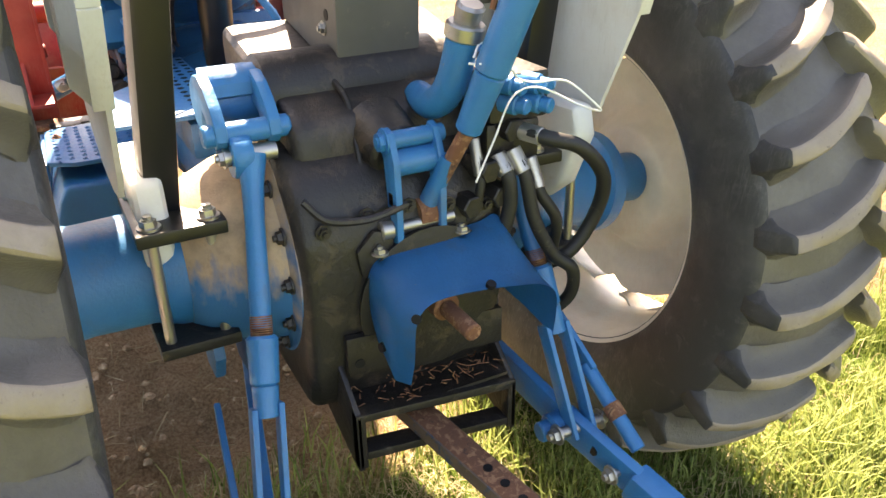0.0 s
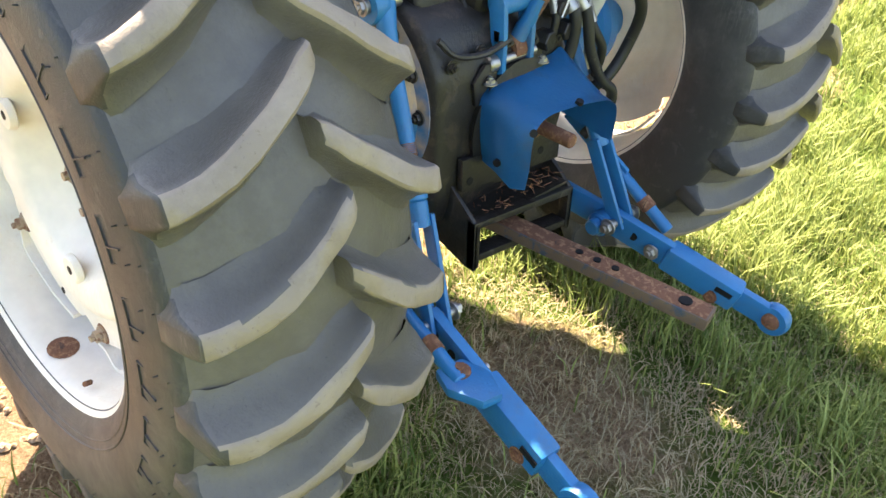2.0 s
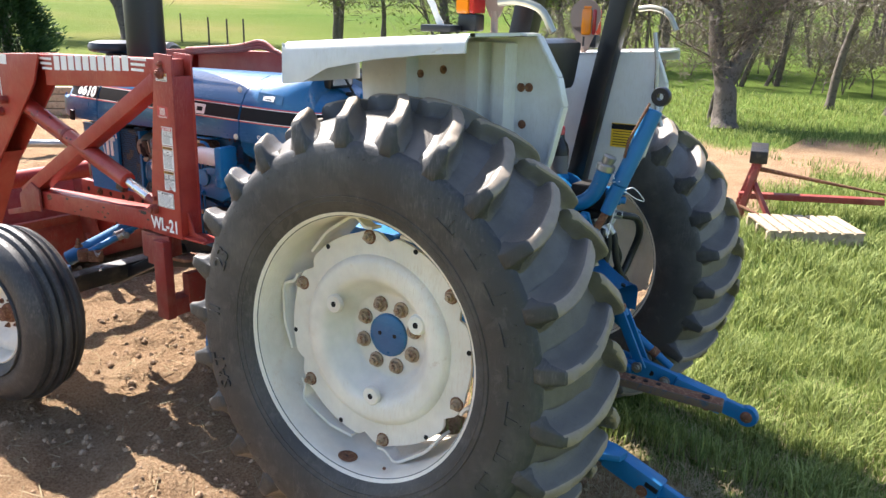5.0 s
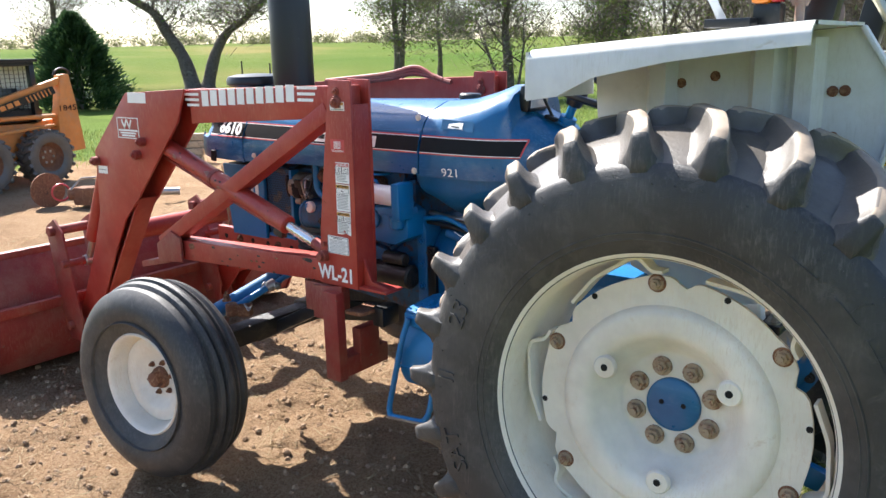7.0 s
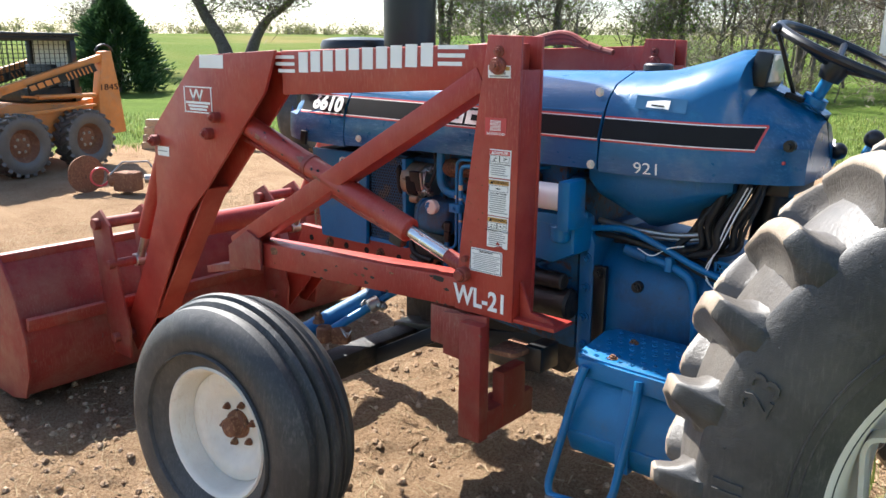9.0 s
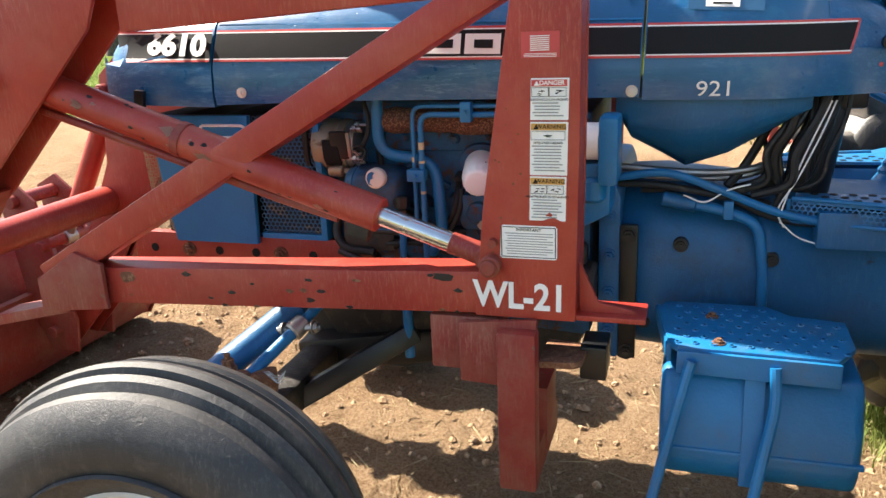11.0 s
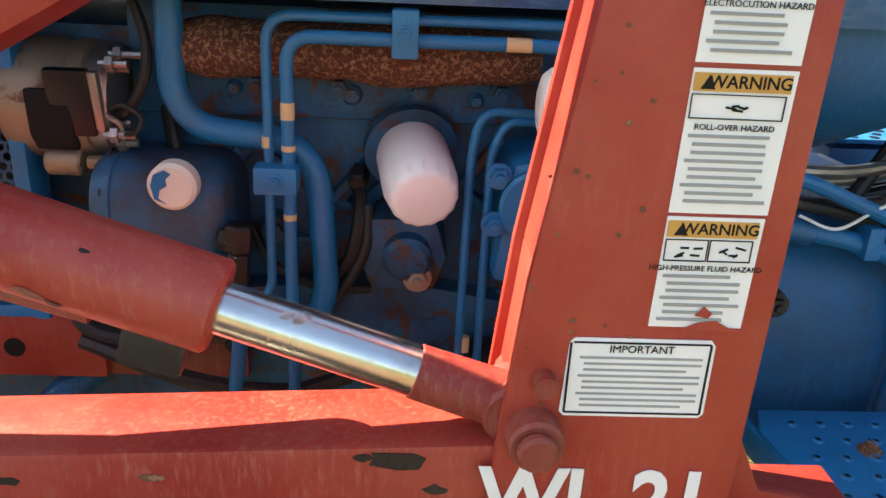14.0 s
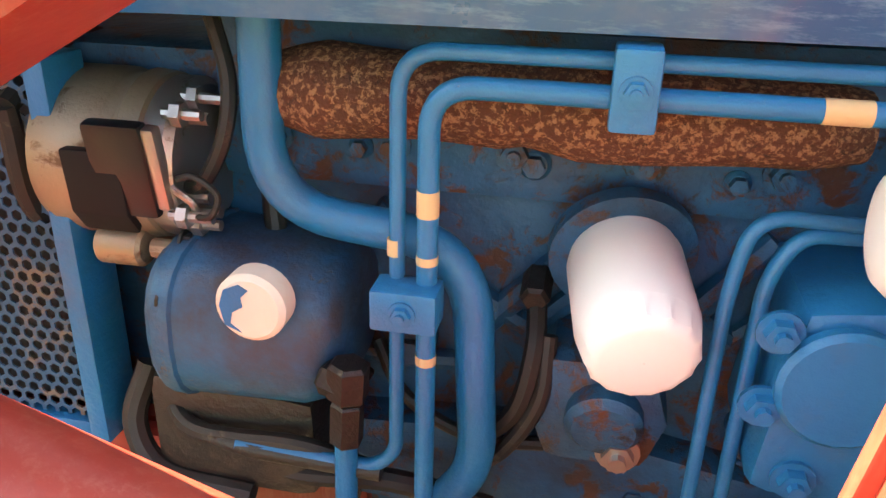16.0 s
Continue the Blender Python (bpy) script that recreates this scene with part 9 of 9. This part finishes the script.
    for ob in [c for c in s.children] + [g for c in s.children for g in c.children]:
        for vert in ob.data.vertices:               # low-built machine: the upper works sit close over the wheels
            if vert.co.z > 0.75:
                vert.co.z = 0.75 + (vert.co.z - 0.75) * 0.70
    s.matrix_basis = m
    return s


# nose towards the far left; its left flank faces the tractor
skid_dir = Vector((0.20, -0.98, 0)).normalized()
skid_steer(Matrix.Translation((-10.72, 2.15, 0.0)) @ Matrix(((skid_dir.x, -skid_dir.y, 0, 0), (skid_dir.y, skid_dir.x, 0, 0), (0, 0, 1, 0), (0, 0, 0, 1))) @ Matrix.Diagonal((1, -1, 1, 1)))

# ---- clutter in the yard ----
def old_tyre(at, m, label):
    t = thing("old_tyre", label, "tyre", at, "old wheels")
    part("tyre", lathe(B(), [(0.33, -0.12), (0.36, -0.16), (0.45, -0.175), (0.56, -0.16), (0.61, -0.11), (0.62, 0.0), (0.61, 0.11), (0.56, 0.16), (0.45, 0.175), (0.36, 0.16), (0.33, 0.12)], 48, "y", at, caps=False), M_RUBBER, t)
    part("rim", lathe(B(), [(0.0005, -0.02), (0.2, -0.03), (0.28, -0.05), (0.34, -0.13), (0.33, -0.14), (0.34, 0.13), (0.3, 0.02), (0.0005, 0.02)], 40, "y", at), M_DECAL, t, "dull white rim")
    t.matrix_basis = Matrix.Translation(at) @ m
    return t


old_tyre(Vector((-9.2, 5.6, 0.6)), Matrix.Rotation(radians(-62), 4, "Z") @ Matrix.Rotation(radians(6), 4, "X"), "old tractor wheel with white rim standing in grass")
junk = thing("auger_gearbox", "rusty gearbox and drive shaft lying on the soil", "machine part", (-8.3, 2.3, 0.0))
part("disc", lathe(B(), [(0.0005, 0.0), (0.21, 0.0), (0.21, 0.02), (0.0005, 0.02)], 28, "x", (-8.7, 1.95, 0.20)), M_RUST, junk)
part("gear_case", join(box(B(), (-8.35, 2.25, 0.12), (0.26, 0.22, 0.22), Matrix.Rotation(0.4, 3, "Z"), 0.04), rod(B(), (-8.5, 2.1, 0.14), (-8.3, 2.35, 0.16), 0.08, seg=16, bevel=0.02)), M_RUST, junk)
part("shaft", rod(B(), (-8.25, 2.4, 0.14), (-7.7, 3.1, 0.10), 0.05, seg=14), M_STEEL, junk)
part("hand_wheel", tube(B(), [(-8.52 + 0.02 * math.cos(a), 2.02 + 0.1 * math.cos(a), 0.18 + 0.1 * math.sin(a)) for a in [2 * math.pi * k / 20 for k in range(21)]], 0.012, 6, False), M_PINSTRIPE, junk)
part("handle", tube(B(), [(-8.45, 2.1, 0.2), (-8.35, 2.2, 0.34), (-8.2, 2.42, 0.34), (-8.15, 2.5, 0.2)], 0.012, 6), M_STEEL, junk)
wall = thing("stacked_timbers", "low stack of weathered timbers behind the yard", "timber", (-10.6, 4.6, 0.0))
for k in range(4):
    part("timber", box(B(), (-10.6 + 0.01 * k, 4.7 + 0.03 * k, 0.06 + 0.115 * k), (0.16, 1.6, 0.105), Matrix.Rotation(-0.9 + 0.02 * k, 3, "Z"), 0.01), M_WOOD, wall)
pal = thing("pallet", "weathered wooden pallet lying in the grass", "pallet", (0.25, 4.65, 0.05))
pm = Matrix.Rotation(radians(32), 3, "Z")
for k in range(8):
    part("board", box(B(), Vector((0.25, 4.65, 0.15)) + pm @ Vector((-0.36 + 0.105 * k, 0.006 * math.sin(k * 2), 0)), (0.078, 0.62, 0.018), pm, 0.003), M_WOOD, pal)
for k in range(3):
    part("bearer", box(B(), Vector((0.25, 4.65, 0.09)) + pm @ Vector((0, -0.27 + 0.27 * k, 0)), (0.82, 0.04, 0.10), pm, 0.004), M_WOOD, pal)
imp_ = thing("hay_spear_frame", "rusty red three-point hay spear frame standing in grass", "implement", (-0.35, 5.2, 0.0))
part("upright", beam(B(), (-0.40, 4.95, 0.02), (-0.28, 5.05, 0.66), 0.07, 0.06, (0, 1, 0), 0.008), M_RED_WORN, imp_)
part("upright", beam(B(), (-0.55, 5.45, 0.02), (-0.40, 5.55, 0.66), 0.07, 0.06, (0, 1, 0), 0.008), M_RED_WORN, imp_)
part("head_box", box(B(), (-0.36, 5.28, 0.64), (0.16, 0.62, 0.12), Matrix.Rotation(0.24, 3, "Z"), 0.012), M_GREASE, imp_)
part("cross_bar", beam(B(), (-0.48, 5.18, 0.22), (0.75, 5.60, 0.26), 0.06, 0.10, (0, 0, 1), 0.008), M_RED_WORN, imp_)
part("spear", rod(B(), (-0.35, 5.1, 0.52), (1.15, 5.42, 0.33), 0.024, 0.006, 12), M_RUST, imp_)
part("spear", rod(B(), (-0.40, 4.95, 0.16), (0.15, 4.75, 0.05), 0.018, 0.005, 10), M_RUST, imp_)
part("leg", beam(B(), (-0.36, 5.06, 0.45), (-0.05, 4.86, 0.02), 0.04, 0.05, (0, 0, 1), 0.006), M_RED_WORN, imp_)
bd = thing("plank", "grey plank lying in the far grass", "plank", (1.3, 6.4, 0.04))
part("board", box(B(), (1.5, 6.9, 0.05), (1.8, 0.14, 0.03), Matrix.Rotation(-0.5, 3, "Z"), 0.004), M_WOOD, bd)

# ---- grass, straw and clods ----
def ground_z(x, y):
    p = Vector((x, y, 0))
    s = bare(x, y)
    return rise(x, y) + 0.045 * noise.noise(p * 1.3) + s * churn(p) - 0.012


def scatter_blades(name, spots, mat, label, height, width, rng, lean=0.9):
    v, f = [], []
    for x, y, k in spots:
        z = ground_z(x, y) - 0.004
        h = height * k * rng.uniform(0.55, 1.25)
        a = rng.uniform(0, 2 * math.pi)
        dx, dy = math.cos(a), math.sin(a)
        w = width * rng.uniform(0.6, 1.3)
        b = rng.uniform(0.1, lean) * h
        n = len(v)
        v += [(x - dy * w, y + dx * w, z), (x + dy * w, y - dx * w, z),
              (x + dx * b * 0.3 + dy * w * 0.8, y + dy * b * 0.3 - dx * w * 0.8, z + h * 0.55), (x + dx * b * 0.3 - dy * w * 0.8, y + dy * b * 0.3 + dx * w * 0.8, z + h * 0.55),
              (x + dx * b, y + dy * b, z + h * (1 - 0.25 * b / h))]
        f += [(n, n + 1, n + 2, n + 3), (n + 3, n + 2, n + 4)]
    return tagged(mesh_object(name, v, f, mat, None, label), category="grass", kind="stuff")


rng = random.Random(77)
near, mid, dry = [], [], []
while len(near) < 95000:
    x, y = rng.uniform(-0.6, 4.2), rng.uniform(-1.6, 6.5)
    if rng.random() > math.exp(-0.22 * max(0, y - 0.5) - 0.2 * max(0, x - 1.5)):
        continue
    s = bare(x, y)
    clump = max(0.0, 0.5 + 0.75 * noise.noise(Vector((x * 3.1, y * 3.1, 1.0))) + 0.3 * noise.noise(Vector((x * 9.0, y * 9.0, 4.0))))
    bald = min(1.0, max(0.10, math.hypot((x - 0.72) / 0.85, (y - 0.0) / 0.62) * 1.5 - 0.85 + 0.5 * noise.noise(Vector((x * 5, y * 5, 2.0)))))
    if rng.random() < (1 - s) ** 1.5 * (0.25 + clump) * bald:
        near.append((x, y, 0.45 + 1.0 * clump))
while len(mid) < 60000:
    x, y = rng.uniform(-16, 9), rng.uniform(2.5, 16)
    if rng.random() > math.exp(-0.12 * math.hypot(x, y - 4)):
        continue
    s = bare(x, y)
    if rng.random() < (1 - s) ** 1.2:
        mid.append((x, y, 0.7 + 0.5 * rng.random()))
wide = []
while len(wide) < 45000:                               # thinner sward round the yard
    x, y = rng.uniform(-1.5, 9), rng.uniform(-7, 9)
    if -0.6 < x < 4.2 and -1.6 < y < 6.5 or rng.random() > math.exp(-0.16 * math.hypot(x - 1, y)):
        continue
    if rng.random() < (1 - bare(x, y)) ** 1.3:
        wide.append((x, y, 0.6 + 0.6 * rng.random()))
while len(dry) < 26000:
    x, y = rng.uniform(-0.7, 2.6), rng.uniform(-1.5, 2.2)
    if rng.random() > 1.15 - 0.55 * math.hypot(x - 0.7, y) + 0.4 * noise.noise(Vector((x * 2.2, y * 2.2, 5.0))):
        continue
    if bare(x, y) < 0.9:
        dry.append((x, y, 0.5 + 0.5 * rng.random()))
scatter_blades("grass", near, M_GRASS, "long green spring grass", 0.135, 0.0030, rng)
scatter_blades("grass", mid, M_GRASS, "green spring grass", 0.13, 0.007, rng)
scatter_blades("grass", wide, M_GRASS, "green spring grass round the yard", 0.13, 0.005, rng)
scatter_blades("dry_grass", dry, M_STRAW, "dry trampled straw in the grass", 0.06, 0.0016, rng, 2.2)

v, f = [], []
while len(f) < 9000:
    x, y = rng.uniform(-7.5, 0.6), rng.uniform(-3.0, 4.0)
    if bare(x, y) < 0.55:
        continue
    z = ground_z(x, y) + 0.004
    a, l, w = rng.uniform(0, math.pi), rng.uniform(0.012, 0.07), rng.uniform(0.0006, 0.0015)
    dx, dy = math.cos(a), math.sin(a)
    n = len(v)
    v += [(x - dx * l - dy * w, y - dy * l + dx * w, z), (x - dx * l + dy * w, y - dy * l - dx * w, z), (x + dx * l + dy * w, y + dy * l - dx * w, z + rng.uniform(0, 0.01)), (x + dx * l - dy * w, y + dy * l + dx * w, z + 0.004)]
    f.append((n, n + 1, n + 2, n + 3))
tagged(mesh_object("straw", v, f, M_STRAW, None, "scattered dry straw on the soil"), category="straw", kind="stuff")

v, f = [], []
count = 0
while count < 26000:
    x, y = rng.uniform(-6.5, 0.5), rng.uniform(-3.0, 3.0)
    if bare(x, y) < 0.6 or rng.random() > 0.35 + 0.6 * noise.noise(Vector((x * 1.7, y * 1.7, 9.0))) + 0.3:
        continue
    z = ground_z(x, y)
    r = 0.0025 + 0.018 * rng.random() ** 7
    n = len(v)
    for k, (zz, rr) in enumerate(((-0.4, 0.7), (0.25, 1.0), (0.75, 0.55))):
        for j in range(6):
            a = 2 * math.pi * j / 6 + k * 0.4
            q = r * rr * rng.uniform(0.75, 1.25)
            v.append((x + q * math.cos(a), y + q * math.sin(a), z + r * zz * rng.uniform(0.8, 1.2)))
    v.append((x, y, z + r))
    for k in range(2):
        for j in range(6):
            f.append((n + 6 * k + j, n + 6 * k + (j + 1) % 6, n + 6 * k + 6 + (j + 1) % 6, n + 6 * k + 6 + j))
    for j in range(6):
        f.append((n + 12 + j, n + 12 + (j + 1) % 6, n + 18))
    count += 1
tagged(mesh_object("soil_clods", v, f, M_CLOD, None, "loose clods of brown soil"), category="soil", kind="stuff")

FIELD_TURN = Matrix.Translation((0.4, -2.7, 0)) @ Matrix.Rotation(radians(2.3), 4, "Z") @ Matrix.Translation((-0.4, 2.7, 0))
# far things stand on the climbing field
for ob in [o for o in scene.objects if o.parent is None and o.type == "EMPTY"]:
    p = ob.matrix_basis.translation
    if math.hypot(p.x, p.y) > 6.8:
        ob.matrix_basis = FIELD_TURN @ Matrix.Translation((0, 0, climb(p.x, p.y))) @ ob.matrix_basis
for ob in scene.objects:
    if ob.name.startswith("woodland"):
        ob.matrix_basis = FIELD_TURN
